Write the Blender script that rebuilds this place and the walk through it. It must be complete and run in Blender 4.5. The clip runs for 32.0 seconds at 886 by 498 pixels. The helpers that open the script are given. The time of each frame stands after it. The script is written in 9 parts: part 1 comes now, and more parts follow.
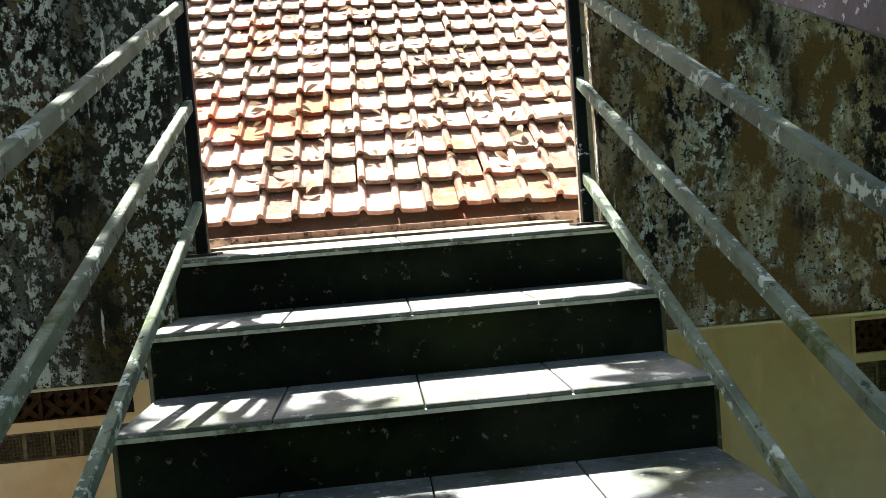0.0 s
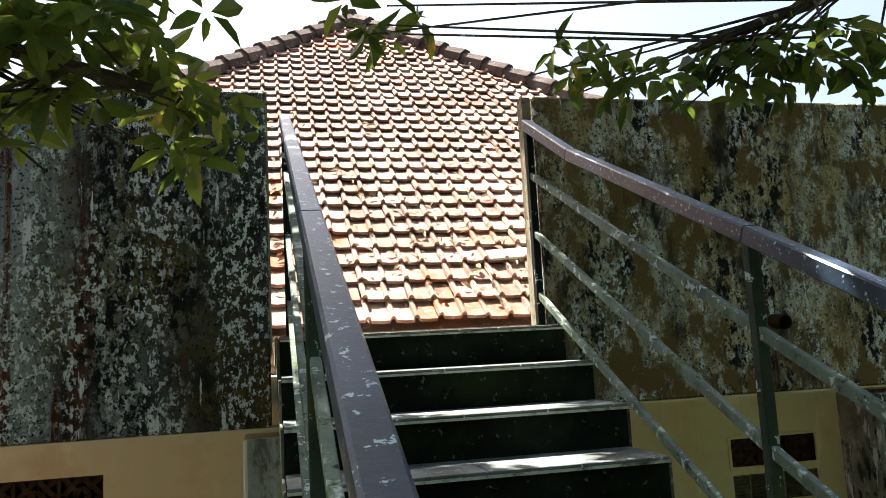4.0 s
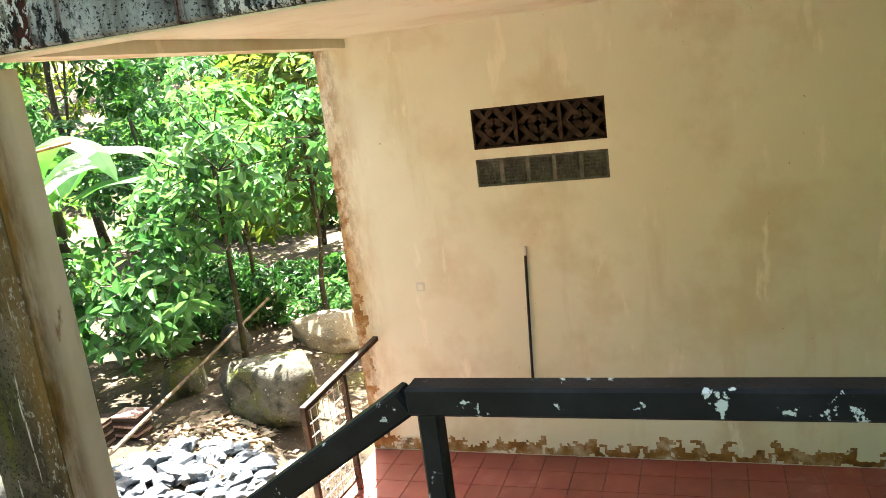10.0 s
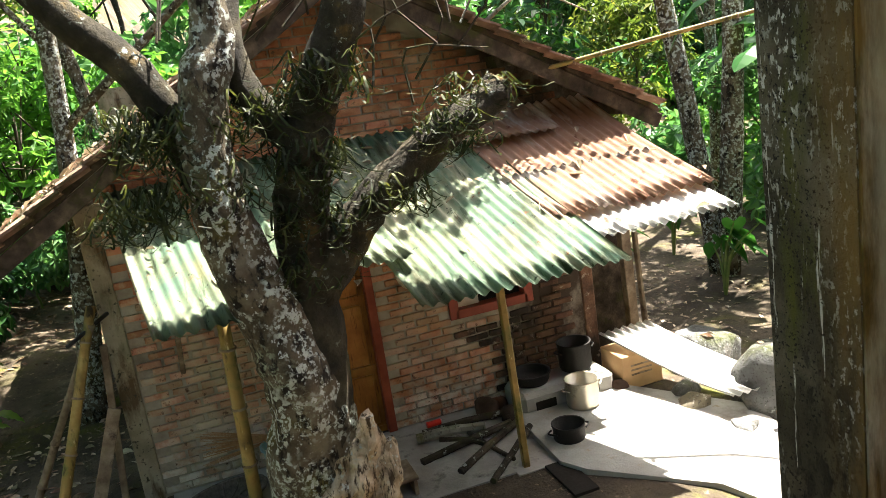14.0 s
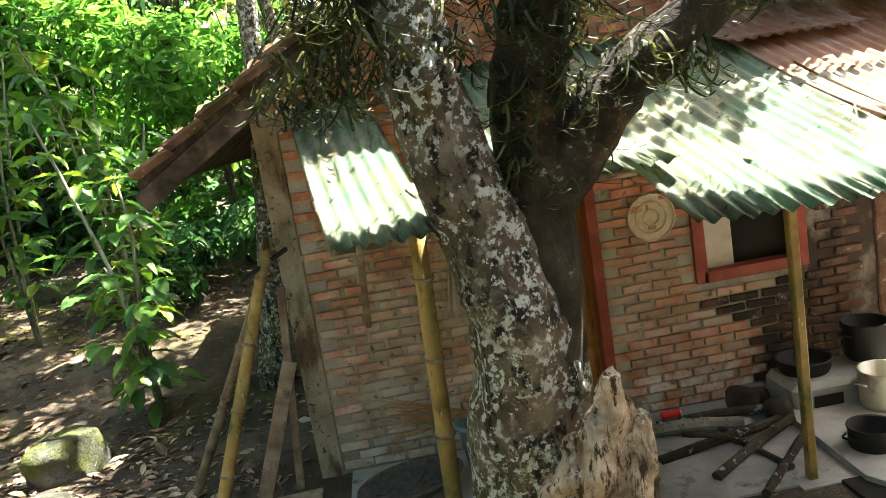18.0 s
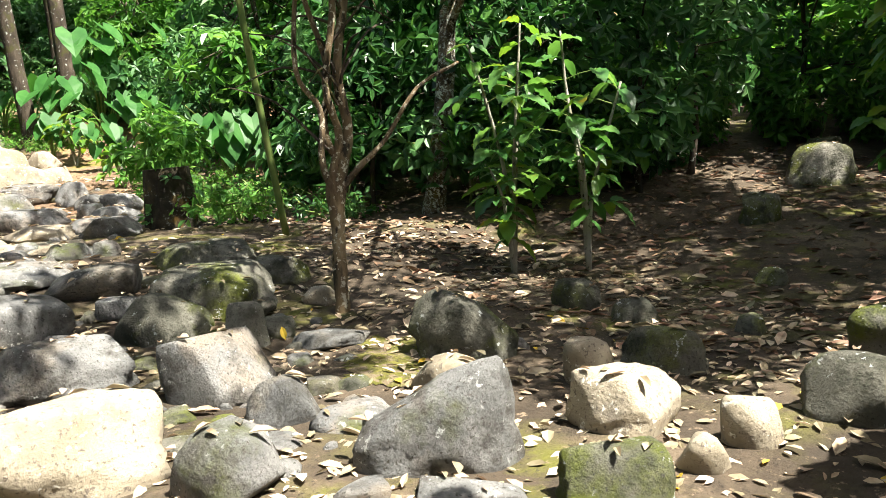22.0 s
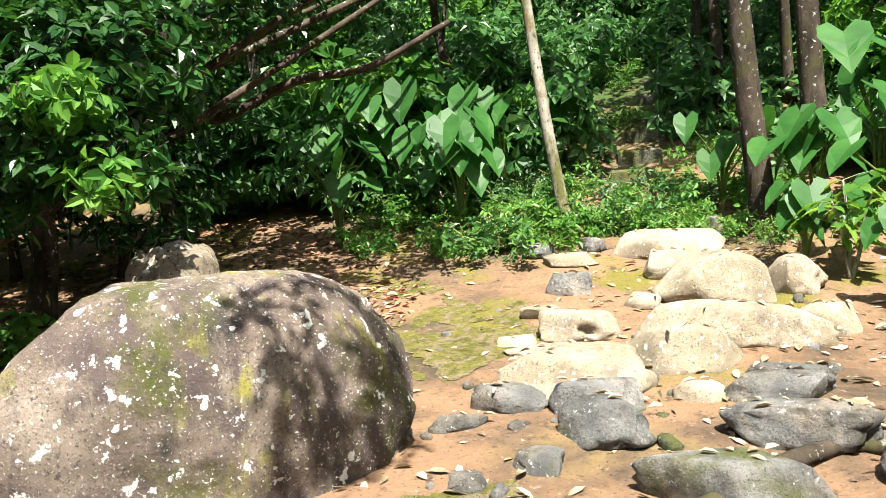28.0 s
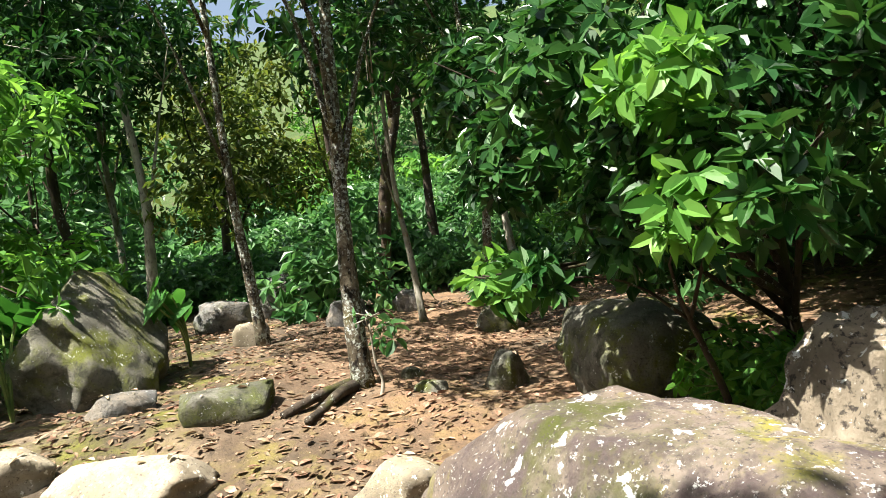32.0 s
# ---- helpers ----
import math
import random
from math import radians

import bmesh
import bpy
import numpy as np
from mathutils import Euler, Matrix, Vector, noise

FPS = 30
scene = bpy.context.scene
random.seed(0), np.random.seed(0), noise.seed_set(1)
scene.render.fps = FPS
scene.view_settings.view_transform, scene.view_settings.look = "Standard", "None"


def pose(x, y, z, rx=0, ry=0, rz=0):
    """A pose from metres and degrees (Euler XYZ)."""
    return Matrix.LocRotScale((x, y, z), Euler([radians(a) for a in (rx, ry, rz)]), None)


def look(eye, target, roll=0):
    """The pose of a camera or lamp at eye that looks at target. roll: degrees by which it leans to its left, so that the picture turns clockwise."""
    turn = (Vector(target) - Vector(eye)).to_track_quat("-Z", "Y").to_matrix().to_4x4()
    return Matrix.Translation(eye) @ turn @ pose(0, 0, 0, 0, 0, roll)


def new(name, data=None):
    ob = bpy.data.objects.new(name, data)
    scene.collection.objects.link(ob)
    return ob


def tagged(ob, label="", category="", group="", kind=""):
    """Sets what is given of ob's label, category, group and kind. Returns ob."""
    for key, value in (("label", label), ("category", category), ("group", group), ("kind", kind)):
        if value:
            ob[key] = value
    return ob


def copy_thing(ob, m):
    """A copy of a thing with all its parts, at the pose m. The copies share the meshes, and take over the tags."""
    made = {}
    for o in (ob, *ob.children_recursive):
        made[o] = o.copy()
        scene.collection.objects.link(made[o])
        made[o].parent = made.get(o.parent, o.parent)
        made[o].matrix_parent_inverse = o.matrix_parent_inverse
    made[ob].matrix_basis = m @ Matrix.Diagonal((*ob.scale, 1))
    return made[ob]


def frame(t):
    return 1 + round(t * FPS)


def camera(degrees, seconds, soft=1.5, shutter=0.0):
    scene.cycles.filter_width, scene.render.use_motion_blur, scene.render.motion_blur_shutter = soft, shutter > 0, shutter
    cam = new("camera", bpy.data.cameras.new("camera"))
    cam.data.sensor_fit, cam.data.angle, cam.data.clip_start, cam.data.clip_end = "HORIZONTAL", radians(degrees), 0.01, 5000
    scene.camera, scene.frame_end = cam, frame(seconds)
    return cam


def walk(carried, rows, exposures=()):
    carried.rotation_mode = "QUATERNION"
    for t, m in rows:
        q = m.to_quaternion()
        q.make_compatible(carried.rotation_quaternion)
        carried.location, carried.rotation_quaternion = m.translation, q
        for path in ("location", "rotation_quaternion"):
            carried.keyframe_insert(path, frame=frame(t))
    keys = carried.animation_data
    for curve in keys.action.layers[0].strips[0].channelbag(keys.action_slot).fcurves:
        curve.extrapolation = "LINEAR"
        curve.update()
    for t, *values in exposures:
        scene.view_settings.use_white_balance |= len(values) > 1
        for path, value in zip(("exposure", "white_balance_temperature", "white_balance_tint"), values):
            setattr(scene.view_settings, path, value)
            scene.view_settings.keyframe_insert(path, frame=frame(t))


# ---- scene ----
cam = camera(58.94, 32.0, soft=0.7)
PATH = [
    (0, (-0.141, 0.560, 4.046), (0.032, 2.550, 3.954), -4.5),
    (0.5, (-0.118, 0.252, 3.989), (-0.114, 2.248, 3.863), -3.6),
    (1, (-0.173, 0.100, 3.909), (-0.164, 2.091, 3.720), -4.6),
    (1.5, (-0.248, -0.192, 3.823), (-0.118, 1.796, 3.649), -7.0),
    (2, (-0.333, -0.468, 3.887), (-0.033, 1.505, 3.752), -6.5),
    (2.5, (-0.485, -0.561, 3.863), (-0.045, 1.389, 3.805), -5.1),
    (4.5, (-0.818, -0.649, 3.864), (-0.449, 1.292, 4.171), -1.1),
    (5, (-0.875, -0.618, 3.843), (-0.687, 1.362, 4.058), -1.5),
    (5.5, (-0.905, -0.644, 3.823), (-0.776, 1.349, 3.936), -1.7),
    (6, (-0.884, -0.680, 3.766), (-0.812, 1.319, 3.746), -1.2),
    (6.5, (-0.943, -0.677, 3.756), (-1.032, 1.313, 3.585), -1.9),
    (7, (-0.987, -0.537, 3.721), (-1.216, 1.427, 3.423), -3.1),
    (7.5, (-1.074, -0.346, 3.720), (-1.337, 1.601, 3.343), -5.4),
    (8, (-1.224, -0.126, 3.711), (-1.450, 1.817, 3.291), -7.3),
    (8.5, (-1.316, 0.112, 3.622), (-1.578, 2.038, 3.155), -7.3),
    (9, (-1.324, 0.347, 3.498), (-1.683, 2.250, 2.999), -6.8),
    (9.5, (-1.450, 0.571, 3.392), (-1.916, 2.448, 2.883), -6.9),
    (10, (-1.519, 0.745, 3.260), (-2.171, 2.583, 2.819), -7.3),
    (10.5, (-1.559, 0.984, 3.186), (-2.386, 2.762, 2.793), -6.6),
    (11, (-1.709, 1.159, 3.101), (-2.655, 2.880, 2.722), -6.2),
    (11.5, (-1.872, 1.266, 3.037), (-2.978, 2.876, 2.608), -6.1),
    (12, (-1.973, 1.317, 3.022), (-3.283, 2.745, 2.531), -6.1),
    (12.5, (-2.106, 1.452, 3.021), (-3.601, 2.683, 2.521), -5.9),
    (13, (-2.217, 1.506, 2.981), (-3.892, 2.488, 2.499), -6.0),
    (13.5, (-2.366, 1.410, 2.894), (-4.178, 2.133, 2.453), -7.7),
    (14, (-2.502, 1.341, 2.864), (-4.364, 1.917, 2.415), -8.7),
    (14.5, (-2.572, 1.330, 2.847), (-4.432, 1.920, 2.411), -8.0),
    (16.5, (-3.137, 1.337, 2.485), (-4.979, 1.993, 2.067), -7.6),
    (17, (-3.322, 1.342, 2.371), (-5.217, 1.872, 2.012), -7.0),
    (17.5, (-3.504, 1.289, 2.255), (-5.436, 1.674, 1.911), -8.1),
    (18, (-3.638, 1.253, 2.187), (-5.604, 1.380, 1.842), -9.5),
    (18.5, (-3.794, 1.237, 2.054), (-5.757, 1.141, 1.683), -9.1),
    (19, (-3.970, 1.165, 1.974), (-5.906, 1.029, 1.490), -7.8),
    (19.5, (-4.095, 1.089, 1.884), (-6.024, 0.918, 1.385), -6.3),
    (20, (-4.231, 1.074, 1.765), (-6.167, 0.745, 1.385), -4.4),
    (20.5, (-4.364, 1.018, 1.726), (-6.241, 0.395, 1.431), -4.4),
    (21, (-4.472, 0.880, 1.612), (-6.162, -0.162, 1.374), -5.3),
    (21.5, (-4.579, 0.731, 1.510), (-5.990, -0.664, 1.253), -4.5),
    (22, (-4.800, 0.559, 1.343), (-5.956, -1.049, 1.064), -2.7),
    (22.5, (-4.962, 0.129, 1.320), (-5.878, -1.626, 1.034), -3.2),
    (23, (-5.083, -0.399, 1.297), (-5.726, -2.276, 1.047), -4.1),
    (23.5, (-5.136, -1.069, 1.359), (-5.551, -3.010, 1.111), -3.4),
    (24, (-5.085, -1.729, 1.475), (-5.382, -3.686, 1.187), -4.2),
    (24.5, (-5.112, -2.358, 1.545), (-5.257, -4.330, 1.246), -6.0),
    (25, (-5.173, -3.065, 1.624), (-5.162, -5.046, 1.354), -5.5),
    (25.5, (-5.177, -3.771, 1.774), (-5.142, -5.754, 1.512), -4.6),
    (26, (-5.249, -4.504, 1.895), (-5.188, -6.485, 1.629), -4.1),
    (26.5, (-5.227, -5.201, 2.039), (-5.098, -7.183, 1.803), -3.2),
    (28.5, (-5.520, -7.859, 2.491), (-5.077, -9.802, 2.324), -3.4),
    (29, (-5.734, -8.496, 2.560), (-5.166, -10.402, 2.345), -3.0),
    (29.5, (-5.818, -9.084, 2.574), (-4.950, -10.871, 2.347), -4.9),
    (30, (-5.790, -9.450, 2.644), (-4.451, -10.919, 2.430), -7.3),
    (30.5, (-5.774, -9.903, 2.592), (-4.138, -11.027, 2.345), -9.0),
    (31, (-5.692, -10.286, 2.604), (-3.893, -11.129, 2.374), -8.3),
    (31.5, (-5.576, -10.531, 2.701), (-3.652, -11.054, 2.545), -7.1),
    (32, (-5.441, -10.744, 2.696), (-3.448, -10.824, 2.550), -4.8),
]
walk(cam, [(t, look(eye, target, roll)) for t, eye, target, roll in PATH], exposures=[(0.0, 2.75), (1.0, 3.7), (2.0, 3.8), (4.5, 2.3), (5.5, 2.4), (7.0, 3.65), (9.0, 4.25), (11.5, 3.4), (13.0, 3.15), (17.0, 3.35), (18.5, 3.9), (20.0, 4.25), (21.0, 3.5), (22.0, 2.25), (24.0, 2.5), (26.0, 2.15), (29.0, 1.9), (32.0, 2.0)])

# ---- world, sun, exposure ----
SUN_DIR = Vector((-0.2, 0.46, 1.0)).normalized()          # towards the sun
world = bpy.data.worlds.new("world")
scene.world = world
world.use_nodes = True
wn = world.node_tree.nodes
sky = wn.new("ShaderNodeTexSky")
sky.sky_type = "NISHITA"
sky.sun_disc = False
sky.sun_elevation = math.asin(SUN_DIR.z)
sky.sun_rotation = math.atan2(SUN_DIR.x, SUN_DIR.y)
sky.dust_density = 5.0
wn["Background"].inputs["Strength"].default_value = 0.055
world.node_tree.links.new(sky.outputs["Color"], wn["Background"].inputs["Color"])
sun_data = bpy.data.lights.new("sun", "SUN")
sun_data.energy, sun_data.angle, sun_data.color = 5.0, radians(0.53), (1.0, 0.95, 0.86)
sun = new("sun", sun_data)
sun.matrix_world = look(SUN_DIR * 60, (0, 0, 0))

# ---- materials ----


def mat(name, ramp, scale=3.0, layers=(), rough=0.8, bump=0.3, bump_scale=40.0, stretch=(1, 1, 1), metal=0.0, vary=0.12, spec=0.2, local=False, leaf=0.0, island=False):
    """A surface: a colour ramp over noise, then layers of (colour, scale, low, high, stretch), relief and a little change from piece to piece."""
    m = bpy.data.materials.new(name)
    m.use_nodes = True
    nt = m.node_tree
    n, l = nt.nodes, nt.links
    bsdf = n["Principled BSDF"]
    if local:
        src = n.new("ShaderNodeTexCoord").outputs["Object"]
    else:
        src = n.new("ShaderNodeNewGeometry").outputs["Position"]

    def noise_at(s, st, detail=5.0, rgh=0.6):
        mp = n.new("ShaderNodeMapping")
        mp.inputs["Scale"].default_value = st
        l.new(src, mp.inputs["Vector"])
        tx = n.new("ShaderNodeTexNoise")
        tx.inputs["Scale"].default_value, tx.inputs["Detail"].default_value, tx.inputs["Roughness"].default_value = s, detail, rgh
        l.new(mp.outputs["Vector"], tx.inputs["Vector"])
        return tx.outputs["Fac"]

    cr = n.new("ShaderNodeValToRGB")
    el = cr.color_ramp.elements
    for i, c in enumerate(ramp):
        p = 0.3 + 0.4 * i / max(1, len(ramp) - 1)
        e = el[i] if i < 2 else el.new(p)
        e.position, e.color = p, (*c, 1)
    l.new(noise_at(scale, stretch), cr.inputs["Fac"])
    col = cr.outputs["Color"]
    for c, s, lo, hi, st, *gate in layers:
        mr = n.new("ShaderNodeMapRange")
        mr.inputs["From Min"].default_value, mr.inputs["From Max"].default_value = lo, hi
        l.new(noise_at(s, st, 6.0, 0.65), mr.inputs["Value"])
        if gate:
            mg = n.new("ShaderNodeMapRange")
            if gate[0][0] in ("x", "y", "z"):
                sp = n.new("ShaderNodeSeparateXYZ")
                l.new(src, sp.inputs["Vector"])
                glo, ghi = gate[0][1:]
                l.new(sp.outputs[gate[0][0].upper()], mg.inputs["Value"])
            else:
                gs, glo, ghi, gst = gate[0]
                l.new(noise_at(gs, gst, 4.0, 0.6), mg.inputs["Value"])
            mg.inputs["From Min"].default_value, mg.inputs["From Max"].default_value = glo, ghi
            mm = n.new("ShaderNodeMath")
            mm.operation = "MULTIPLY"
            l.new(mr.outputs["Result"], mm.inputs[0])
            l.new(mg.outputs["Result"], mm.inputs[1])
            mr = mm
        mx = n.new("ShaderNodeMix")
        mx.data_type = "RGBA"
        mx.inputs["B"].default_value = (*c, 1)
        for sock in mx.inputs:
            if sock.name == "B" and sock.type == "RGBA":
                sock.default_value = (*c, 1)
        l.new(mr.outputs[0], mx.inputs["Factor"])
        a = [s_ for s_ in mx.inputs if s_.name == "A" and s_.type == "RGBA"][0]
        l.new(col, a)
        col = [s_ for s_ in mx.outputs if s_.type == "RGBA"][0]
    if vary:
        rnd = n.new("ShaderNodeNewGeometry").outputs["Random Per Island"] if island else n.new("ShaderNodeObjectInfo").outputs["Random"]
        hs = n.new("ShaderNodeHueSaturation")
        mv = n.new("ShaderNodeMapRange")
        mv.inputs["To Min"].default_value, mv.inputs["To Max"].default_value = 1 - vary, 1 + vary
        l.new(rnd, mv.inputs["Value"])
        l.new(mv.outputs["Result"], hs.inputs["Value"])
        mh = n.new("ShaderNodeMapRange")
        mh.inputs["To Min"].default_value, mh.inputs["To Max"].default_value = 0.5 + vary * 0.04, 0.5 - vary * 0.04
        l.new(rnd, mh.inputs["Value"])
        l.new(mh.outputs["Result"], hs.inputs["Hue"])
        l.new(col, hs.inputs["Color"])
        col = hs.outputs["Color"]
    l.new(col, bsdf.inputs["Base Color"])
    bsdf.inputs["Roughness"].default_value, bsdf.inputs["Metallic"].default_value = rough, metal
    bsdf.inputs["Specular IOR Level"].default_value = spec
    if bump:
        bp = n.new("ShaderNodeBump")
        bp.inputs["Strength"].default_value, bp.inputs["Distance"].default_value = bump, 0.02
        l.new(noise_at(bump_scale, stretch, 6.0, 0.7), bp.inputs["Height"])
        if bump >= 0.9:
            b2 = n.new("ShaderNodeBump")
            b2.inputs["Strength"].default_value, b2.inputs["Distance"].default_value = 0.8, 0.07
            l.new(noise_at(bump_scale / 5, stretch, 8.0, 0.7), b2.inputs["Height"])
            l.new(b2.outputs["Normal"], bp.inputs["Normal"])
        l.new(bp.outputs["Normal"], bsdf.inputs["Normal"])
    if leaf:
        tr = n.new("ShaderNodeBsdfTranslucent")
        br = n.new("ShaderNodeHueSaturation")
        br.inputs["Hue"].default_value, br.inputs["Saturation"].default_value, br.inputs["Value"].default_value = 0.488, 1.1, 1.3
        l.new(col, br.inputs["Color"])
        l.new(br.outputs["Color"], tr.inputs["Color"])
        ms = n.new("ShaderNodeMixShader")
        ms.inputs["Fac"].default_value = leaf
        l.new(bsdf.outputs["BSDF"], ms.inputs[1])
        l.new(tr.outputs["BSDF"], ms.inputs[2])
        l.new(ms.outputs["Shader"], n["Material Output"].inputs["Surface"])
    return m


ONE = (1, 1, 1)
DOWN = (1, 1, 0.16)          # streaks that run down
# Base dark for the shaded path; tan layer past y -8 paints in sun.
SOIL = mat("soil", [(0.034, 0.026, 0.018), (0.078, 0.06, 0.041), (0.19, 0.145, 0.098)], 0.8, [((0.045, 0.036, 0.026), 3.5, 0.5, 0.68, ONE), ((0.115, 0.115, 0.024), 2.2, 0.47, 0.62, ONE, (0.35, 0.49, 0.58, ONE)), ((0.215, 0.132, 0.077), 0.55, 0.38, 0.56, ONE, ("y", -8.0, -11.5)), ((0.135, 0.12, 0.026), 0.8, 0.52, 0.6, ONE, ("y", -12.6, -13.6)), ((0.06, 0.045, 0.03), 6, 0.56, 0.68, ONE), ((0.25, 0.19, 0.13), 16, 0.6, 0.7, ONE), ((0.03, 0.025, 0.018), 30, 0.58, 0.7, ONE), ((0.04, 0.07, 0.018), 3, 0.28, 0.5, ONE, ("x", 9.0, 16.0)), ((0.04, 0.07, 0.018), 3, 0.28, 0.5, ONE, ("y", -19.5, -23.0))], 0.95, 0.9, 26, vary=0)
# Right of x 0.2 the pale layers also paint in dappled sun.
MOSSY_WALL = mat("weathered_dappled_plaster", [(0.012, 0.013, 0.010), (0.042, 0.045, 0.037), (0.16, 0.172, 0.17)], 1.3, [((0.24, 0.28, 0.30), 1.7, 0.52, 0.66, (1.6, 1, 0.22)), ((0.085, 0.064, 0.016), 0.9, 0.44, 0.58, ONE), ((0.10, 0.065, 0.014), 9, 0.52, 0.62, (1, 1, 0.6), (0.8, 0.5, 0.6, ONE)), ((0.36, 0.285, 0.15), 2.6, 0.32, 0.52, (1.4, 1, 0.5), ("x", 0.2, 1.2)), ((0.46, 0.44, 0.36), 5, 0.46, 0.58, (1.4, 1, 0.5), ("x", 0.5, 1.4)), ((0.33, 0.37, 0.39), 2.2, 0.4, 0.58, (1.6, 1, 0.3), ("x", -1.3, -2.3)), ((0.07, 0.02, 0.009), 2.2, 0.55, 0.6, (1.6, 1, 0.1), ("x", -0.9, -1.7)), ((0.055, 0.012, 0.006), 1.5, 0.6, 0.64, (1.4, 1, 0.12)), ((0.006, 0.006, 0.005), 22, 0.47, 0.53, (1, 1, 0.6), (1.8, 0.40, 0.54, (1, 1, 0.4))), ((0.56, 0.59, 0.58), 40, 0.52, 0.565, (1, 1, 0.7), (2.6, 0.45, 0.56, (1.3, 1, 0.3))), ((0.62, 0.64, 0.63), 9, 0.615, 0.64, (1.4, 1, 0.2)), ((0.012, 0.012, 0.01), 75, 0.56, 0.6, ONE), ((0.13, 0.085, 0.03), 7, 0.5, 0.58, (1, 1, 0.6), ("x", 0.2, 1.0)), ((0.02, 0.017, 0.012), 3.4, 0.54, 0.66, (1, 1, 0.4), ("x", 0.2, 1.0))], 0.92, 0.8, 60, vary=0)
CREAM = mat("cream_paint", [(0.65, 0.62, 0.48), (0.69, 0.66, 0.52), (0.72, 0.695, 0.56)], 0.7, [((0.58, 0.5, 0.34), 2.6, 0.58, 0.78, DOWN), ((0.61, 0.54, 0.39), 1.1, 0.5, 0.66, ONE), ((0.42, 0.27, 0.12), 5, 0.4, 0.62, (1, 1, 0.35), ("x", -4.55, -4.93)), ((0.22, 0.11, 0.04), 16, 0.46, 0.6, (1, 1, 0.5), ("x", -4.72, -4.97)), ((0.30, 0.18, 0.08), 22, 0.715, 0.73, ONE), ((0.77, 0.72, 0.58), 3.2, 0.6, 0.66, (1, 1, 0.3))], 0.75, 0.15, 60, vary=0)
RUSTY = mat("damp_plaster", [(0.13, 0.055, 0.016), (0.28, 0.145, 0.045), (0.52, 0.42, 0.28)], 5, [((0.10, 0.045, 0.02), 9, 0.55, 0.7, (1, 1, 0.5)), ((0.66, 0.62, 0.52), 7, 0.6, 0.66, ONE)], 0.9, 0.5, 40, vary=0)
COLUMN = mat("column_plaster", [(0.022, 0.020, 0.013), (0.062, 0.055, 0.036), (0.17, 0.155, 0.115)], 2.2, [((0.08, 0.085, 0.016), 1.6, 0.53, 0.62, (1.4, 1, 0.25)), ((0.008, 0.008, 0.007), 18, 0.47, 0.54, (1, 1, 0.5), (2.0, 0.42, 0.56, (1, 1, 0.25))), ((0.52, 0.53, 0.5), 38, 0.55, 0.59, (1, 1, 0.5), (3.0, 0.48, 0.6, (1, 1, 0.2))), ((0.5, 0.5, 0.46), 11, 0.63, 0.65, (2, 1, 0.1)), ((0.012, 0.011, 0.009), 70, 0.57, 0.61, ONE), ((0.17, 0.105, 0.03), 3, 0.36, 0.58, (1.2, 1, 0.25), ("x", -4.56, -4.38))], 0.92, 0.8, 55, vary=0)
COLUMN_SIDE = mat("column_cream", [(0.50, 0.44, 0.30), (0.60, 0.55, 0.42), (0.64, 0.60, 0.48)], 1.2, [((0.22, 0.13, 0.035), 2.5, 0.30, 0.5, (1, 1.5, 0.3), ("y", 3.44, 3.32)), ((0.26, 0.16, 0.05), 3, 0.36, 0.58, (1, 1, 0.4), ("z", 0.9, -0.1)), ((0.05, 0.036, 0.012), 8, 0.42, 0.6, (1, 1, 0.3), ("y", 3.40, 3.28)), ((0.20, 0.13, 0.04), 1.4, 0.52, 0.66, (1, 1.2, 0.25)), ((0.16, 0.06, 0.02), 4, 0.66, 0.72, (1, 1, 0.3))], 0.85, 0.2, 50, vary=0)
MOSS_COLUMN = mat("mossy_column", [(0.09, 0.092, 0.07), (0.26, 0.26, 0.22), (0.48, 0.48, 0.44)], 3.0, [((0.10, 0.115, 0.02), 1.4, 0.47, 0.58, (1.6, 1, 0.3)), ((0.02, 0.02, 0.016), 20, 0.5, 0.58, (1, 1, 0.5), (2.0, 0.42, 0.56, (1, 1, 0.25))), ((0.60, 0.61, 0.58), 14, 0.56, 0.62, (1.4, 1, 0.3), ("x", -0.85, -0.66))], 0.92, 0.8, 55, vary=0)
WHITEWASH = mat("whitewash", [(0.6, 0.6, 0.58), (0.72, 0.73, 0.72), (0.78, 0.79, 0.80)], 2.0, [((0.05, 0.05, 0.045), 16, 0.6, 0.64, (1, 1, 0.5)), ((0.2, 0.21, 0.14), 4, 0.6, 0.7, DOWN)], 0.85, 0.2, 50, vary=0)
# Mossy concrete, its albedo taken near black to carry the risers' shade.
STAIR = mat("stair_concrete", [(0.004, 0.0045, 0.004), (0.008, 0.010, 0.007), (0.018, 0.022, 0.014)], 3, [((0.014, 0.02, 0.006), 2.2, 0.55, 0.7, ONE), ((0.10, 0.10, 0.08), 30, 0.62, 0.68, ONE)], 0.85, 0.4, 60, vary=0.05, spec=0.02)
STAIR_SIDE = mat("stair_side", [(0.03, 0.032, 0.022), (0.09, 0.09, 0.06), (0.22, 0.21, 0.16)], 4, [((0.27, 0.12, 0.02), 2.4, 0.58, 0.68, (1, 1, 0.4)), ((0.02, 0.03, 0.008), 4.5, 0.48, 0.58, ONE), ((0.48, 0.48, 0.44), 16, 0.58, 0.63, ONE, (3, 0.5, 0.58, ONE))], 0.9, 0.6, 50, vary=0)
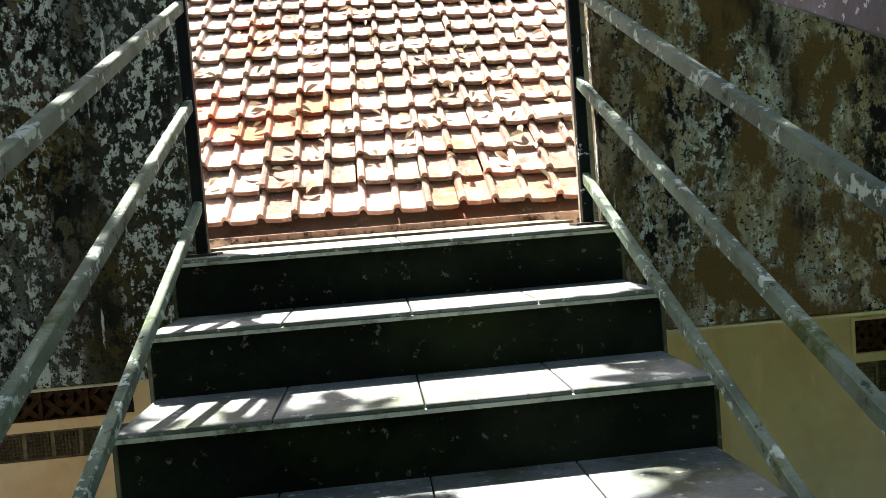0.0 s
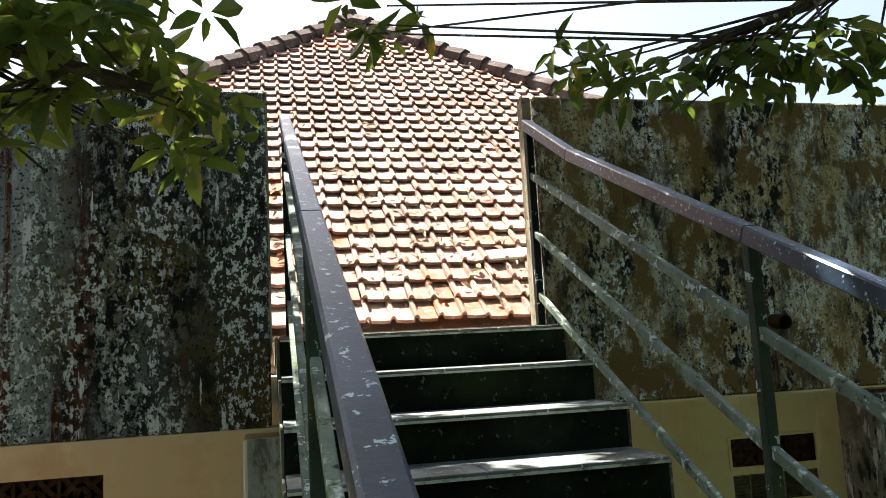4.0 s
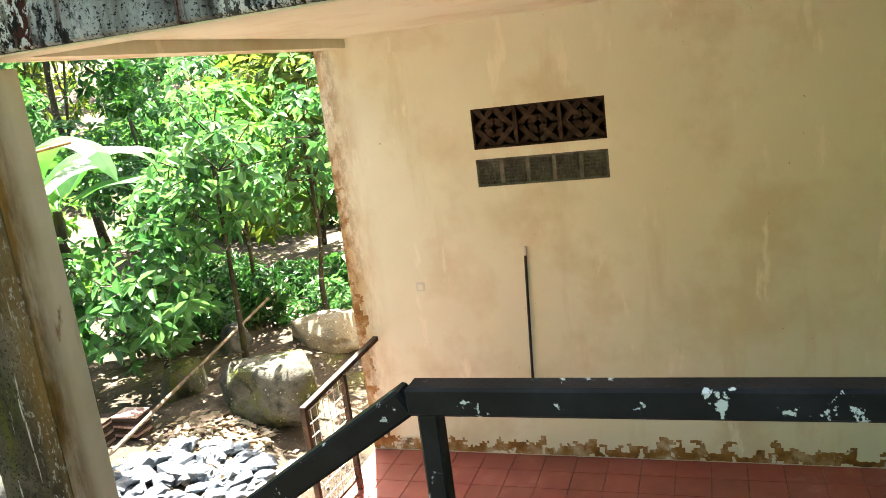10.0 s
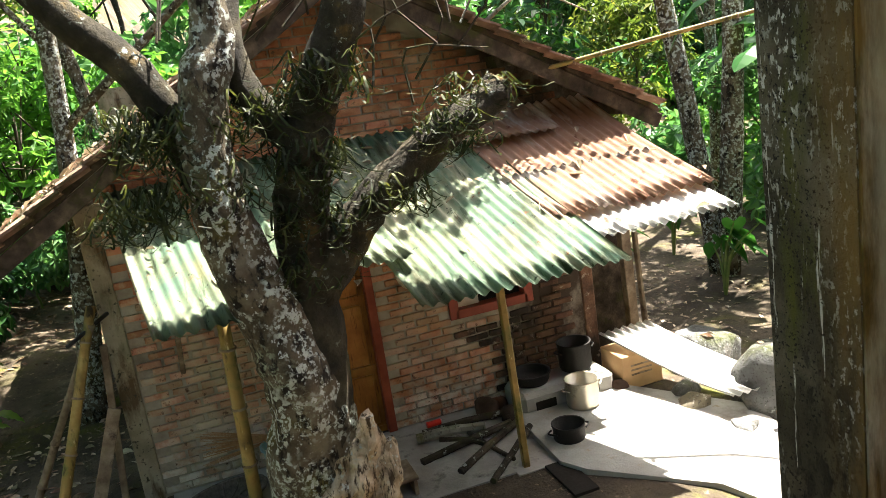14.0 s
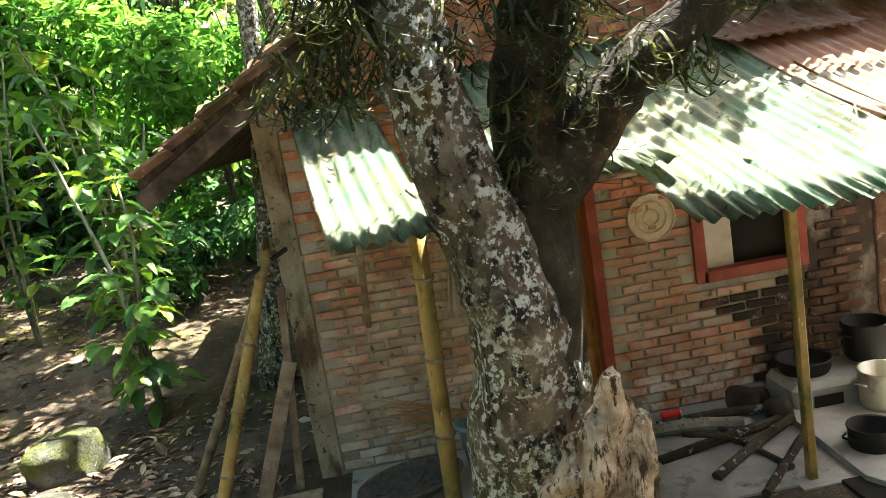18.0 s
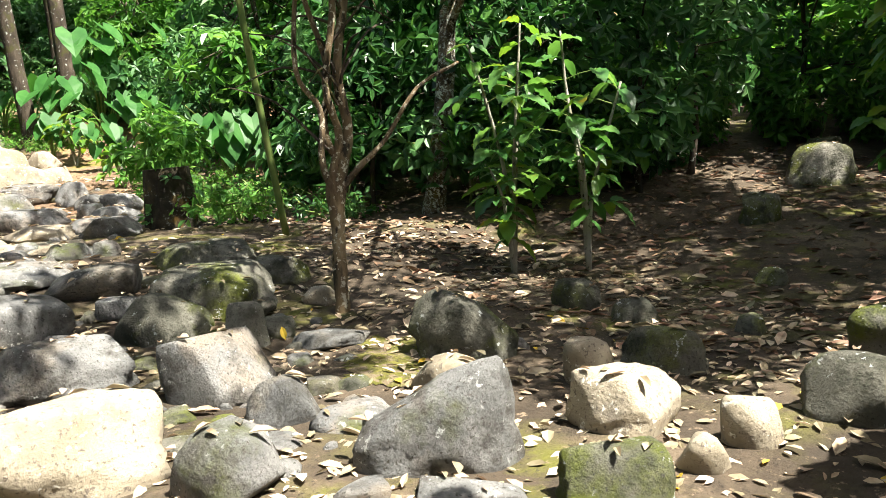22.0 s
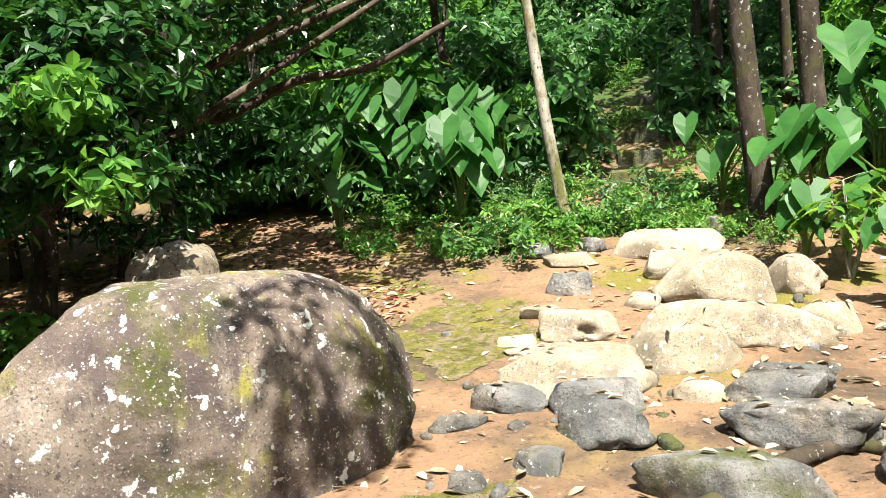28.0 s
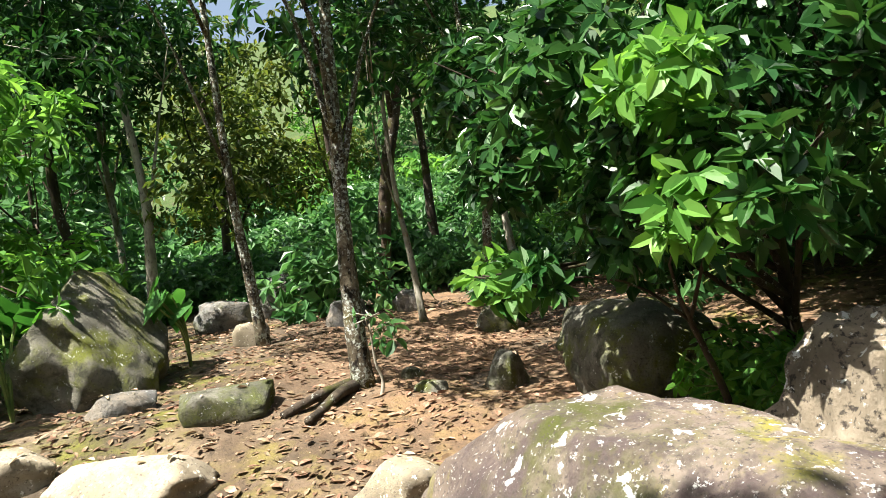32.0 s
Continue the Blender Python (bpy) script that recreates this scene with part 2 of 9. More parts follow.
TREAD = mat("tread_tile", [(0.06, 0.072, 0.072), (0.10, 0.115, 0.115), (0.165, 0.175, 0.17)], 3, [((0.05, 0.062, 0.035), 5, 0.5, 0.64, ONE), ((0.42, 0.43, 0.40), 26, 0.6, 0.68, ONE), ((0.04, 0.04, 0.03), 40, 0.6, 0.68, ONE)], 0.6, 0.25, 80, vary=0.08, spec=0.5)
NOSING = mat("nosing_edge", [(0.30, 0.31, 0.27), (0.42, 0.42, 0.36), (0.5, 0.5, 0.44)], 8, [((0.08, 0.09, 0.06), 14, 0.5, 0.66, ONE)], 0.7, 0.3, 60)
RAIL_PAINT = mat("rail_paint", [(0.002, 0.003, 0.004), (0.004, 0.0055, 0.007), (0.009, 0.011, 0.014)], 5, [((0.40, 0.47, 0.48), 17, 0.635, 0.65, ONE), ((0.09, 0.05, 0.03), 18, 0.66, 0.7, ONE)], 0.5, 0.1, 60, spec=0.12)
RAIL_MOSS = mat("rail_lichen", [(0.05, 0.07, 0.05), (0.11, 0.145, 0.11), (0.19, 0.23, 0.19)], 6, [((0.40, 0.47, 0.43), 20, 0.56, 0.6, ONE), ((0.05, 0.075, 0.015), 6, 0.56, 0.66, ONE), ((0.02, 0.025, 0.02), 30, 0.6, 0.66, ONE)], 0.7, 0.4, 70)
# Dark paint tinted blue to carry the sky's reflection.
HANDRAIL = mat("handrail_sky_paint", [(0.010, 0.019, 0.034), (0.020, 0.036, 0.060), (0.040, 0.064, 0.10)], 4, [((0.36, 0.48, 0.51), 60, 0.61, 0.63, ONE), ((0.36, 0.48, 0.51), 30, 0.65, 0.665, ONE), ((0.09, 0.05, 0.03), 18, 0.68, 0.72, ONE)], 0.33, 0.1, 60, spec=0.55)
RAIL_POST = mat("rail_post", [(0.010, 0.016, 0.010), (0.022, 0.034, 0.022), (0.045, 0.062, 0.045)], 6, [((0.36, 0.42, 0.38), 18, 0.62, 0.645, ONE), ((0.04, 0.06, 0.014), 5, 0.55, 0.65, ONE)], 0.7, 0.4, 70)
IRON = mat("dark_iron", [(0.02, 0.016, 0.013), (0.05, 0.035, 0.025), (0.11, 0.06, 0.03)], 7, [], 0.6, 0.2, 60, metal=0.4)
RED_TILE = mat("red_floor_tile", [(0.21, 0.052, 0.038), (0.26, 0.068, 0.048), (0.31, 0.09, 0.065)], 3, [((0.36, 0.16, 0.12), 3, 0.6, 0.8, ONE)], 0.45, 0.1, 60, vary=0.07, spec=0.5)
GROUT = mat("grout", [(0.16, 0.07, 0.055), (0.22, 0.12, 0.1)], 6, [], 0.9, 0.2, 60, vary=0)
ROOF_TILE = mat("clay_roof_tile", [(0.20, 0.10, 0.078), (0.32, 0.205, 0.16), (0.45, 0.35, 0.29)], 2.2, [((0.10, 0.07, 0.05), 7, 0.55, 0.68, ONE), ((0.36, 0.13, 0.07), 1.6, 0.56, 0.66, ONE), ((0.60, 0.53, 0.42), 18, 0.58, 0.68, ONE)], 0.85, 0.5, 60, vary=0.28, island=True)
DARK_TILE = mat("dark_clay_tile", [(0.05, 0.035, 0.03), (0.10, 0.07, 0.06), (0.17, 0.13, 0.11)], 5, [((0.3, 0.27, 0.23), 20, 0.62, 0.68, ONE)], 0.9, 0.6, 50, vary=0.2)
HUT_TILE = mat("mossy_clay_tile", [(0.07, 0.045, 0.032), (0.16, 0.10, 0.07), (0.27, 0.18, 0.125)], 4, [((0.05, 0.052, 0.02), 2.2, 0.52, 0.64, ONE), ((0.34, 0.27, 0.19), 16, 0.6, 0.68, ONE)], 0.9, 0.6, 50, vary=0.25, island=True)
MORTAR = mat("mortar", [(0.24, 0.205, 0.16), (0.34, 0.30, 0.24), (0.43, 0.39, 0.32)], 5, [((0.14, 0.11, 0.08), 1.2, 0.52, 0.72, ONE), ((0.05, 0.034, 0.024), 2, 0.3, 0.5, ONE, ("y", 3.3, 3.75))], 0.95, 0.6, 60, vary=0)
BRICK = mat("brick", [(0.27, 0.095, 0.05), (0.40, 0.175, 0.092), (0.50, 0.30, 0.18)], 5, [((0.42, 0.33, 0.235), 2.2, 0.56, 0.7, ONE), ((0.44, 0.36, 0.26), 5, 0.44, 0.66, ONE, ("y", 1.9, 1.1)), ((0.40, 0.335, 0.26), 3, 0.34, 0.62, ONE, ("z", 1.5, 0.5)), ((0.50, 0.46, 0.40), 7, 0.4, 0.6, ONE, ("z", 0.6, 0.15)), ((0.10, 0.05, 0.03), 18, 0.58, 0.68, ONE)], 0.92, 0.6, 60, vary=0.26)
BRICK_REST = mat("brick_upper", [(0.27, 0.095, 0.05), (0.40, 0.175, 0.092), (0.50, 0.30, 0.18)], 5, [((0.42, 0.33, 0.235), 2.2, 0.56, 0.7, ONE), ((0.52, 0.48, 0.41), 7, 0.4, 0.6, ONE, ("z", 0.6, 0.15)), ((0.06, 0.036, 0.025), 2, 0.34, 0.54, ONE, ("y", 3.4, 3.85)), ((0.10, 0.05, 0.03), 18, 0.58, 0.68, ONE)], 0.92, 0.6, 60, vary=0.26, island=True)
SOOT = mat("sooty_brick", [(0.022, 0.016, 0.012), (0.055, 0.035, 0.025), (0.13, 0.075, 0.05)], 2.5, [], 0.95, 0.5, 60, vary=0.2)
# Soot on the hearth-side bricks; also the shaded colour of the right corner post.
SOOT_SHADE_BRICK = mat("smoked_shade_brick", [(0.05, 0.03, 0.02), (0.115, 0.06, 0.036), (0.21, 0.115, 0.07)], 4, [((0.025, 0.018, 0.014), 1.8, 0.46, 0.6, ONE), ((0.30, 0.25, 0.20), 9, 0.6, 0.68, ONE)], 0.95, 0.6, 60, vary=0.2)
CONCRETE = mat("concrete", [(0.22, 0.21, 0.19), (0.31, 0.30, 0.275), (0.40, 0.39, 0.365)], 1.6, [((0.22, 0.20, 0.17), 2.6, 0.55, 0.68, ONE), ((0.28, 0.22, 0.16), 12, 0.62, 0.72, ONE)], 0.9, 0.5, 40, vary=0.04)
OLD_CONCRETE = mat("old_concrete", [(0.15, 0.125, 0.085), (0.28, 0.24, 0.17), (0.38, 0.34, 0.26)], 3, [((0.10, 0.065, 0.035), 5, 0.52, 0.64, (1, 1, 0.35)), ((0.05, 0.045, 0.03), 26, 0.58, 0.66, ONE), ((0.09, 0.10, 0.04), 2, 0.55, 0.7, (1, 1, 0.4))], 0.92, 0.5, 40, vary=0)
ZINC_GREEN = mat("green_zinc", [(0.09, 0.175, 0.125), (0.17, 0.25, 0.165), (0.31, 0.345, 0.235)], 1.4, [((0.25, 0.255, 0.14), 1.3, 0.52, 0.68, ONE), ((0.10, 0.10, 0.055), 3.5, 0.5, 0.66, (0.3, 1, 1)), ((0.40, 0.395, 0.28), 1.8, 0.52, 0.64, (0.3, 2, 1)), ((0.03, 0.045, 0.02), 3.5, 0.56, 0.68, (0.3, 5, 1)), ((0.22, 0.10, 0.05), 9, 0.64, 0.7, ONE), ((0.05, 0.06, 0.04), 14, 0.62, 0.68, ONE)], 0.6, 0.2, 50, metal=0.1, vary=0.06)
ZINC_RUST = mat("rusted_zinc", [(0.26, 0.125, 0.072), (0.40, 0.24, 0.16), (0.50, 0.37, 0.28)], 1.6, [((0.58, 0.53, 0.46), 1.5, 0.5, 0.62, (0.4, 2.4, 1)), ((0.18, 0.07, 0.035), 8, 0.6, 0.7, ONE)], 0.6, 0.25, 50, metal=0.05, vary=0.06)
ZINC_PALE = mat("pale_zinc", [(0.50, 0.49, 0.46), (0.60, 0.59, 0.56), (0.66, 0.65, 0.62)], 2, [((0.3, 0.17, 0.09), 5, 0.64, 0.74, ONE)], 0.5, 0.1, 50, metal=0.3)
BAMBOO = mat("bamboo", [(0.15, 0.095, 0.03), (0.28, 0.185, 0.06), (0.40, 0.29, 0.11)], 6, [((0.09, 0.095, 0.025), 3, 0.5, 0.64, ONE), ((0.04, 0.028, 0.015), 14, 0.58, 0.68, (1, 1, 0.3)), ((0.55, 0.45, 0.25), 24, 0.64, 0.7, (1, 1, 0.2))], 0.5, 0.15, 50, vary=0.1)
WOOD = mat("grey_wood", [(0.11, 0.075, 0.05), (0.20, 0.15, 0.10), (0.31, 0.25, 0.18)], 9, [((0.06, 0.04, 0.03), 6, 0.58, 0.7, ONE)], 0.85, 0.4, 60, vary=0.15)
OLD_WOOD = mat("rotten_dark_wood", [(0.02, 0.015, 0.011), (0.06, 0.043, 0.03), (0.14, 0.105, 0.075)], 7, [((0.05, 0.05, 0.016), 3, 0.55, 0.65, ONE)], 0.9, 0.6, 50, vary=0.15)
DOOR_WOOD = mat("varnished_door", [(0.20, 0.075, 0.018), (0.30, 0.12, 0.03), (0.40, 0.18, 0.05)], 4, [((0.12, 0.04, 0.012), 14, 0.55, 0.7, (6, 6, 0.5))], 0.45, 0.15, 60, vary=0.05)
RED_PAINT = mat("red_brown_paint", [(0.16, 0.03, 0.018), (0.22, 0.045, 0.025), (0.28, 0.07, 0.04)], 5, [], 0.55, 0.15, 60, vary=0.05)
# Near-black fill, standing in for shade inside the house, window, drain and fire mouths.
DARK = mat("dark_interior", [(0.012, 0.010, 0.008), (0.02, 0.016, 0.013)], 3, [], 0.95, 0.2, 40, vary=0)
CHAR = mat("charred_pot", [(0.012, 0.011, 0.010), (0.022, 0.02, 0.018)], 6, [], 0.7, 0.3, 60)
ALU = mat("worn_aluminium", [(0.42, 0.37, 0.28), (0.52, 0.47, 0.37), (0.6, 0.56, 0.46)], 5, [((0.12, 0.09, 0.06), 4, 0.58, 0.72, ONE)], 0.4, 0.1, 60, metal=0.7)
ROCK = mat("grey_rock", [(0.072, 0.074, 0.071), (0.145, 0.146, 0.14), (0.25, 0.248, 0.235)], 2.4, [((0.22, 0.19, 0.15), 1.6, 0.5, 0.64, ONE), ((0.07, 0.08, 0.025), 1.1, 0.54, 0.64, ONE), ((0.06, 0.056, 0.048), 5, 0.5, 0.66, ONE), ((0.07, 0.066, 0.056), 55, 0.56, 0.66, ONE), ((0.44, 0.45, 0.42), 26, 0.6, 0.64, ONE, (4, 0.5, 0.6, ONE)), ((0.45, 0.47, 0.45), 8, 0.68, 0.7, ONE)], 0.9, 1.0, 38, vary=0.2)
ROCK_MOSS = mat("mossy_rock", [(0.06, 0.06, 0.048), (0.13, 0.126, 0.1), (0.21, 0.2, 0.165)], 2.4, [((0.095, 0.11, 0.02), 2.0, 0.46, 0.6, ONE), ((0.04, 0.042, 0.028), 5, 0.5, 0.66, ONE), ((0.06, 0.058, 0.046), 55, 0.56, 0.66, ONE), ((0.44, 0.46, 0.44), 24, 0.6, 0.64, ONE, (4, 0.5, 0.6, ONE)), ((0.42, 0.44, 0.42), 7, 0.67, 0.69, ONE)], 0.92, 1.0, 38, vary=0.18)
BOULDER = mat("boulder_rock", [(0.10, 0.078, 0.064), (0.19, 0.15, 0.122), (0.31, 0.26, 0.21)], 1.9, [((0.055, 0.05, 0.046), 1.3, 0.53, 0.63, (1.4, 1.4, 0.6)), ((0.27, 0.25, 0.06), 1.6, 0.545, 0.65, (2.2, 2.2, 0.4)), ((0.085, 0.095, 0.025), 1.1, 0.54, 0.64, ONE), ((0.11, 0.085, 0.08), 4, 0.5, 0.62, (1, 1, 0.4)), ((0.09, 0.075, 0.068), 45, 0.55, 0.64, ONE), ((0.46, 0.44, 0.4), 50, 0.6, 0.66, ONE), ((0.70, 0.71, 0.67), 7.5, 0.615, 0.635, ONE), ((0.70, 0.71, 0.67), 17, 0.64, 0.66, ONE)], 0.92, 1.0, 50, vary=0.05)
BOULDER_TAN = mat("tan_boulder_rock", [(0.13, 0.105, 0.075), (0.24, 0.20, 0.145), (0.33, 0.28, 0.21)], 2.0, [((0.06, 0.05, 0.04), 24, 0.54, 0.62, ONE), ((0.5, 0.49, 0.45), 34, 0.62, 0.67, ONE), ((0.66, 0.67, 0.63), 9, 0.62, 0.645, ONE)], 0.92, 1.0, 45, vary=0)
# Paler rock for pale stones and for path stones shown as sunlit.
PALE_SUN_ROCK = mat("pale_sun_rock", [(0.15, 0.125, 0.085), (0.245, 0.21, 0.15), (0.34, 0.30, 0.225)], 2.6, [((0.15, 0.13, 0.10), 4, 0.54, 0.68, ONE), ((0.12, 0.10, 0.08), 45, 0.56, 0.64, ONE), ((0.6, 0.58, 0.5), 20, 0.6, 0.66, ONE)], 0.92, 0.6, 45, vary=0.12)
BLUE_ROCK = mat("split_blue_stone", [(0.035, 0.042, 0.05), (0.085, 0.10, 0.118), (0.18, 0.20, 0.225)], 5, [((0.30, 0.25, 0.2), 4, 0.62, 0.72, ONE)], 0.85, 0.5, 40, vary=0.25)
BARK = mat("lichen_bark", [(0.034, 0.027, 0.017), (0.10, 0.08, 0.052), (0.22, 0.19, 0.135)], 5, [((0.10, 0.085, 0.02), 3.0, 0.54, 0.64, ONE), ((0.015, 0.012, 0.009), 14, 0.52, 0.6, (1, 1, 0.5)), ((0.48, 0.52, 0.47), 24, 0.52, 0.57, ONE, (3, 0.44, 0.54, ONE)), ((0.30, 0.33, 0.24), 34, 0.52, 0.6, ONE, (2.2, 0.48, 0.6, ONE)), ((0.5, 0.53, 0.5), 22, 0.6, 0.63, ONE)], 0.92, 1.0, 30, vary=0.1)
YOUNG_BARK = mat("tan_streaked_bark", [(0.05, 0.035, 0.02), (0.14, 0.10, 0.055), (0.26, 0.20, 0.115)], 6, [((0.03, 0.024, 0.016), 9, 0.52, 0.6, (1, 1, 0.35)), ((0.40, 0.37, 0.28), 20, 0.56, 0.62, ONE)], 0.9, 0.7, 40, (1, 1, 0.4), vary=0)
# Blackened for moss and for the shade on the limbs together.
BARK_MOSS_SHADE = mat("moss_shade_bark", [(0.012, 0.010, 0.007), (0.032, 0.027, 0.017), (0.075, 0.062, 0.036)], 6, [((0.14, 0.085, 0.022), 3, 0.58, 0.68, ONE), ((0.34, 0.37, 0.33), 22, 0.58, 0.62, ONE, (3, 0.52, 0.62, ONE))], 0.92, 1.0, 26, vary=0)
BARK_DARK = mat("dark_bark", [(0.018, 0.014, 0.010), (0.045, 0.035, 0.025), (0.09, 0.07, 0.052)], 6, [((0.3, 0.31, 0.28), 14, 0.61, 0.64, ONE), ((0.05, 0.05, 0.014), 3, 0.54, 0.64, ONE)], 0.92, 0.8, 30, (1, 1, 0.4), vary=0.2)
BARK_PALE = mat("pale_bark", [(0.14, 0.13, 0.10), (0.25, 0.235, 0.19), (0.37, 0.35, 0.29)], 5, [((0.10, 0.10, 0.03), 3, 0.54, 0.64, (1, 1, 0.4)), ((0.06, 0.05, 0.035), 26, 0.56, 0.64, (1, 1, 0.5)), ((0.16, 0.10, 0.05), 4, 0.58, 0.7, ONE)], 0.9, 0.5, 30, (1, 1, 0.5), vary=0.1)
DEAD_WOOD = mat("split_dead_wood", [(0.15, 0.11, 0.07), (0.34, 0.27, 0.185), (0.55, 0.47, 0.36)], 8, [((0.045, 0.03, 0.018), 30, 0.52, 0.6, (1, 1, 0.2)), ((0.34, 0.36, 0.32), 18, 0.58, 0.64, ONE), ((0.14, 0.09, 0.05), 6, 0.56, 0.68, (1, 1, 0.4))], 0.9, 0.8, 40, vary=0)
LEAF_DARK = mat("dark_leaf", [(0.012, 0.046, 0.011), (0.023, 0.078, 0.017), (0.044, 0.125, 0.028)], 1.5, [], 0.33, 0, vary=0.45, leaf=0.3, island=True, spec=0.3)
LEAF_MID = mat("green_leaf", [(0.030, 0.098, 0.028), (0.056, 0.152, 0.044), (0.095, 0.205, 0.066)], 1.2, [], 0.42, 0, vary=0.4, leaf=0.42, island=True, spec=0.45)
LEAF_LIGHT = mat("bright_leaf", [(0.055, 0.165, 0.028), (0.09, 0.225, 0.042), (0.14, 0.285, 0.065)], 1.2, [], 0.38, 0, vary=0.35, leaf=0.48, island=True)
LEAF_OLIVE = mat("olive_leaf", [(0.04, 0.075, 0.016), (0.07, 0.11, 0.022), (0.13, 0.155, 0.034)], 2, [((0.36, 0.25, 0.05), 8, 0.62, 0.7, ONE)], 0.42, 0, vary=0.4, leaf=0.45, island=True)
TARO = mat("taro_leaf", [(0.028, 0.10, 0.02), (0.045, 0.145, 0.028), (0.075, 0.20, 0.042)], 2, [], 0.45, 0, vary=0.35, leaf=0.4, island=True, spec=0.25)
COFFEE = mat("coffee_leaf", [(0.040, 0.12, 0.026), (0.062, 0.165, 0.036), (0.10, 0.215, 0.05)], 3, [], 0.35, 0.15, 60, vary=0.35, leaf=0.4, spec=0.4)
COFFEE_BRIGHT = mat("young_coffee_leaf", [(0.075, 0.18, 0.028), (0.115, 0.235, 0.036), (0.20, 0.29, 0.045)], 2, [((0.34, 0.26, 0.03), 4, 0.6, 0.68, ONE)], 0.38, 0.15, 60, vary=0.3, leaf=0.46, spec=0.35)
STEM = mat("green_stem", [(0.06, 0.10, 0.025), (0.11, 0.16, 0.04), (0.2, 0.22, 0.07)], 4, [], 0.5, 0, vary=0.2)
LITTER = mat("dry_leaf", [(0.15, 0.105, 0.06), (0.34, 0.27, 0.175), (0.56, 0.49, 0.36)], 7, [], 0.75, 0, vary=0.55, leaf=0.12, island=True)
LITTER_BROWN = mat("brown_leaf", [(0.065, 0.042, 0.025), (0.165, 0.105, 0.062), (0.36, 0.26, 0.17)], 7, [], 0.7, 0, vary=0.5, leaf=0.1, island=True)
MOSS = mat("yellow_moss", [(0.06, 0.06, 0.014), (0.115, 0.112, 0.022), (0.18, 0.16, 0.04)], 6, [((0.19, 0.15, 0.095), 9, 0.48, 0.6, ONE), ((0.05, 0.045, 0.02), 40, 0.56, 0.64, ONE)], 0.95, 0.9, 60, vary=0)
LITTER_RED = mat("reddish_leaf", [(0.20, 0.085, 0.05), (0.34, 0.16, 0.10), (0.46, 0.30, 0.21)], 7, [], 0.7, 0, vary=0.4, leaf=0.1, island=True)
LITTER_YELLOW = mat("yellow_leaf", [(0.42, 0.28, 0.03), (0.52, 0.38, 0.05)], 5, [], 0.6, 0, vary=0.2, leaf=0.2, island=True)
FERN = mat("dry_fern", [(0.008, 0.012, 0.004), (0.022, 0.03, 0.008), (0.075, 0.085, 0.022)], 6, [], 0.6, 0, vary=0.35, leaf=0.25, island=True)
CLOTH = mat("dull_cloth", [(0.44, 0.38, 0.29), (0.52, 0.46, 0.37), (0.58, 0.53, 0.44)], 9, [], 0.95, 0.3, 90)
WOVEN = mat("woven_bamboo", [(0.42, 0.33, 0.20), (0.52, 0.43, 0.29), (0.6, 0.5, 0.36)], 30, [], 0.8, 0.4, 120)
DARK_WOVEN = mat("dark_woven", [(0.035, 0.03, 0.026), (0.075, 0.065, 0.055), (0.12, 0.10, 0.085)], 30, [], 0.85, 0.6, 90)
STRAW = mat("straw_broom", [(0.24, 0.13, 0.06), (0.34, 0.20, 0.10), (0.42, 0.27, 0.14)], 20, [], 0.9, 0.3, 60)
BUCKET = mat("blue_green_plastic", [(0.10, 0.19, 0.20), (0.15, 0.25, 0.26)], 5, [], 0.45, 0.1, 60)
BASIN = mat("cream_enamel", [(0.55, 0.48, 0.34), (0.64, 0.57, 0.43)], 5, [((0.3, 0.16, 0.07), 6, 0.66, 0.72, ONE)], 0.35, 0, vary=0)
RED_PLASTIC = mat("red_plastic", [(0.50, 0.02, 0.015), (0.58, 0.035, 0.02)], 4, [], 0.4, 0, vary=0)
BLACK = mat("black_handle", [(0.012, 0.012, 0.012), (0.03, 0.03, 0.028)], 8, [], 0.5, 0, vary=0)
WHITE_PLASTIC = mat("old_white_plastic", [(0.55, 0.53, 0.48), (0.62, 0.6, 0.55)], 5, [], 0.5, 0, vary=0)
CARDBOARD = mat("cardboard", [(0.36, 0.22, 0.11), (0.45, 0.29, 0.15)], 6, [], 0.9, 0.2, 60, vary=0)
VENT_BLOCK = mat("brown_vent_block", [(0.022, 0.013, 0.009), (0.042, 0.025, 0.017), (0.075, 0.048, 0.03)], 12, [], 0.8, 0.3, 60, vary=0.2)
GLASS_BLOCK = mat("grimy_glass_block", [(0.06, 0.06, 0.045), (0.12, 0.12, 0.095), (0.19, 0.18, 0.14)], 9, [((0.03, 0.03, 0.02), 10, 0.5, 0.7, ONE)], 0.3, 0.3, 90, vary=0.3)
ASH = mat("ash_ground", [(0.20, 0.185, 0.17), (0.30, 0.28, 0.255), (0.40, 0.375, 0.345)], 2.5, [((0.05, 0.045, 0.04), 5, 0.56, 0.72, ONE)], 0.95, 0.6, 40, vary=0)

def lerp_table(v, table):
    if v <= table[0][0]:
        return table[0][1]
    for (a, za), (b, zb) in zip(table, table[1:]):
        if v <= b:
            k = (v - a) / (b - a)
            k = k * k * (3 - 2 * k) * 0.4 + k * 0.6
            return za + (zb - za) * k
    return table[-1][1]
def smooth(a, b, v):
    k = min(1.0, max(0.0, (v - a) / (b - a)))
    return k * k * (3 - 2 * k)
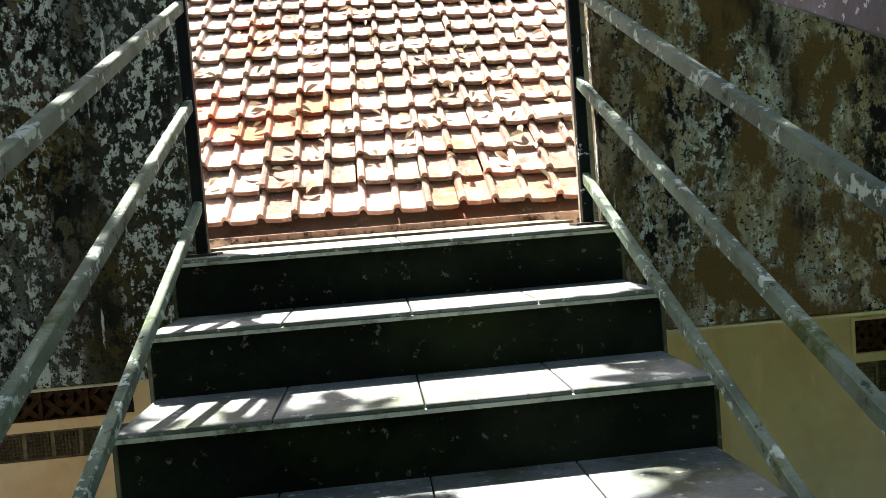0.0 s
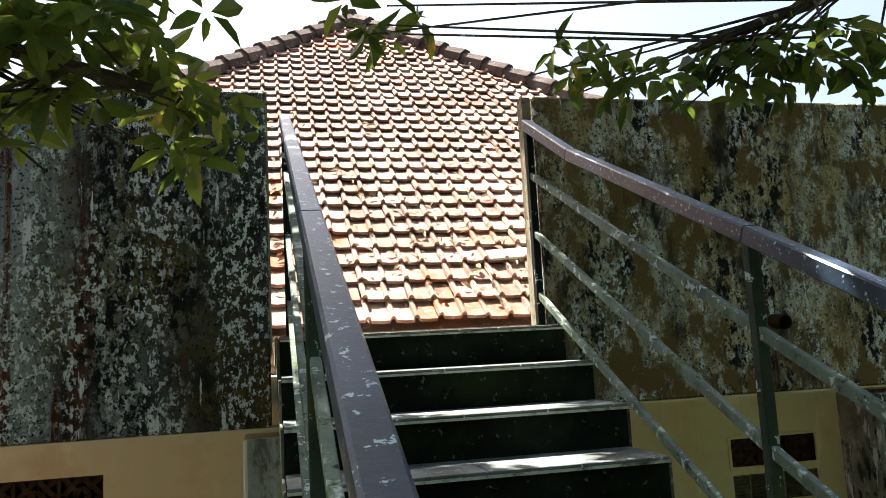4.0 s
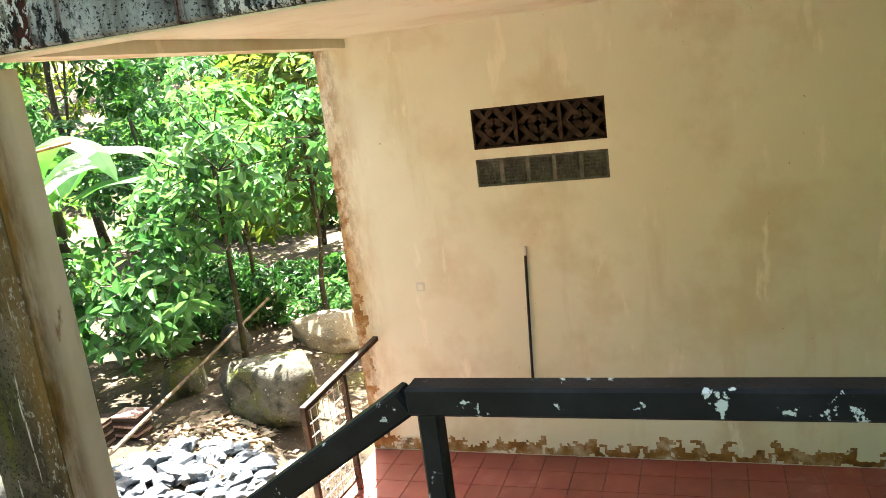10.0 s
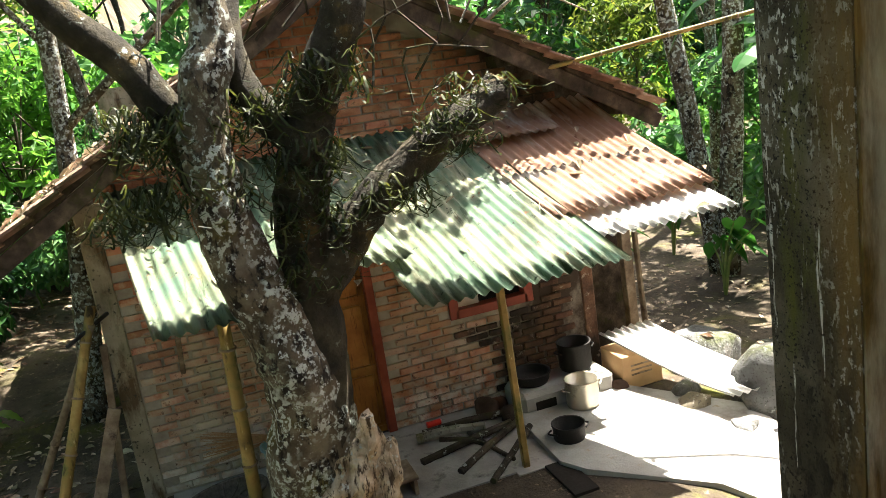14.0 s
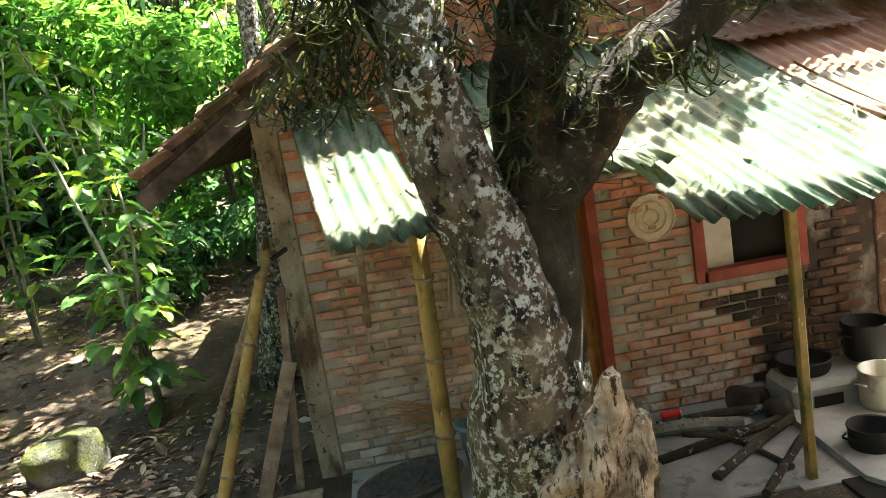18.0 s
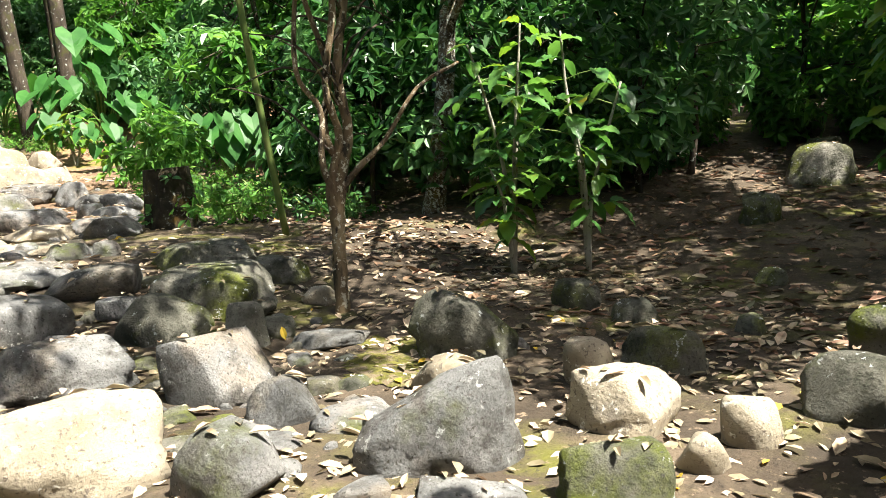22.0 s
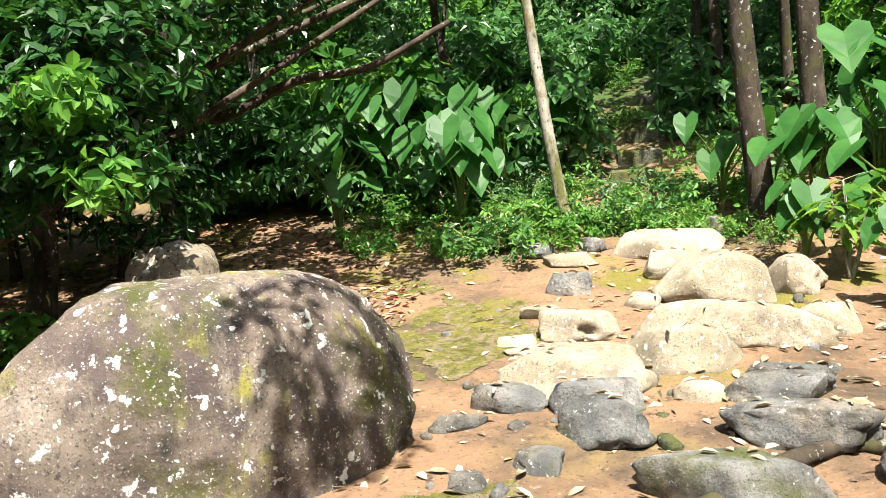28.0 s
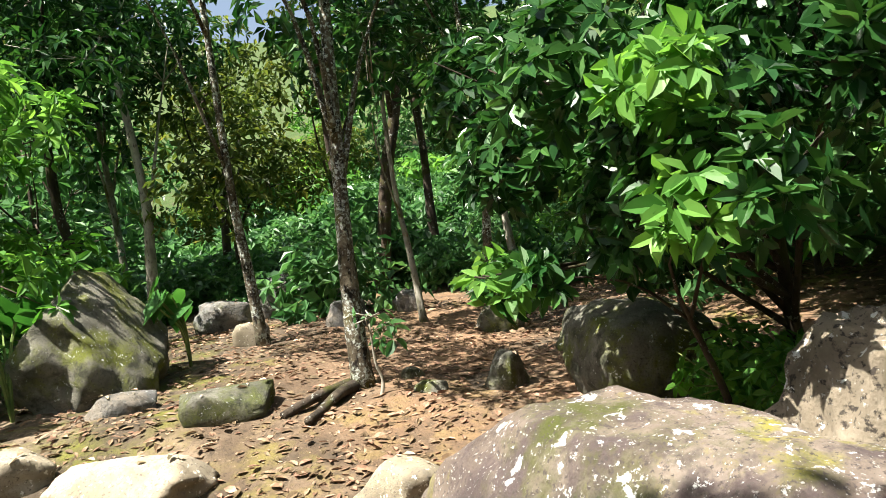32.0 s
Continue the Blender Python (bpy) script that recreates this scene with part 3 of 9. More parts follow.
def height(x, y):
    z = lerp_table(y, [(-60, 10.0), (-26, 4.6), (-19.0, 1.95), (-17.5, 1.55), (-15.8, 1.15), (-14.2, 0.9), (-12.8, 0.76), (-9.8, 0.48), (-6.8, 0.4), (-4.9, 0.08), (-3.0, 0.0)])
    z += 0.13 * max(0.0, -10.2 - x) * smooth(2.0, -3.0, y)
    z += 0.05 * max(0.0, -12.0 - x) * smooth(0.0, 6.0, y)
    z -= 0.42 * smooth(-7.2, -5.2, x) * smooth(3.6, 5.6, y)
    z += 0.36 * smooth(-0.5, 2.2, x) * smooth(-3.5, -6.5, y) * smooth(-13.0, -9.0, y)
    z -= 0.5 * smooth(-5.35, -4.95, x) * smooth(1.9, 2.5, y)
    r = math.hypot(x + 5.0, y + 2.0)
    return z + 0.22 * max(0.0, r - 24.0)

# ---- mesh helpers ----


def thing(name, label, category, at=(0, 0, 0), group="", kind=""):
    ob = new(name)
    ob.empty_display_size = 0.1
    ob.location = at
    return tagged(ob, label, category, group, kind)


def finish(name, bm, material, smooth=False):
    me = bpy.data.meshes.new(name)
    bm.to_mesh(me)
    bm.free()
    if smooth:
        me.polygons.foreach_set("use_smooth", [True] * len(me.polygons))
    me.materials.append(material)
    return me


def part(name, bm, material, parent=None, label="", smooth=False):
    """Links a bmesh, drawn in world coordinates, as one mesh object under a thing or a part."""
    ob = new(name, finish(name, bm, material, smooth))
    if parent is not None:
        base = parent.location.copy()
        up = parent.parent
        while up is not None:
            base += up.location
            up = up.parent
        ob.parent = parent
        ob.data.transform(Matrix.Translation(-base))
    return tagged(ob, label)


def single(name, bm, material, label, category, group="", kind="", smooth=False):
    """A thing that is one mesh, with its origin at its middle foot."""
    co = [v.co for v in bm.verts]
    at = Vector(((min(c.x for c in co) + max(c.x for c in co)) / 2, (min(c.y for c in co) + max(c.y for c in co)) / 2, min(c.z for c in co)))
    me = finish(name, bm, material, smooth)
    me.transform(Matrix.Translation(-at))
    ob = new(name, me)
    ob.location = at
    return tagged(ob, label, category, group, kind)


def box(bm, x0, x1, y0, y1, z0, z1, bevel=0.0):
    v = [bm.verts.new(c) for c in ((x0, y0, z0), (x1, y0, z0), (x1, y1, z0), (x0, y1, z0), (x0, y0, z1), (x1, y0, z1), (x1, y1, z1), (x0, y1, z1))]
    f = [bm.faces.new([v[i] for i in q]) for q in ((3, 2, 1, 0), (4, 5, 6, 7), (0, 1, 5, 4), (1, 2, 6, 5), (2, 3, 7, 6), (3, 0, 4, 7))]
    if bevel:
        bmesh.ops.bevel(bm, geom=list({e for q in f for e in q.edges}), offset=bevel, segments=1, affect="EDGES")
    return v


def boxed(*a, bevel=0.0):
    bm = bmesh.new()
    box(bm, *a, bevel=bevel)
    return bm


def beam(bm, a, b, w, h, up=(0, 0, 1), bevel=0.0):
    """A bar from a to b, w wide and h high, with its middle on the line."""
    a, b = Vector(a), Vector(b)
    ax = (b - a).normalized()
    side = ax.cross(Vector(up)).normalized()
    top = side.cross(ax).normalized()
    v = [bm.verts.new(p + side * (sx * w / 2) + top * (sz * h / 2)) for p in (a, b) for sx, sz in ((-1, -1), (1, -1), (1, 1), (-1, 1))]
    f = [bm.faces.new([v[i] for i in q]) for q in ((0, 1, 2, 3), (7, 6, 5, 4), (0, 4, 5, 1), (1, 5, 6, 2), (2, 6, 7, 3), (3, 7, 4, 0))]
    if bevel:
        bmesh.ops.bevel(bm, geom=list({e for q in f for e in q.edges}), offset=bevel, segments=1, affect="EDGES")


def bar(a, b, w, h, up=(0, 0, 1), bevel=0.004):
    bm = bmesh.new()
    beam(bm, a, b, w, h, up, bevel)
    return bm


def tube(bm, pts, radii, n=8, rough=0.0, seed=0, cap=True):
    """A bent round limb through the points."""
    pts = [Vector(p) for p in pts]
    rings, side = [], None
    rng = random.Random(seed)
    for i, p in enumerate(pts):
        d = (pts[min(i + 1, len(pts) - 1)] - pts[max(i - 1, 0)]).normalized()
        side = (Vector((1, 0, 0)) if abs(d.x) < 0.9 else Vector((0, 1, 0))) if side is None else side
        side = (side - d * side.dot(d)).normalized()
        other = d.cross(side)
        r = radii[i] if isinstance(radii, (list, tuple)) else radii
        rings.append([bm.verts.new(p + (side * math.cos(6.2832 * k / n) + other * math.sin(6.2832 * k / n)) * r * (1 + rough * rng.uniform(-1, 1))) for k in range(n)])
    for a, b in zip(rings, rings[1:]):
        for k in range(n):
            bm.faces.new((a[k], a[(k + 1) % n], b[(k + 1) % n], b[k]))
    if cap:
        bm.faces.new(rings[0][::-1])
        bm.faces.new(rings[-1])
    return rings


def piped(pts, radii, n=8, rough=0.0, seed=0):
    bm = bmesh.new()
    tube(bm, pts, radii, n, rough, seed)
    return bm


def bend(pts, steps=5):
    """A smooth line through the points."""
    p = [Vector(q) for q in pts]
    p = [p[0] * 2 - p[1]] + p + [p[-1] * 2 - p[-2]]
    out = []
    for i in range(1, len(p) - 2):
        for k in range(steps):
            t = k / steps
            out.append(0.5 * (2 * p[i] + (p[i + 1] - p[i - 1]) * t + (2 * p[i - 1] - 5 * p[i] + 4 * p[i + 1] - p[i + 2]) * t * t + (3 * p[i] - p[i - 1] - 3 * p[i + 1] + p[i + 2]) * t ** 3))
    return out + [p[-2]]


def spin(bm, profile, n=20, at=(0, 0, 0)):
    """A turned body from (radius, height) pairs."""
    rings = [[bm.verts.new((at[0] + r * math.cos(6.2832 * k / n), at[1] + r * math.sin(6.2832 * k / n), at[2] + z)) for k in range(n)] for r, z in profile]
    for a, b in zip(rings, rings[1:]):
        for k in range(n):
            bm.faces.new((a[k], a[(k + 1) % n], b[(k + 1) % n], b[k]))
    bm.faces.new(rings[0][::-1])
    bm.faces.new(rings[-1])


def turned(profile, n=20, at=(0, 0, 0)):
    bm = bmesh.new()
    spin(bm, profile, n, at)
    return bm


def raw(name, verts, faces, material, smooth=False):
    me = bpy.data.meshes.new(name)
    me.from_pydata(verts, [], faces)
    if smooth:
        me.polygons.foreach_set("use_smooth", [True] * len(me.polygons))
    me.materials.append(material)
    return me


def rock_mesh(name, sx, sy, sz, seed, material, sub=3, lump=0.28, flat=0.0, sink=0.25):
    """A worn stone of that size, with its foot a little under its origin."""
    bm = bmesh.new()
    bmesh.ops.create_icosphere(bm, subdivisions=sub, radius=1.0)
    off = Vector((seed * 7.31, seed * 3.17, seed * 1.93))
    rng = random.Random(seed)
    cuts = [(Vector((rng.uniform(-1, 1), rng.uniform(-1, 1), rng.uniform(-0.2, 1))).normalized(), rng.uniform(0.58, 0.86)) for _ in range(9)]
    for v in bm.verts:
        d = v.co.normalized()
        r = 1 + lump * noise.noise(d * 1.1 + off) + lump * 0.5 * noise.noise(d * 2.6 + off) + lump * 0.3 * noise.noise(d * 6 + off) + lump * 0.17 * noise.noise(d * 13 + off)
        p = d * (r * 0.94 * (abs(d.x) ** 3 + abs(d.y) ** 3 + abs(d.z) ** 3) ** (-1 / 3))
        for c, lim in cuts:
            over = p.dot(c) - lim
            if over > 0:
                p -= c * over * 0.9
        if flat and p.z > 1 - flat:
            p.z = 1 - flat + (p.z - 1 + flat) * 0.3
        v.co = p
    ex, ey, ez = max(abs(v.co.x) for v in bm.verts), max(abs(v.co.y) for v in bm.verts), max(v.co.z for v in bm.verts)
    for v in bm.verts:
        z_ = v.co.z / ez if v.co.z > 0 else v.co.z
        v.co = Vector((v.co.x / ex * sx / 2, v.co.y / ey * sy / 2, (z_ + 1 - 2 * sink) * sz / (2 - 2 * sink)))
    return finish(name, bm, material, True)


def stone(x, y, w, d, h, turn, seed, material=None, label="worn grey stone set in the earth of the path", category="stone", group="stones of the path", sub=3, lift=0.0, name="stone", lump=0.28, flat=0.42):
    ob = new(name, rock_mesh(name, w * 1.08, d * 1.14, h * 1.04, seed, material or ROCK, sub, lump, flat))
    ob.location = (x, y, height(x, y) + lift - 0.02)
    ob.rotation_euler = (0, 0, radians(turn))
    return tagged(ob, label, category, group)

# ---- ground ----


def axis_steps(lo, hi, step, far, grow=1.22):
    out = list(np.arange(lo, hi + 0.001, step))
    s = step
    while out[-1] < far:
        s *= grow
        out.append(out[-1] + s)
    s = step
    while out[0] > -far:
        s *= grow
        out.insert(0, out[0] - s)
    return out


def ground_z(x, y):
    near = smooth(40.0, 12.0, math.hypot(x + 5, y + 2))
    p = Vector((x, y, 0))
    return height(x, y) + near * (0.05 * noise.noise(p * 0.9) + 0.022 * noise.noise(p * 3.1)) * (0.35 if x > -8.6 and y > 0.2 else 1.0) + (1 - near) * 1.2 * noise.noise(p * 0.05)


gx, gy = axis_steps(-13, 2.2, 0.17, 380), axis_steps(-17, 9.0, 0.17, 380)
gv = [(x, y, ground_z(x, y)) for y in gy for x in gx]
nx = len(gx)
gf = [(j * nx + i, j * nx + i + 1, (j + 1) * nx + i + 1, (j + 1) * nx + i) for j in range(len(gy) - 1) for i in range(nx - 1)]
ground = new("ground", raw("ground", gv, gf, SOIL, True))
tagged(ground, "bare brown earth, tan where sun is painted in, with patches of yellow-green moss", "ground", kind="structure")

# patches of moss on the trodden earth
for cx, cy, rx, ry, sd in ((-4.15, -14.4, 1.0, 1.3, 1), (-3.9, -10.2, 1.3, 0.8, 2), (-4.3, -8.9, 1.0, 0.6, 3), (-7.3, -3.4, 0.7, 0.6, 4), (-3.2, -16.0, 0.7, 0.5, 5), (-5.2, -10.1, 0.7, 0.8, 6), (-4.6, -11.2, 0.6, 0.5, 7)):
    mb = bmesh.new()
    st_c = 0.032
    for i in range(int(2 * rx / st_c)):
        for j in range(int(2 * ry / st_c)):
            x, y = cx - rx + i * st_c, cy - ry + j * st_c
            far_ = ((x - cx) / rx) ** 2 + ((y - cy) / ry) ** 2
            if far_ + 0.7 * noise.noise(Vector((x * 2.2, y * 2.2, sd))) + 0.5 * noise.noise(Vector((x * 5, y * 5, sd))) < 0.5:
                mb.faces.new([mb.verts.new((x + a_ + 0.02 * noise.noise(Vector((x + a_, y + b_, 1)) * 21), y + b_ + 0.02 * noise.noise(Vector((y + b_, x + a_, 2)) * 21), ground_z(x + a_, y + b_) + 0.005)) for a_, b_ in ((0, 0), (st_c, 0), (st_c, st_c), (0, st_c))])
    bmesh.ops.remove_doubles(mb, verts=mb.verts, dist=0.002)
    tagged(part("moss_patch", mb, MOSS, smooth=True), "flat yellow-green moss on the earth", "moss", kind="stuff")

# ---- the house with its open ground floor ----
FLOOR_Z, WALL_Y, FRONT_Y, BEAM_Z, PARAPET_Z = -0.46, 7.53, 3.34, 3.55, 5.25


def weld(bm):
    """Joins blocks that touch into one shell and drops the faces between them."""
    bmesh.ops.remove_doubles(bm, verts=bm.verts, dist=0.0005)
    bm.verts.index_update()
    seen = {}
    for f in list(bm.faces):
        seen.setdefault(tuple(sorted(v.index for v in f.verts)), []).append(f)
    for fs in seen.values():
        if len(fs) > 1:
            bmesh.ops.delete(bm, geom=fs, context="FACES_ONLY")


def wall_with_holes(xs, zs, holes, y0, y1):
    """A wall across x, made of blocks that leave the openings free."""
    bm = bmesh.new()
    for x0, x1 in zip(xs, xs[1:]):
        for z0, z1 in zip(zs, zs[1:]):
            mx, mz = (x0 + x1) / 2, (z0 + z1) / 2
            if not any(a < mx < b and c < mz < d for a, b, c, d in holes):
                box(bm, x0, x1, y0, y1, z0, z1)
    weld(bm)
    return bm


VENTS = [(-3.51, -2.33, 2.53, 2.89, 3), (-3.51, -2.33, 2.19, 2.44, 5), (4.28, 5.37, 2.42, 2.73, 3), (4.28, 5.37, 2.03, 2.33, 5)]
wall_north = part("wall_north", wall_with_holes([-4.95, -3.51, -2.33, 4.28, 5.37, 6.2], [FLOOR_Z + 0.42, 2.03, 2.19, 2.33, 2.42, 2.44, 2.53, 2.73, 2.89, 4.0], [v[:4] for v in VENTS], WALL_Y, WALL_Y + 0.16), CREAM)
tagged(wall_north, "cream painted plaster wall with vent openings", "wall", kind="structure")
skirt = part("wall_foot", boxed(-4.95, 6.2, WALL_Y, WALL_Y + 0.16, FLOOR_Z - 0.3, FLOOR_Z + 0.42), CREAM)
tagged(skirt, "foot of the cream plaster wall", "wall", kind="structure")
# damp, flaking plaster along the foot of the wall and up its corner
dbm = bmesh.new()
for i in range(440):
    x = -4.95 + i * 0.025
    lim = 0.09 + 0.17 * abs(noise.noise(Vector((x * 1.3, 0, 3)))) + 0.08 * noise.noise(Vector((x * 7, 1, 3))) + 0.3 * smooth(-4.6, -4.95, x)
    for j in range(110 if x < -4.3 else 16):
        z = FLOOR_Z + j * 0.025
        edge = 0.12 * (0.5 + noise.noise(Vector((2, z * 1.6, 1))) + 0.4 * noise.noise(Vector((5, z * 7, 1)))) * smooth(2.4, 0.6, z)
        flake = 0.12 * noise.noise(Vector((x * 9, 7, z * 9)))
        if z - FLOOR_Z + flake < lim or x + 4.95 + flake < edge:
            if noise.noise(Vector((x * 14, 3, z * 14))) < 0.34:
                q = [dbm.verts.new((max(-4.95, x + a_ + 0.016 * noise.noise(Vector((x + a_, z + b_, 0)) * 33)), WALL_Y - 0.0035, max(FLOOR_Z, z + b_ + 0.016 * noise.noise(Vector((z + b_, x + a_, 5)) * 33)))) for a_, b_ in ((0, 0), (0.025, 0), (0.025, 0.025), (0, 0.025))]
                dbm.faces.new(q)
bmesh.ops.remove_doubles(dbm, verts=dbm.verts, dist=0.001)
damp = part("damp_patch", dbm, RUSTY)
tagged(damp, "rust-brown damp plaster flaking at the wall foot", "stain", kind="structure")
wall_west_end = part("wall_corner", boxed(-4.95, -4.79, WALL_Y + 0.16, 11.0, FLOOR_Z - 0.3, 4.0), CREAM)
tagged(wall_west_end, "side wall of the cream house", "wall", kind="structure")
# Added wall, coloured near-black so the vents look onto an unlit room.
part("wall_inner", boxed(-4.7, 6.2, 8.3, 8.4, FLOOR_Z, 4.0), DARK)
tagged(bpy.data.objects["wall_inner"], "added near-black wall standing in for the unlit inside of the house", "wall", kind="structure")
wall_east = part("wall_east", boxed(6.2, 6.4, 6.3, 9.5, FLOOR_Z - 0.3, 5.2), CREAM)
tagged(wall_east, "cream end wall of the house", "wall", kind="structure")
east_return = part("wall_return", boxed(5.86, 6.2, 6.3, WALL_Y, FLOOR_Z - 0.3, 3.5), WHITEWASH)
tagged(east_return, "pale wall return beside the vent", "wall", kind="structure")
slab = part("floor", boxed(-4.95, 6.2, 2.6, WALL_Y + 0.1, FLOOR_Z - 0.3, FLOOR_Z - 0.012), GROUT)
tagged(slab, "red tiled floor of the open ground floor", "floor", kind="structure")
ceiling = part("ceiling", boxed(-4.95, 6.2, FRONT_Y + 0.17, WALL_Y + 0.8, BEAM_Z + 0.1, BEAM_Z + 0.24), CREAM)
tagged(ceiling, "cream painted concrete ceiling slab", "ceiling", kind="structure")
for nm, x0, x1 in (("wall_south_1", -5.6, -0.76), ("wall_south_2", 0.7, 7.2)):
    w = part(nm, boxed(x0, x1, FRONT_Y, FRONT_Y + 0.16, BEAM_Z, PARAPET_Z, bevel=0.012), MOSSY_WALL)
    tagged(w, "upper concrete wall black with algae and white peeling paint, sun dapples painted in towards the right", "wall", kind="structure")
edge = part("beam_west", boxed(-4.86, -4.62, FRONT_Y + 0.16, WALL_Y, BEAM_Z + 0.02, 4.0), CREAM)
tagged(edge, "cream concrete edge beam", "beam", kind="structure")
tagged(part("beam_south", boxed(-4.95, 6.2, FRONT_Y + 0.02, FRONT_Y + 0.2, BEAM_Z - 0.012, BEAM_Z - 0.003), CREAM), "cream underside of the front beam", "beam", kind="structure")
for x0 in (0.63, -0.80):
    tagged(part("trim_1", boxed(x0, x0 + 0.05, FRONT_Y + 0.02, FRONT_Y + 0.1, 3.9, PARAPET_Z + 0.0), OLD_CONCRETE), "narrow pale trim at the edge of the stair opening", "trim", kind="structure")
# columns
colm = thing("column", "square plaster column with algae-black face and stained cream sides", "column", (-4.5, 3.5, FLOOR_Z), kind="structure")
part("shaft", boxed(-4.77, -4.36, 3.27, 3.53, FLOOR_Z - 0.3, BEAM_Z - 0.05, bevel=0.008), COLUMN_SIDE, colm)
part("weathered_face", boxed(-4.77, -4.362, 3.262, 3.27, FLOOR_Z - 0.3, BEAM_Z - 0.05), COLUMN, colm, "black and grey weathered plaster face")
colr = thing("column", "square plaster column, mossy grey face and whitewashed edge", "column", (-0.7, 3.5, FLOOR_Z), kind="structure")
part("shaft", boxed(-0.90, -0.52, 3.33, 3.68, FLOOR_Z - 0.3, BEAM_Z - 0.05, bevel=0.008), CREAM, colr)
part("weathered_face", boxed(-0.88, -0.62, 3.322, 3.33, FLOOR_Z - 0.3, BEAM_Z - 0.05), MOSS_COLUMN, colr, "mossy grey plaster face")
part("white_edge", boxed(-0.625, -0.522, 3.319, 3.33, FLOOR_Z - 0.3, 3.3), WHITEWASH, colr, "peeling whitewash")
for x in (2.85, 5.6):
    c = thing("column", "square plaster column, mossy grey face", "column", (x, 3.5, FLOOR_Z), kind="structure")
    part("shaft", boxed(x - 0.19, x + 0.19, 3.33, 3.68, FLOOR_Z - 0.3, BEAM_Z - 0.05, bevel=0.008), MOSS_COLUMN, c)
# vent blocks
for x0, x1, z0, z1, n in VENTS:
    v = thing("vent", "row of brown patterned vent blocks" if n == 3 else "row of grimy glass blocks with a fine grid", "vent", (x0, WALL_Y, z0))
    w = (x1 - x0) / n
    if n == 3 and x0 > 0:
        for q in ((x0 - 0.035, x1 + 0.035, z1, z1 + 0.03), (x0 - 0.035, x1 + 0.035, z0 - 0.03, z0), (x0 - 0.035, x0, z0, z1), (x1, x1 + 0.035, z0, z1)):
            part("trim", boxed(q[0], q[1], WALL_Y - 0.018, WALL_Y + 0.002, q[2], q[3], bevel=0.003), CREAM, v, "raised cream plaster trim")
    for i in range(n):
        a, b = x0 + i * w, x0 + (i + 1) * w
        cx, cz, r = (a + b) / 2, (z0 + z1) / 2, min(w, z1 - z0) / 2
        bm = bmesh.new()
        t = 0.016
        for q in ((a, b, z0, z0 + t), (a, b, z1 - t, z1), (a, a + t, z0, z1), (b - t, b, z0, z1)):
            box(bm, q[0], q[1], WALL_Y + 0.012, WALL_Y + 0.13, q[2], q[3])
        if n == 3:
            for k in range(4):
                c, s = math.cos(math.pi / 4 + k * math.pi / 2), math.sin(math.pi / 4 + k * math.pi / 2)
                beam(bm, (cx + c * r * 0.28, WALL_Y + 0.05, cz + s * r * 0.28), (cx + c * r * 1.36, WALL_Y + 0.05, cz + s * r * 1.36), 0.05, 0.022, (0, 1, 0))
                c, s = math.cos(k * math.pi / 2), math.sin(k * math.pi / 2)
                c2, s2 = math.cos((k + 1) * math.pi / 2), math.sin((k + 1) * math.pi / 2)
                beam(bm, (cx + c * r * 0.95, WALL_Y + 0.05, cz + s * r * 0.95), (cx + c2 * r * 0.95, WALL_Y + 0.05, cz + s2 * r * 0.95), 0.05, 0.026, (0, 1, 0))
                beam(bm, (cx + c * r * 0.4, WALL_Y + 0.05, cz + s * r * 0.4), (cx + c2 * r * 0.4, WALL_Y + 0.05, cz + s2 * r * 0.4), 0.05, 0.03, (0, 1, 0))
            part("vent_block", bm, VENT_BLOCK, v)
        else:
            m = 7
            us, dep = [0.0], [0.03]
            for k in range(1, m):
                us += [k / m - 0.03, k / m - 0.014, k / m + 0.014, k / m + 0.03]
                dep += [0.05, 0.03, 0.03, 0.05]
            us, dep = us + [1.0], dep + [0.03]
            grid = [[bm.verts.new((a + t + (b - a - 2 * t) * u, WALL_Y + min(d1, d2), z0 + t + (z1 - z0 - 2 * t) * w_)) for u, d1 in zip(us, dep)] for w_, d2 in zip(us, dep)]
            for g0, g1 in zip(grid, grid[1:]):
                for k in range(len(us) - 1):
                    bm.faces.new((g0[k], g0[k + 1], g1[k + 1], g1[k]))
            part("glass_block", bm, GLASS_BLOCK, v)
# drain pipes through the upper wall
for x, z in ((-3.0, 3.98), (-2.19, 3.96), (2.05, 3.95)):
    bm = bmesh.new()
    tube(bm, [(x, FRONT_Y + 0.02, z), (x, FRONT_Y - 0.1, z - 0.012)], 0.042, 14, cap=False)
    tube(bm, [(x, FRONT_Y - 0.1, z - 0.012), (x, FRONT_Y + 0.02, z)], 0.034, 14, cap=False)
    single("drain_pipe", bm, IRON, "short dark drain pipe jutting from the upper wall", "pipe", smooth=True)

# ---- the main flight ----
SX0, SX1 = -0.72, 0.60


def step_y(k):
    return 2.88 - 0.305 * (k - 1)


def step_z(k):
    return 3.97 - 0.168 * (k - 1)


flight = thing("staircase", "steep concrete staircase, mossy risers darkened in colour for shade, grey tiled treads", "staircase", (0, 1.5, 2.4), kind="structure")
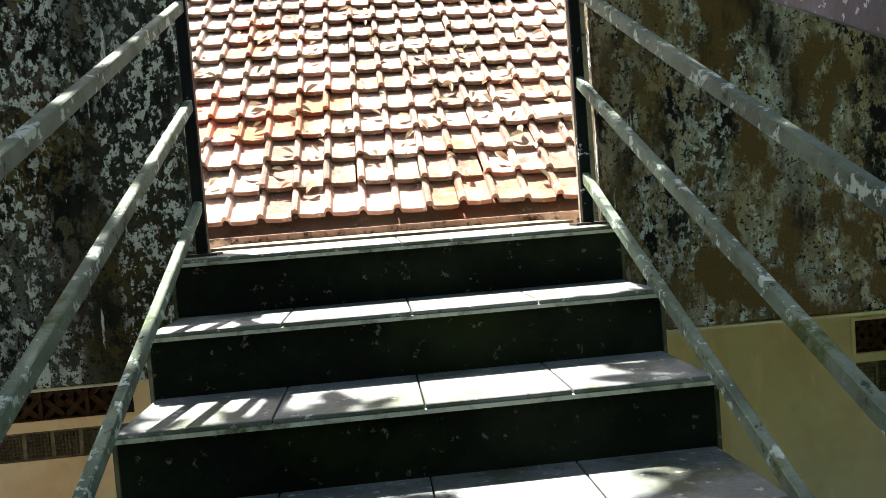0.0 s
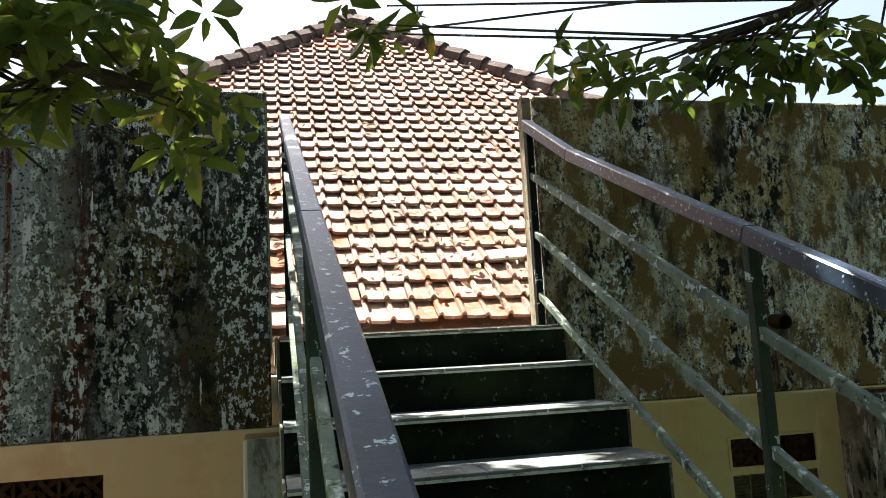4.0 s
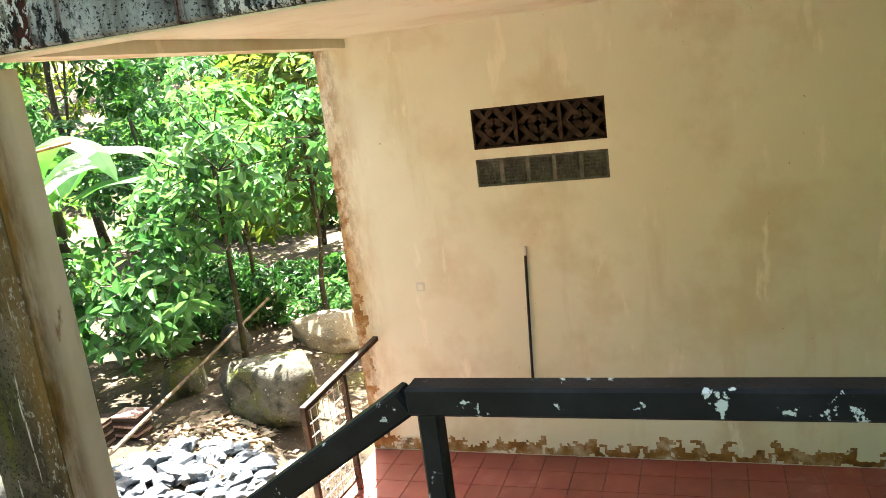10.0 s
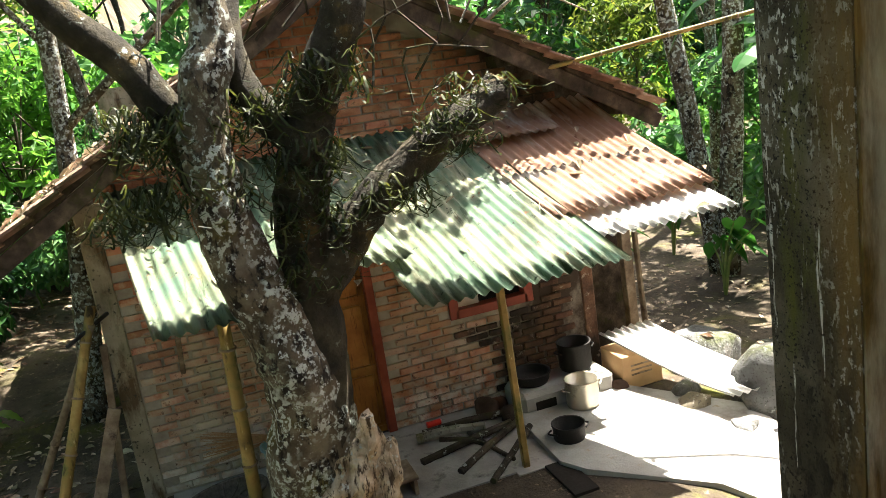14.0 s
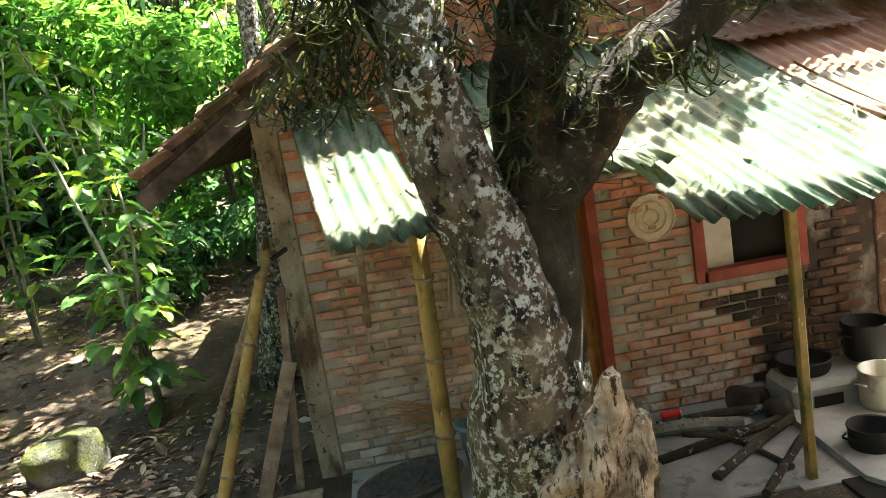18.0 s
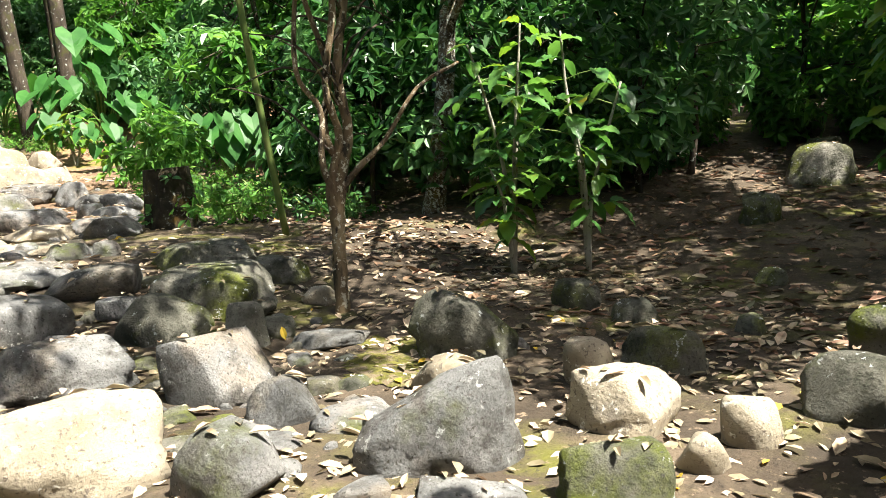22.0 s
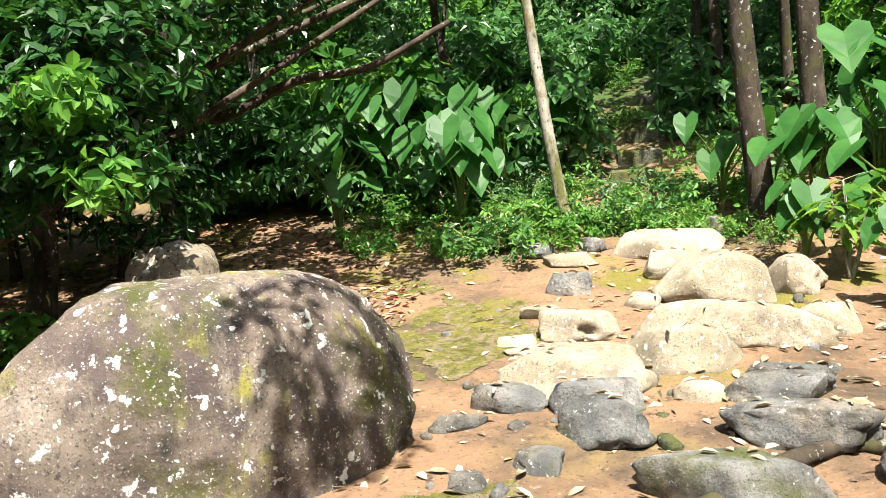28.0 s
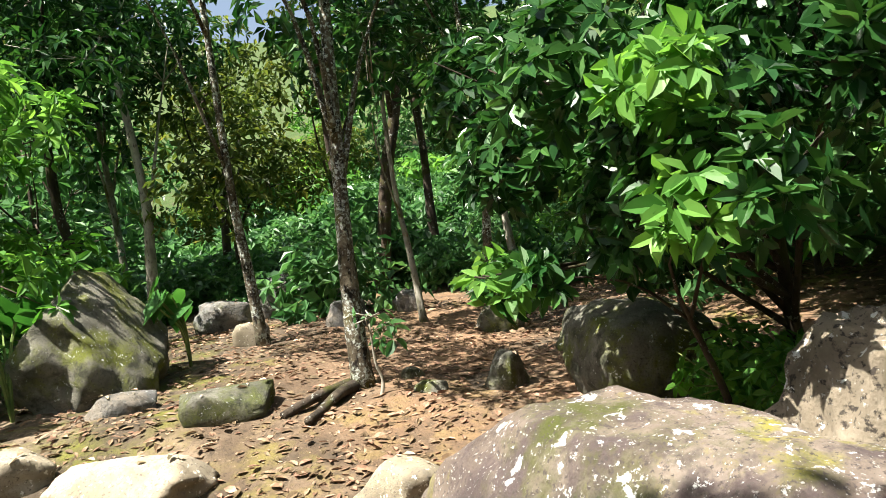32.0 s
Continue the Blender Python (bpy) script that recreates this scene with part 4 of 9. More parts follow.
for k in range(1, 10):
    y0, z1 = step_y(k), step_z(k)
    y1 = 4.0 if k == 1 else step_y(k - 1) + 0.02
    bm = bmesh.new()
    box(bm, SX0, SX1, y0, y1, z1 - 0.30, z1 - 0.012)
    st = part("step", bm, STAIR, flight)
    for sx in (SX0 - 0.012, SX1 + 0.002):
        bm = bmesh.new()
        pts = [(y0, z1 - 0.012), (y0, z1 - 0.34), (y1, z1 - 0.18), (y1, z1 - 0.012)]
        a = [bm.verts.new((sx, y, z)) for y, z in pts]
        b = [bm.verts.new((sx + 0.01, y, z)) for y, z in pts]
        bm.faces.new(a)
        bm.faces.new(b[::-1])
        for i in range(4):
            bm.faces.new((a[i], b[i], b[(i + 1) % 4], a[(i + 1) % 4]))
        part("cheek", bm, STAIR_SIDE, st, "stained grey plaster step side")
    ty1 = min(y1, y0 + 0.66)
    n = 4
    for i in range(n):
        a = SX0 + (SX1 - SX0) * i / n
        part("tread_tile", boxed(a + 0.002, a + (SX1 - SX0) / n - 0.002, y0 - 0.018, ty1 - 0.004, z1 - 0.012, z1, bevel=0.002), TREAD, st)
    part("nosing", boxed(SX0, SX1, y0 - 0.02, y0 - 0.004, z1 - 0.022, z1 - 0.0122), NOSING, st, "worn pale nosing edge")
bm = bmesh.new()
v = []
for x in (SX0 + 0.03, SX1 - 0.03):
    for y, z in ((3.3, 3.65), (0.1, 1.9), (0.1, 2.1), (3.3, 3.9)):
        v.append(bm.verts.new((x, y, z)))
for q in ((3, 2, 1, 0), (4, 5, 6, 7), (0, 1, 5, 4), (1, 2, 6, 5), (2, 3, 7, 6), (3, 0, 4, 7)):
    bm.faces.new([v[i] for i in q])
part("soffit_slab", bm, STAIR_SIDE, flight, "stained underside of the flight")
# landings and the lower flights, under the walker's feet
land = thing("stair_landing", "concrete stair landing with grey tiles", "landing", (-0.6, -0.7, 2.4), kind="structure")
part("slab", boxed(-1.95, 0.7, -1.9, step_y(10) + 0.17, 2.2, step_z(10) - 0.012), STAIR, land)
for i in range(6):
    for j in range(4):
        part("tread_tile", boxed(-1.95 + i * 0.44, -1.95 + i * 0.44 + 0.436, -1.9 + j * 0.45, -1.9 + j * 0.45 + 0.446, step_z(10) - 0.012, step_z(10), bevel=0.002), TREAD, land)
lower = thing("lower_staircase", "concrete stairs down to the yard with grey tiled treads", "staircase", (-2.6, 1.6, 0), kind="structure")
for i in range(4):
    z1 = step_z(10) - 0.177 * (i + 1)
    y0 = -0.1 + 0.3 * i
    st = part("step", boxed(-2.2, -0.76, y0, y0 + 0.32 if i < 3 else 2.44, z1 - 0.25, z1 - 0.012), STAIR, lower)
    part("tread_tile", boxed(-2.2, -0.76, y0, y0 + 0.32 if i < 3 else 2.44, z1 - 0.012, z1), TREAD, st)
for i in range(9):
    z1 = 1.75 - 0.175 * (i + 1)
    x1 = -2.2 - 0.26 * i
    st = part("step", boxed(x1 - 0.28, x1, 0.78, 2.44, max(-0.2, z1 - 0.3), z1 - 0.012), STAIR, lower)
    part("tread_tile", boxed(x1 - 0.28, x1, 0.78, 2.44, z1 - 0.012, z1), TREAD, st)
for x, y in ((-1.85, -1.8), (0.55, -1.8), (-2.0, 2.3), (-0.9, 2.3)):
    tagged(part("pier", boxed(x - 0.1, x + 0.1, y - 0.1, y + 0.1, -0.6, 1.6 if y > 0 else 2.21), OLD_CONCRETE), "plain concrete pier under the stairs", "pier", kind="structure")


def railing(label, x, tops, posts, rails):
    """Posts and long bars in one plane x; tops and rails as lists of (y, z)."""
    t = thing("stair_railing", label, "railing", (x, posts[0][0], posts[0][1]), "stair railings")
    for y, z0, z1 in posts:
        p = part("post", bar((x, y, z0), (x, y, z1), 0.036, 0.036, (0, 1, 0)), RAIL_PAINT if y > 2 else RAIL_POST, t)
        part("foot_plate", boxed(x - 0.05, x + 0.05, y - 0.05, y + 0.05, z0, z0 + 0.008), IRON, p)
    for a, b in zip(tops, tops[1:]):
        part("handrail", bar((x, *a), (x, *b), 0.05, 0.052, (0, 0, 1), 0.005), HANDRAIL, t, "flat dark painted handrail flecked with lichen, blue sky sheen in its colour")
    for r in rails:
        for a, b in zip(r, r[1:]):
            part("mid_rail", bar((x, *a), (x, *b), 0.024, 0.034, (0, 0, 1), 0.003), RAIL_MOSS, t, "flat bar grey-green with lichen")
    return t


railing("dark metal stair railing with lichen-flecked bars", 0.56, [(3.12, 5.02), (2.55, 4.71), (1.3, 4.15), (-0.4, 3.39)], [(3.08, 3.97, 5.0), (1.3, 3.13, 4.14), (-0.3, 2.46, 3.43)],
        [[(3.08, 4.74), (1.3, 3.88), (-0.35, 3.12)], [(3.08, 4.44), (1.3, 3.56), (-0.35, 2.82)], [(3.08, 4.13), (1.3, 3.23), (-0.35, 2.53)]])
railing("dark metal stair railing with lichen-flecked bars", -0.67, [(3.12, 5.03), (1.05, 4.16), (-0.45, 3.53)], [(3.05, 3.97, 5.0), (1.05, 2.97, 4.15), (-0.4, 2.46, 3.53)],
        [[(3.05, 4.74), (1.05, 3.86), (-0.4, 3.2)], [(3.05, 4.44), (1.05, 3.53), (-0.4, 2.9)], [(3.05, 4.13), (1.05, 3.2), (-0.4, 2.62)]])
guard = thing("guard_rail", "black square-tube guard rail flecked with pale lichen", "railing", (-2.25, 2.42, 1.75), "stair railings")
GR = [(-0.69, -0.1, 3.24), (-0.69, 2.42, 2.5), (-2.25, 2.42, 2.485), (-4.6, 2.42, 0.9)]
for a, b in zip(GR, GR[1:]):
    part("top_rail", bar(a, b, 0.075, 0.075, (0, 0, 1), 0.008), RAIL_PAINT, guard)
for x, z0, z1 in ((-0.69, 1.75, 2.5), (-2.2, 1.75, 2.48), (-3.4, 1.05, 1.72), (-4.5, 0.2, 0.98)):
    part("post", bar((x, 2.42, z0), (x, 2.42, z1), 0.055, 0.055, (0, 1, 0), 0.006), RAIL_PAINT, guard)
for d in (0.42,):
    part("lower_rail", bar((-0.69, 2.42, 2.58 - d), (-2.25, 2.42, 2.57 - d), 0.035, 0.035, (0, 0, 1), 0.004), RAIL_PAINT, guard)
    part("lower_rail", bar((-2.25, 2.42, 2.57 - d), (-4.6, 2.42, 0.98 - d), 0.035, 0.035, (0, 0, 1), 0.004), RAIL_PAINT, guard)

# low gate by the house corner
gate = thing("metal_gate", "low rusty iron gate with a wire grid", "gate", (-4.8, 6.1, FLOOR_Z))
part("post", bar((-4.82, 6.08, FLOOR_Z - 0.1), (-4.82, 6.08, 0.66), 0.05, 0.05, (0, 1, 0)), IRON, gate)
part("post", bar((-4.77, 6.75, FLOOR_Z - 0.1), (-4.77, 6.75, 0.70), 0.05, 0.05, (0, 1, 0)), IRON, gate)
part("top_rail", bar((-4.82, 6.06, 0.66), (-4.74, 7.5, 0.76), 0.055, 0.05), IRON, gate)
part("bottom_rail", bar((-4.82, 6.08, FLOOR_Z + 0.12), (-4.77, 6.75, FLOOR_Z + 0.12), 0.03, 0.03), IRON, gate)
for i in range(1, 7):
    part("wire", piped([(-4.82 + 0.007 * i, 6.08 + 0.096 * i, FLOOR_Z + 0.12), (-4.82 + 0.007 * i, 6.08 + 0.096 * i, 0.66)], 0.004, 5), WHITE_PLASTIC, gate)
for i in range(1, 9):
    z = FLOOR_Z + 0.12 + i * 0.12
    part("wire", piped([(-4.82, 6.08, z), (-4.77, 6.75, z)], 0.004, 5), WHITE_PLASTIC, gate)
curb = thing("brick_curb", "low brick curb beside the gate", "curb", (-4.6, 5.4, FLOOR_Z))
for i in range(7):
    for j in range(2):
        part("brick", boxed(-4.92, -4.78, 4.5 + i * 0.22, 4.5 + i * 0.22 + 0.2, FLOOR_Z + j * 0.075, FLOOR_Z + j * 0.075 + 0.065, bevel=0.006), BRICK, curb)

# wall socket and dustpan broom on the cream wall
sock = thing("wall_socket", "small white wall socket", "socket", (-4.2, WALL_Y, 1.27))
part("plate", boxed(-4.245, -4.155, WALL_Y - 0.012, WALL_Y, 1.225, 1.315, bevel=0.006), WHITE_PLASTIC, sock)
part("insert", boxed(-4.225, -4.175, WALL_Y - 0.016, WALL_Y - 0.0115, 1.245, 1.295, bevel=0.004), CREAM, sock)
pan = thing("dustpan", "red long-handled dustpan hung on the cream wall", "dustpan", (-3.17, WALL_Y, 1.68))
part("handle", piped([(-3.14, WALL_Y - 0.02, 1.54), (-3.19, WALL_Y - 0.045, 0.22)], 0.013, 8), BLACK, pan)
part("handle_cap", piped([(-3.14, WALL_Y - 0.02, 1.54), (-3.137, WALL_Y - 0.015, 1.62)], 0.016, 8), WHITE_PLASTIC, pan)
bm = bmesh.new()
for q in ((-3.35, -3.04, WALL_Y - 0.03, WALL_Y - 0.018, 0.0, 0.22), (-3.35, -3.338, WALL_Y - 0.1, WALL_Y - 0.03, 0.0, 0.22), (-3.052, -3.04, WALL_Y - 0.1, WALL_Y - 0.03, 0.0, 0.22), (-3.35, -3.04, WALL_Y - 0.1, WALL_Y - 0.03, 0.208, 0.22)):
    box(bm, *q)
part("pan", bm, RED_PLASTIC, pan, "red plastic pan")

# ---- the brick kitchen hut ----
HX, HY0, HY1, APEX_Y, APEX_Z = -8.45, 0.55, 4.5, 2.55, 3.62


def roof_z(y):
    return APEX_Z - (0.56 * (y - APEX_Y) if y > APEX_Y else 0.62 * (APEX_Y - y))


hut = thing("brick_hut", "small brick kitchen hut with a mossy tiled gable roof", "hut", (HX - 2, 2.5, 0))
DOOR, WIN = (1.74, 2.54, 0.0, 1.82), (3.2, 3.86, 0.87, 1.4)
ys, zs = [HY0, DOOR[0], DOOR[1], WIN[0], WIN[1], HY1], [-0.15, WIN[2], WIN[3], DOOR[3], 2.4]
bm = bmesh.new()
for y0, y1 in zip(ys, ys[1:]):
    for z0, z1 in zip(zs, zs[1:]):
        my, mz = (y0 + y1) / 2, (z0 + z1) / 2
        if not (DOOR[0] < my < DOOR[1] and mz < DOOR[3]) and not (WIN[0] < my < WIN[1] and WIN[2] < mz < WIN[3]):
            box(bm, HX - 0.12, HX - 0.006, y0, y1, z0, z1)
weld(bm)
hut_wall = part("front_wall", bm, MORTAR, hut)
bm = bmesh.new()
pr = [(HY0, 2.4), (HY1 + 0.35, 2.4), (HY1 + 0.35, roof_z(HY1 + 0.35)), (APEX_Y, APEX_Z), (HY0, roof_z(HY0))]
a = [bm.verts.new((HX - 0.006, y, z)) for y, z in pr]
b = [bm.verts.new((HX - 0.12, y, z)) for y, z in pr]
bm.faces.new(a)
bm.faces.new(b[::-1])
for i in range(5):
    bm.faces.new((a[i], b[i], b[(i + 1) % 5], a[(i + 1) % 5]))
gable = part("gable", bm, MORTAR, hut)
part("side_wall", boxed(-13.0, HX - 0.12, HY0 + 0.02, HY0 + 0.14, -0.15, 2.35), OLD_CONCRETE, hut, "mossy plastered side wall")
part("side_wall", boxed(-13.0, HX - 0.6, HY1 + 0.3, HY1 + 0.42, -0.15, 2.3), DARK, hut, "near-black side wall")
part("back_wall", boxed(-13.0, -12.88, HY0, HY1 + 0.4, -0.15, 3.2), OLD_CONCRETE, hut)
part("corner_post", boxed(HX - 0.14, HX + 0.012, HY0, HY0 + 0.15, -0.15, 2.3, bevel=0.01), OLD_CONCRETE, hut, "rough grey concrete corner post")
# Smoked-brick colour darkens this concrete post in place of shade.
part("corner_post", boxed(HX - 0.14, HX + 0.012, HY1 - 0.12, HY1, -0.15, 2.3, bevel=0.01), SOOT_SHADE_BRICK, hut, "rough grey concrete corner post")
part("lean_to_wall", boxed(HX - 0.5, HX - 0.44, HY1 + 0.0, HY1 + 0.62, -0.15, 2.2), OLD_WOOD, hut, "dark board wall")
part("end_post", bar((HX - 0.1, HY1 + 0.42, -0.1), (HX - 0.08, HY1 + 0.38, 2.1), 0.09, 0.09, (0, 1, 0)), WOOD, hut, "old wooden post")
part("end_post", bar((HX - 0.1, HY1 + 0.56, -0.1), (HX - 0.12, HY1 + 0.5, 2.1), 0.06, 0.03, (0, 1, 0)), WOOD, hut, "thin wooden board")
part("lintel", boxed(HX - 0.1, HX + 0.015, HY0 + 0.1, 1.5, 1.42, 1.46), OLD_CONCRETE, hut, "concrete ledge")
# door
dr = part("door", boxed(HX - 0.09, HX - 0.06, DOOR[0] + 0.05, DOOR[1] - 0.05, 0.0, DOOR[3]), DOOR_WOOD, hut, "varnished brown panelled wooden door")
for y0, y1 in ((DOOR[0] - 0.01, DOOR[0] + 0.06), (DOOR[1] - 0.06, DOOR[1] + 0.01)):
    part("jamb", boxed(HX - 0.1, HX + 0.03, y0, y1, -0.02, DOOR[3], bevel=0.005), RED_PAINT, dr, "red-brown painted jamb")
W = DOOR[1] - DOOR[0] - 0.1
for c in range(2):
    y0 = DOOR[0] + 0.05 + c * W / 2
    for z0, z1 in ((0.08, 0.52), (0.6, 1.12), (1.2, 1.74)):
        part("panel", boxed(HX - 0.06, HX - 0.044, y0 + 0.06, y0 + W / 2 - 0.05, z0, z1, bevel=0.012), DOOR_WOOD, dr)
    for zz in (0.0, 0.54, 1.14, 1.76):
        part("door_rail", boxed(HX - 0.06, HX - 0.05, y0 + 0.005, y0 + W / 2 - 0.005, zz, zz + 0.055), DOOR_WOOD, dr)
    part("stile", boxed(HX - 0.0595, HX - 0.048, y0 + 0.004, y0 + 0.05, 0, DOOR[3]), DOOR_WOOD, dr)
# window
wn_ = part("window", boxed(HX - 0.1, HX - 0.09, WIN[0], WIN[1], WIN[2], WIN[3]), DARK, hut, "small window, its dark inside painted on, with a red-brown frame")
for q in ((WIN[0] - 0.05, WIN[0] + 0.03, WIN[2] - 0.05, WIN[3] + 0.05), (WIN[1] - 0.03, WIN[1] + 0.05, WIN[2] - 0.05, WIN[3] + 0.05), (WIN[0], WIN[1], WIN[2] - 0.05, WIN[2] + 0.025), (WIN[0], WIN[1], WIN[3] - 0.025, WIN[3] + 0.05)):
    part("frame", boxed(HX - 0.09, HX + 0.025, *q, bevel=0.004), RED_PAINT, wn_)
part("pane", boxed(HX - 0.06, HX - 0.055, WIN[0] + 0.03, WIN[0] + 0.24, WIN[2] + 0.025, WIN[3] - 0.025), CLOTH, wn_, "pale sheet in the window")
# roof
for sgn, y_end in ((1, 4.98), (-1, -0.02)):
    bm = bmesh.new()
    z_end = roof_z(y_end)
    pts = [(APEX_Y, APEX_Z + 0.05), (y_end, z_end + 0.05), (y_end, z_end), (APEX_Y, APEX_Z)]
    a = [bm.verts.new((HX + 0.5, y, z)) for y, z in pts]
    b = [bm.verts.new((-13.2, y, z)) for y, z in pts]
    bm.faces.new(a)
    bm.faces.new(b[::-1])
    for i in range(4):
        bm.faces.new((a[i], b[i], b[(i + 1) % 4], a[(i + 1) % 4]))
    rf = part("roof", bm, OLD_WOOD, hut, "old roof covered with dark clay tiles and fallen leaves")
    part("barge_board", bar((HX + 0.5, APEX_Y, APEX_Z - 0.07), (HX + 0.5, y_end, z_end - 0.07), 0.03, 0.11, (0, 0, 1)), OLD_WOOD, rf, "weathered barge board")
    n = 13
    for i in range(n):
        for xr in range(3):
            f = (i + 0.5) / n
            y, z = APEX_Y + (y_end - APEX_Y) * f, APEX_Z + (z_end - APEX_Z) * f
            bm = bmesh.new()
            w, ln = 0.25, abs(y_end - APEX_Y) / n * 1.22
            d = Vector((0, y_end - APEX_Y, z_end - APEX_Z)).normalized()
            c = Vector((HX + 0.47 - xr * 0.24, y, z + 0.085))
            up = Vector((1, 0, 0)).cross(d) if sgn < 0 else d.cross(Vector((1, 0, 0)))
            up = up if up.z > 0 else -up
            prof = [(-0.5, 0.0), (-0.3, 0.035), (-0.05, 0.02), (0.2, -0.01), (0.5, 0.02)]
            top = [[bm.verts.new(c + Vector((1, 0, 0)) * (u * w) + d * (s * ln / 2) + up * (h + (0.0 if s > 0 else -0.025) + off)) for u, h in prof] for s in (-1, 1) for off in (0.0, -0.016)]
            for k in range(4):
                bm.faces.new((top[0][k], top[0][k + 1], top[2][k + 1], top[2][k]))
                bm.faces.new((top[2][k], top[2][k + 1], top[3][k + 1], top[3][k]))
                bm.faces.new((top[1][k + 1], top[1][k], top[3][k], top[3][k + 1]))
            bm.faces.new((top[0][0], top[2][0], top[3][0], top[1][0]))
            bm.faces.new((top[0][4], top[1][4], top[3][4], top[2][4]))
            part("roof_tile", bm, HUT_TILE, rf)
    # the rest of the slope, further back
    vs, fs = [], []
    for i in range(n):
        for c in range(17):
            x0 = HX + 0.35 - 0.72 - c * 0.25
            f0, f1 = i / n, (i + 1.2) / n
            for u, h in ((0, 0.03), (0.12, 0.075), (0.25, 0.03)):
                for f, e in ((f0, 0.0), (f1, 0.035)):
                    vs.append((x0 - u, APEX_Y + (y_end - APEX_Y) * f, APEX_Z + (z_end - APEX_Z) * f + h + e + 0.03))
            q = len(vs) - 6
            fs += [(q, q + 2, q + 3, q + 1), (q + 2, q + 4, q + 5, q + 3)]
    o = new("back_tiles", raw("back_tiles", vs, fs, HUT_TILE))
    o.data.transform(Matrix.Translation(-hut.location))
    o.parent = hut
    tagged(o, "rows of dark clay roof tiles", kind="stuff")
for y, z in ((APEX_Y, APEX_Z), (3.8, roof_z(3.8)), (1.3, roof_z(1.3)), (HY1 + 0.2, roof_z(HY1 + 0.2))):
    part("purlin", bar((HX + 0.48, y, z - 0.08), (HX - 0.4, y, z - 0.08), 0.07, 0.09), OLD_WOOD, hut, "wooden purlin end")


def corrugated(name, label, y0, y1, top, bottom, material, skew=0.0, pitch=0.076, amp=0.012, jag=0.0):
    """A corrugated sheet that falls from top to bottom, both (x, z), between y0 and y1."""
    n = max(4, int((y1 - y0) / pitch * 6))
    m = 9
    bm = bmesh.new()
    rows = []
    for j in range(m + 1):
        f = j / m
        row = []
        for i in range(n + 1):
            y = y0 + (y1 - y0) * i / n
            w = amp * math.sin((y - y0) / pitch * 6.2832)
            sag = -0.03 * math.sin(f * math.pi) + 0.012 * noise.noise(Vector((y * 1.7, f * 3, y0)))
            e = jag * noise.noise(Vector((y * 3, 5, y0))) if j == m else 0
            row.append(bm.verts.new((top[0] + (bottom[0] - top[0]) * f + e, y + skew * f, top[1] + (bottom[1] - top[1]) * f + w + sag)))
        rows.append(row)
    for a, b in zip(rows, rows[1:]):
        for i in range(n):
            bm.faces.new((a[i], b[i], b[i + 1], a[i + 1]))
    bmesh.ops.solidify(bm, geom=bm.faces[:], thickness=0.0025)
    return single(name, bm, material, label, "roof sheet", "awning sheets", smooth=True)


corrugated("awning_sheet", "narrow green corrugated zinc sheet, weathered and leaf-strewn", 0.77, 1.23, (-8.45, 2.36), (-6.64, 1.72), ZINC_GREEN, 0.24, jag=0.02)
corrugated("awning_sheet", "short green corrugated zinc sheet over the door", 1.30, 2.26, (-8.42, 2.42), (-6.8, 1.83), ZINC_GREEN, 0.24, jag=0.02)
corrugated("awning_sheet", "wide green corrugated zinc sheet bleached by the sun", 2.16, 3.46, (-8.42, 2.44), (-6.44, 1.61), ZINC_GREEN, 0.24, jag=0.03)
corrugated("awning_sheet", "pale bleached corrugated zinc sheet at the awning's edge", 3.34, 4.6, (-7.55, 2.055), (-6.74, 1.69), ZINC_PALE, 0.14, jag=0.03)
corrugated("awning_sheet", "rusted brown corrugated zinc sheet, pale at the lower edge", 3.3, 4.58, (-8.42, 2.47), (-6.98, 1.825), ZINC_RUST, 0.2, jag=0.05)
corrugated("awning_sheet", "rusted upper zinc sheet overlapping the awning", 3.2, 4.0, (-8.44, 2.52), (-7.9, 2.29), ZINC_RUST, 0.08, jag=0.03)
for a, b in (((-7.25, 1.05, 1.76), (-7.25, 2.45, 1.76)), ((-7.05, 2.5, 1.67), (-7.05, 4.65, 1.69)), ((-8.3, 1.0, 2.2), (-8.3, 4.7, 2.29))):
    single("awning_batten", piped(bend([a, b], 4), 0.022, 8), WOOD, "bamboo batten under the awning", "batten", "awning battens", smooth=True)


def bamboo_pole(name, label, a, b, r, material=BAMBOO, nodes=0.38, category="bamboo pole"):
    a, b = Vector(a), Vector(b)
    ln = (b - a).length
    pts, rad = [], []
    k = 0.0
    while k < ln:
        for d, q in ((0.0, 1.0), (0.02, 1.13), (0.04, 1.0)):
            pts.append(a + (b - a) * min(1, (k + d) / ln))
            rad.append(r * q * (1 - 0.15 * k / ln))
        k += nodes
    pts.append(b)
    rad.append(r * 0.85)
    t_ = thing(name, label, category, a, "poles")
    part("culm", piped(pts, rad, 10), material, t_, smooth=True)
    k = nodes
    while k < ln - 0.05:
        c_, d_ = a + (b - a) * (k / ln), (b - a).normalized()
        part("node_ring", piped([c_ + d_ * 0.012, c_ + d_ * 0.02, c_ + d_ * 0.028], [r * 1.06, r * 1.16, r * 1.06], 10), WOOD, t_, "dark ring at the node", smooth=True)
        k += nodes
    return t_


bamboo_pole("bamboo_post", "thick yellow bamboo post holding up the awning", (-7.14, 1.32, -0.05), (-6.98, 1.37, 1.75), 0.045)
single("wooden_post", bar((-7.3, 3.2, -0.02), (-7.1, 3.1, 1.72), 0.05, 0.05, (0, 1, 0), 0.008), BAMBOO, "slim squared wooden post under the awning", "post", "poles")
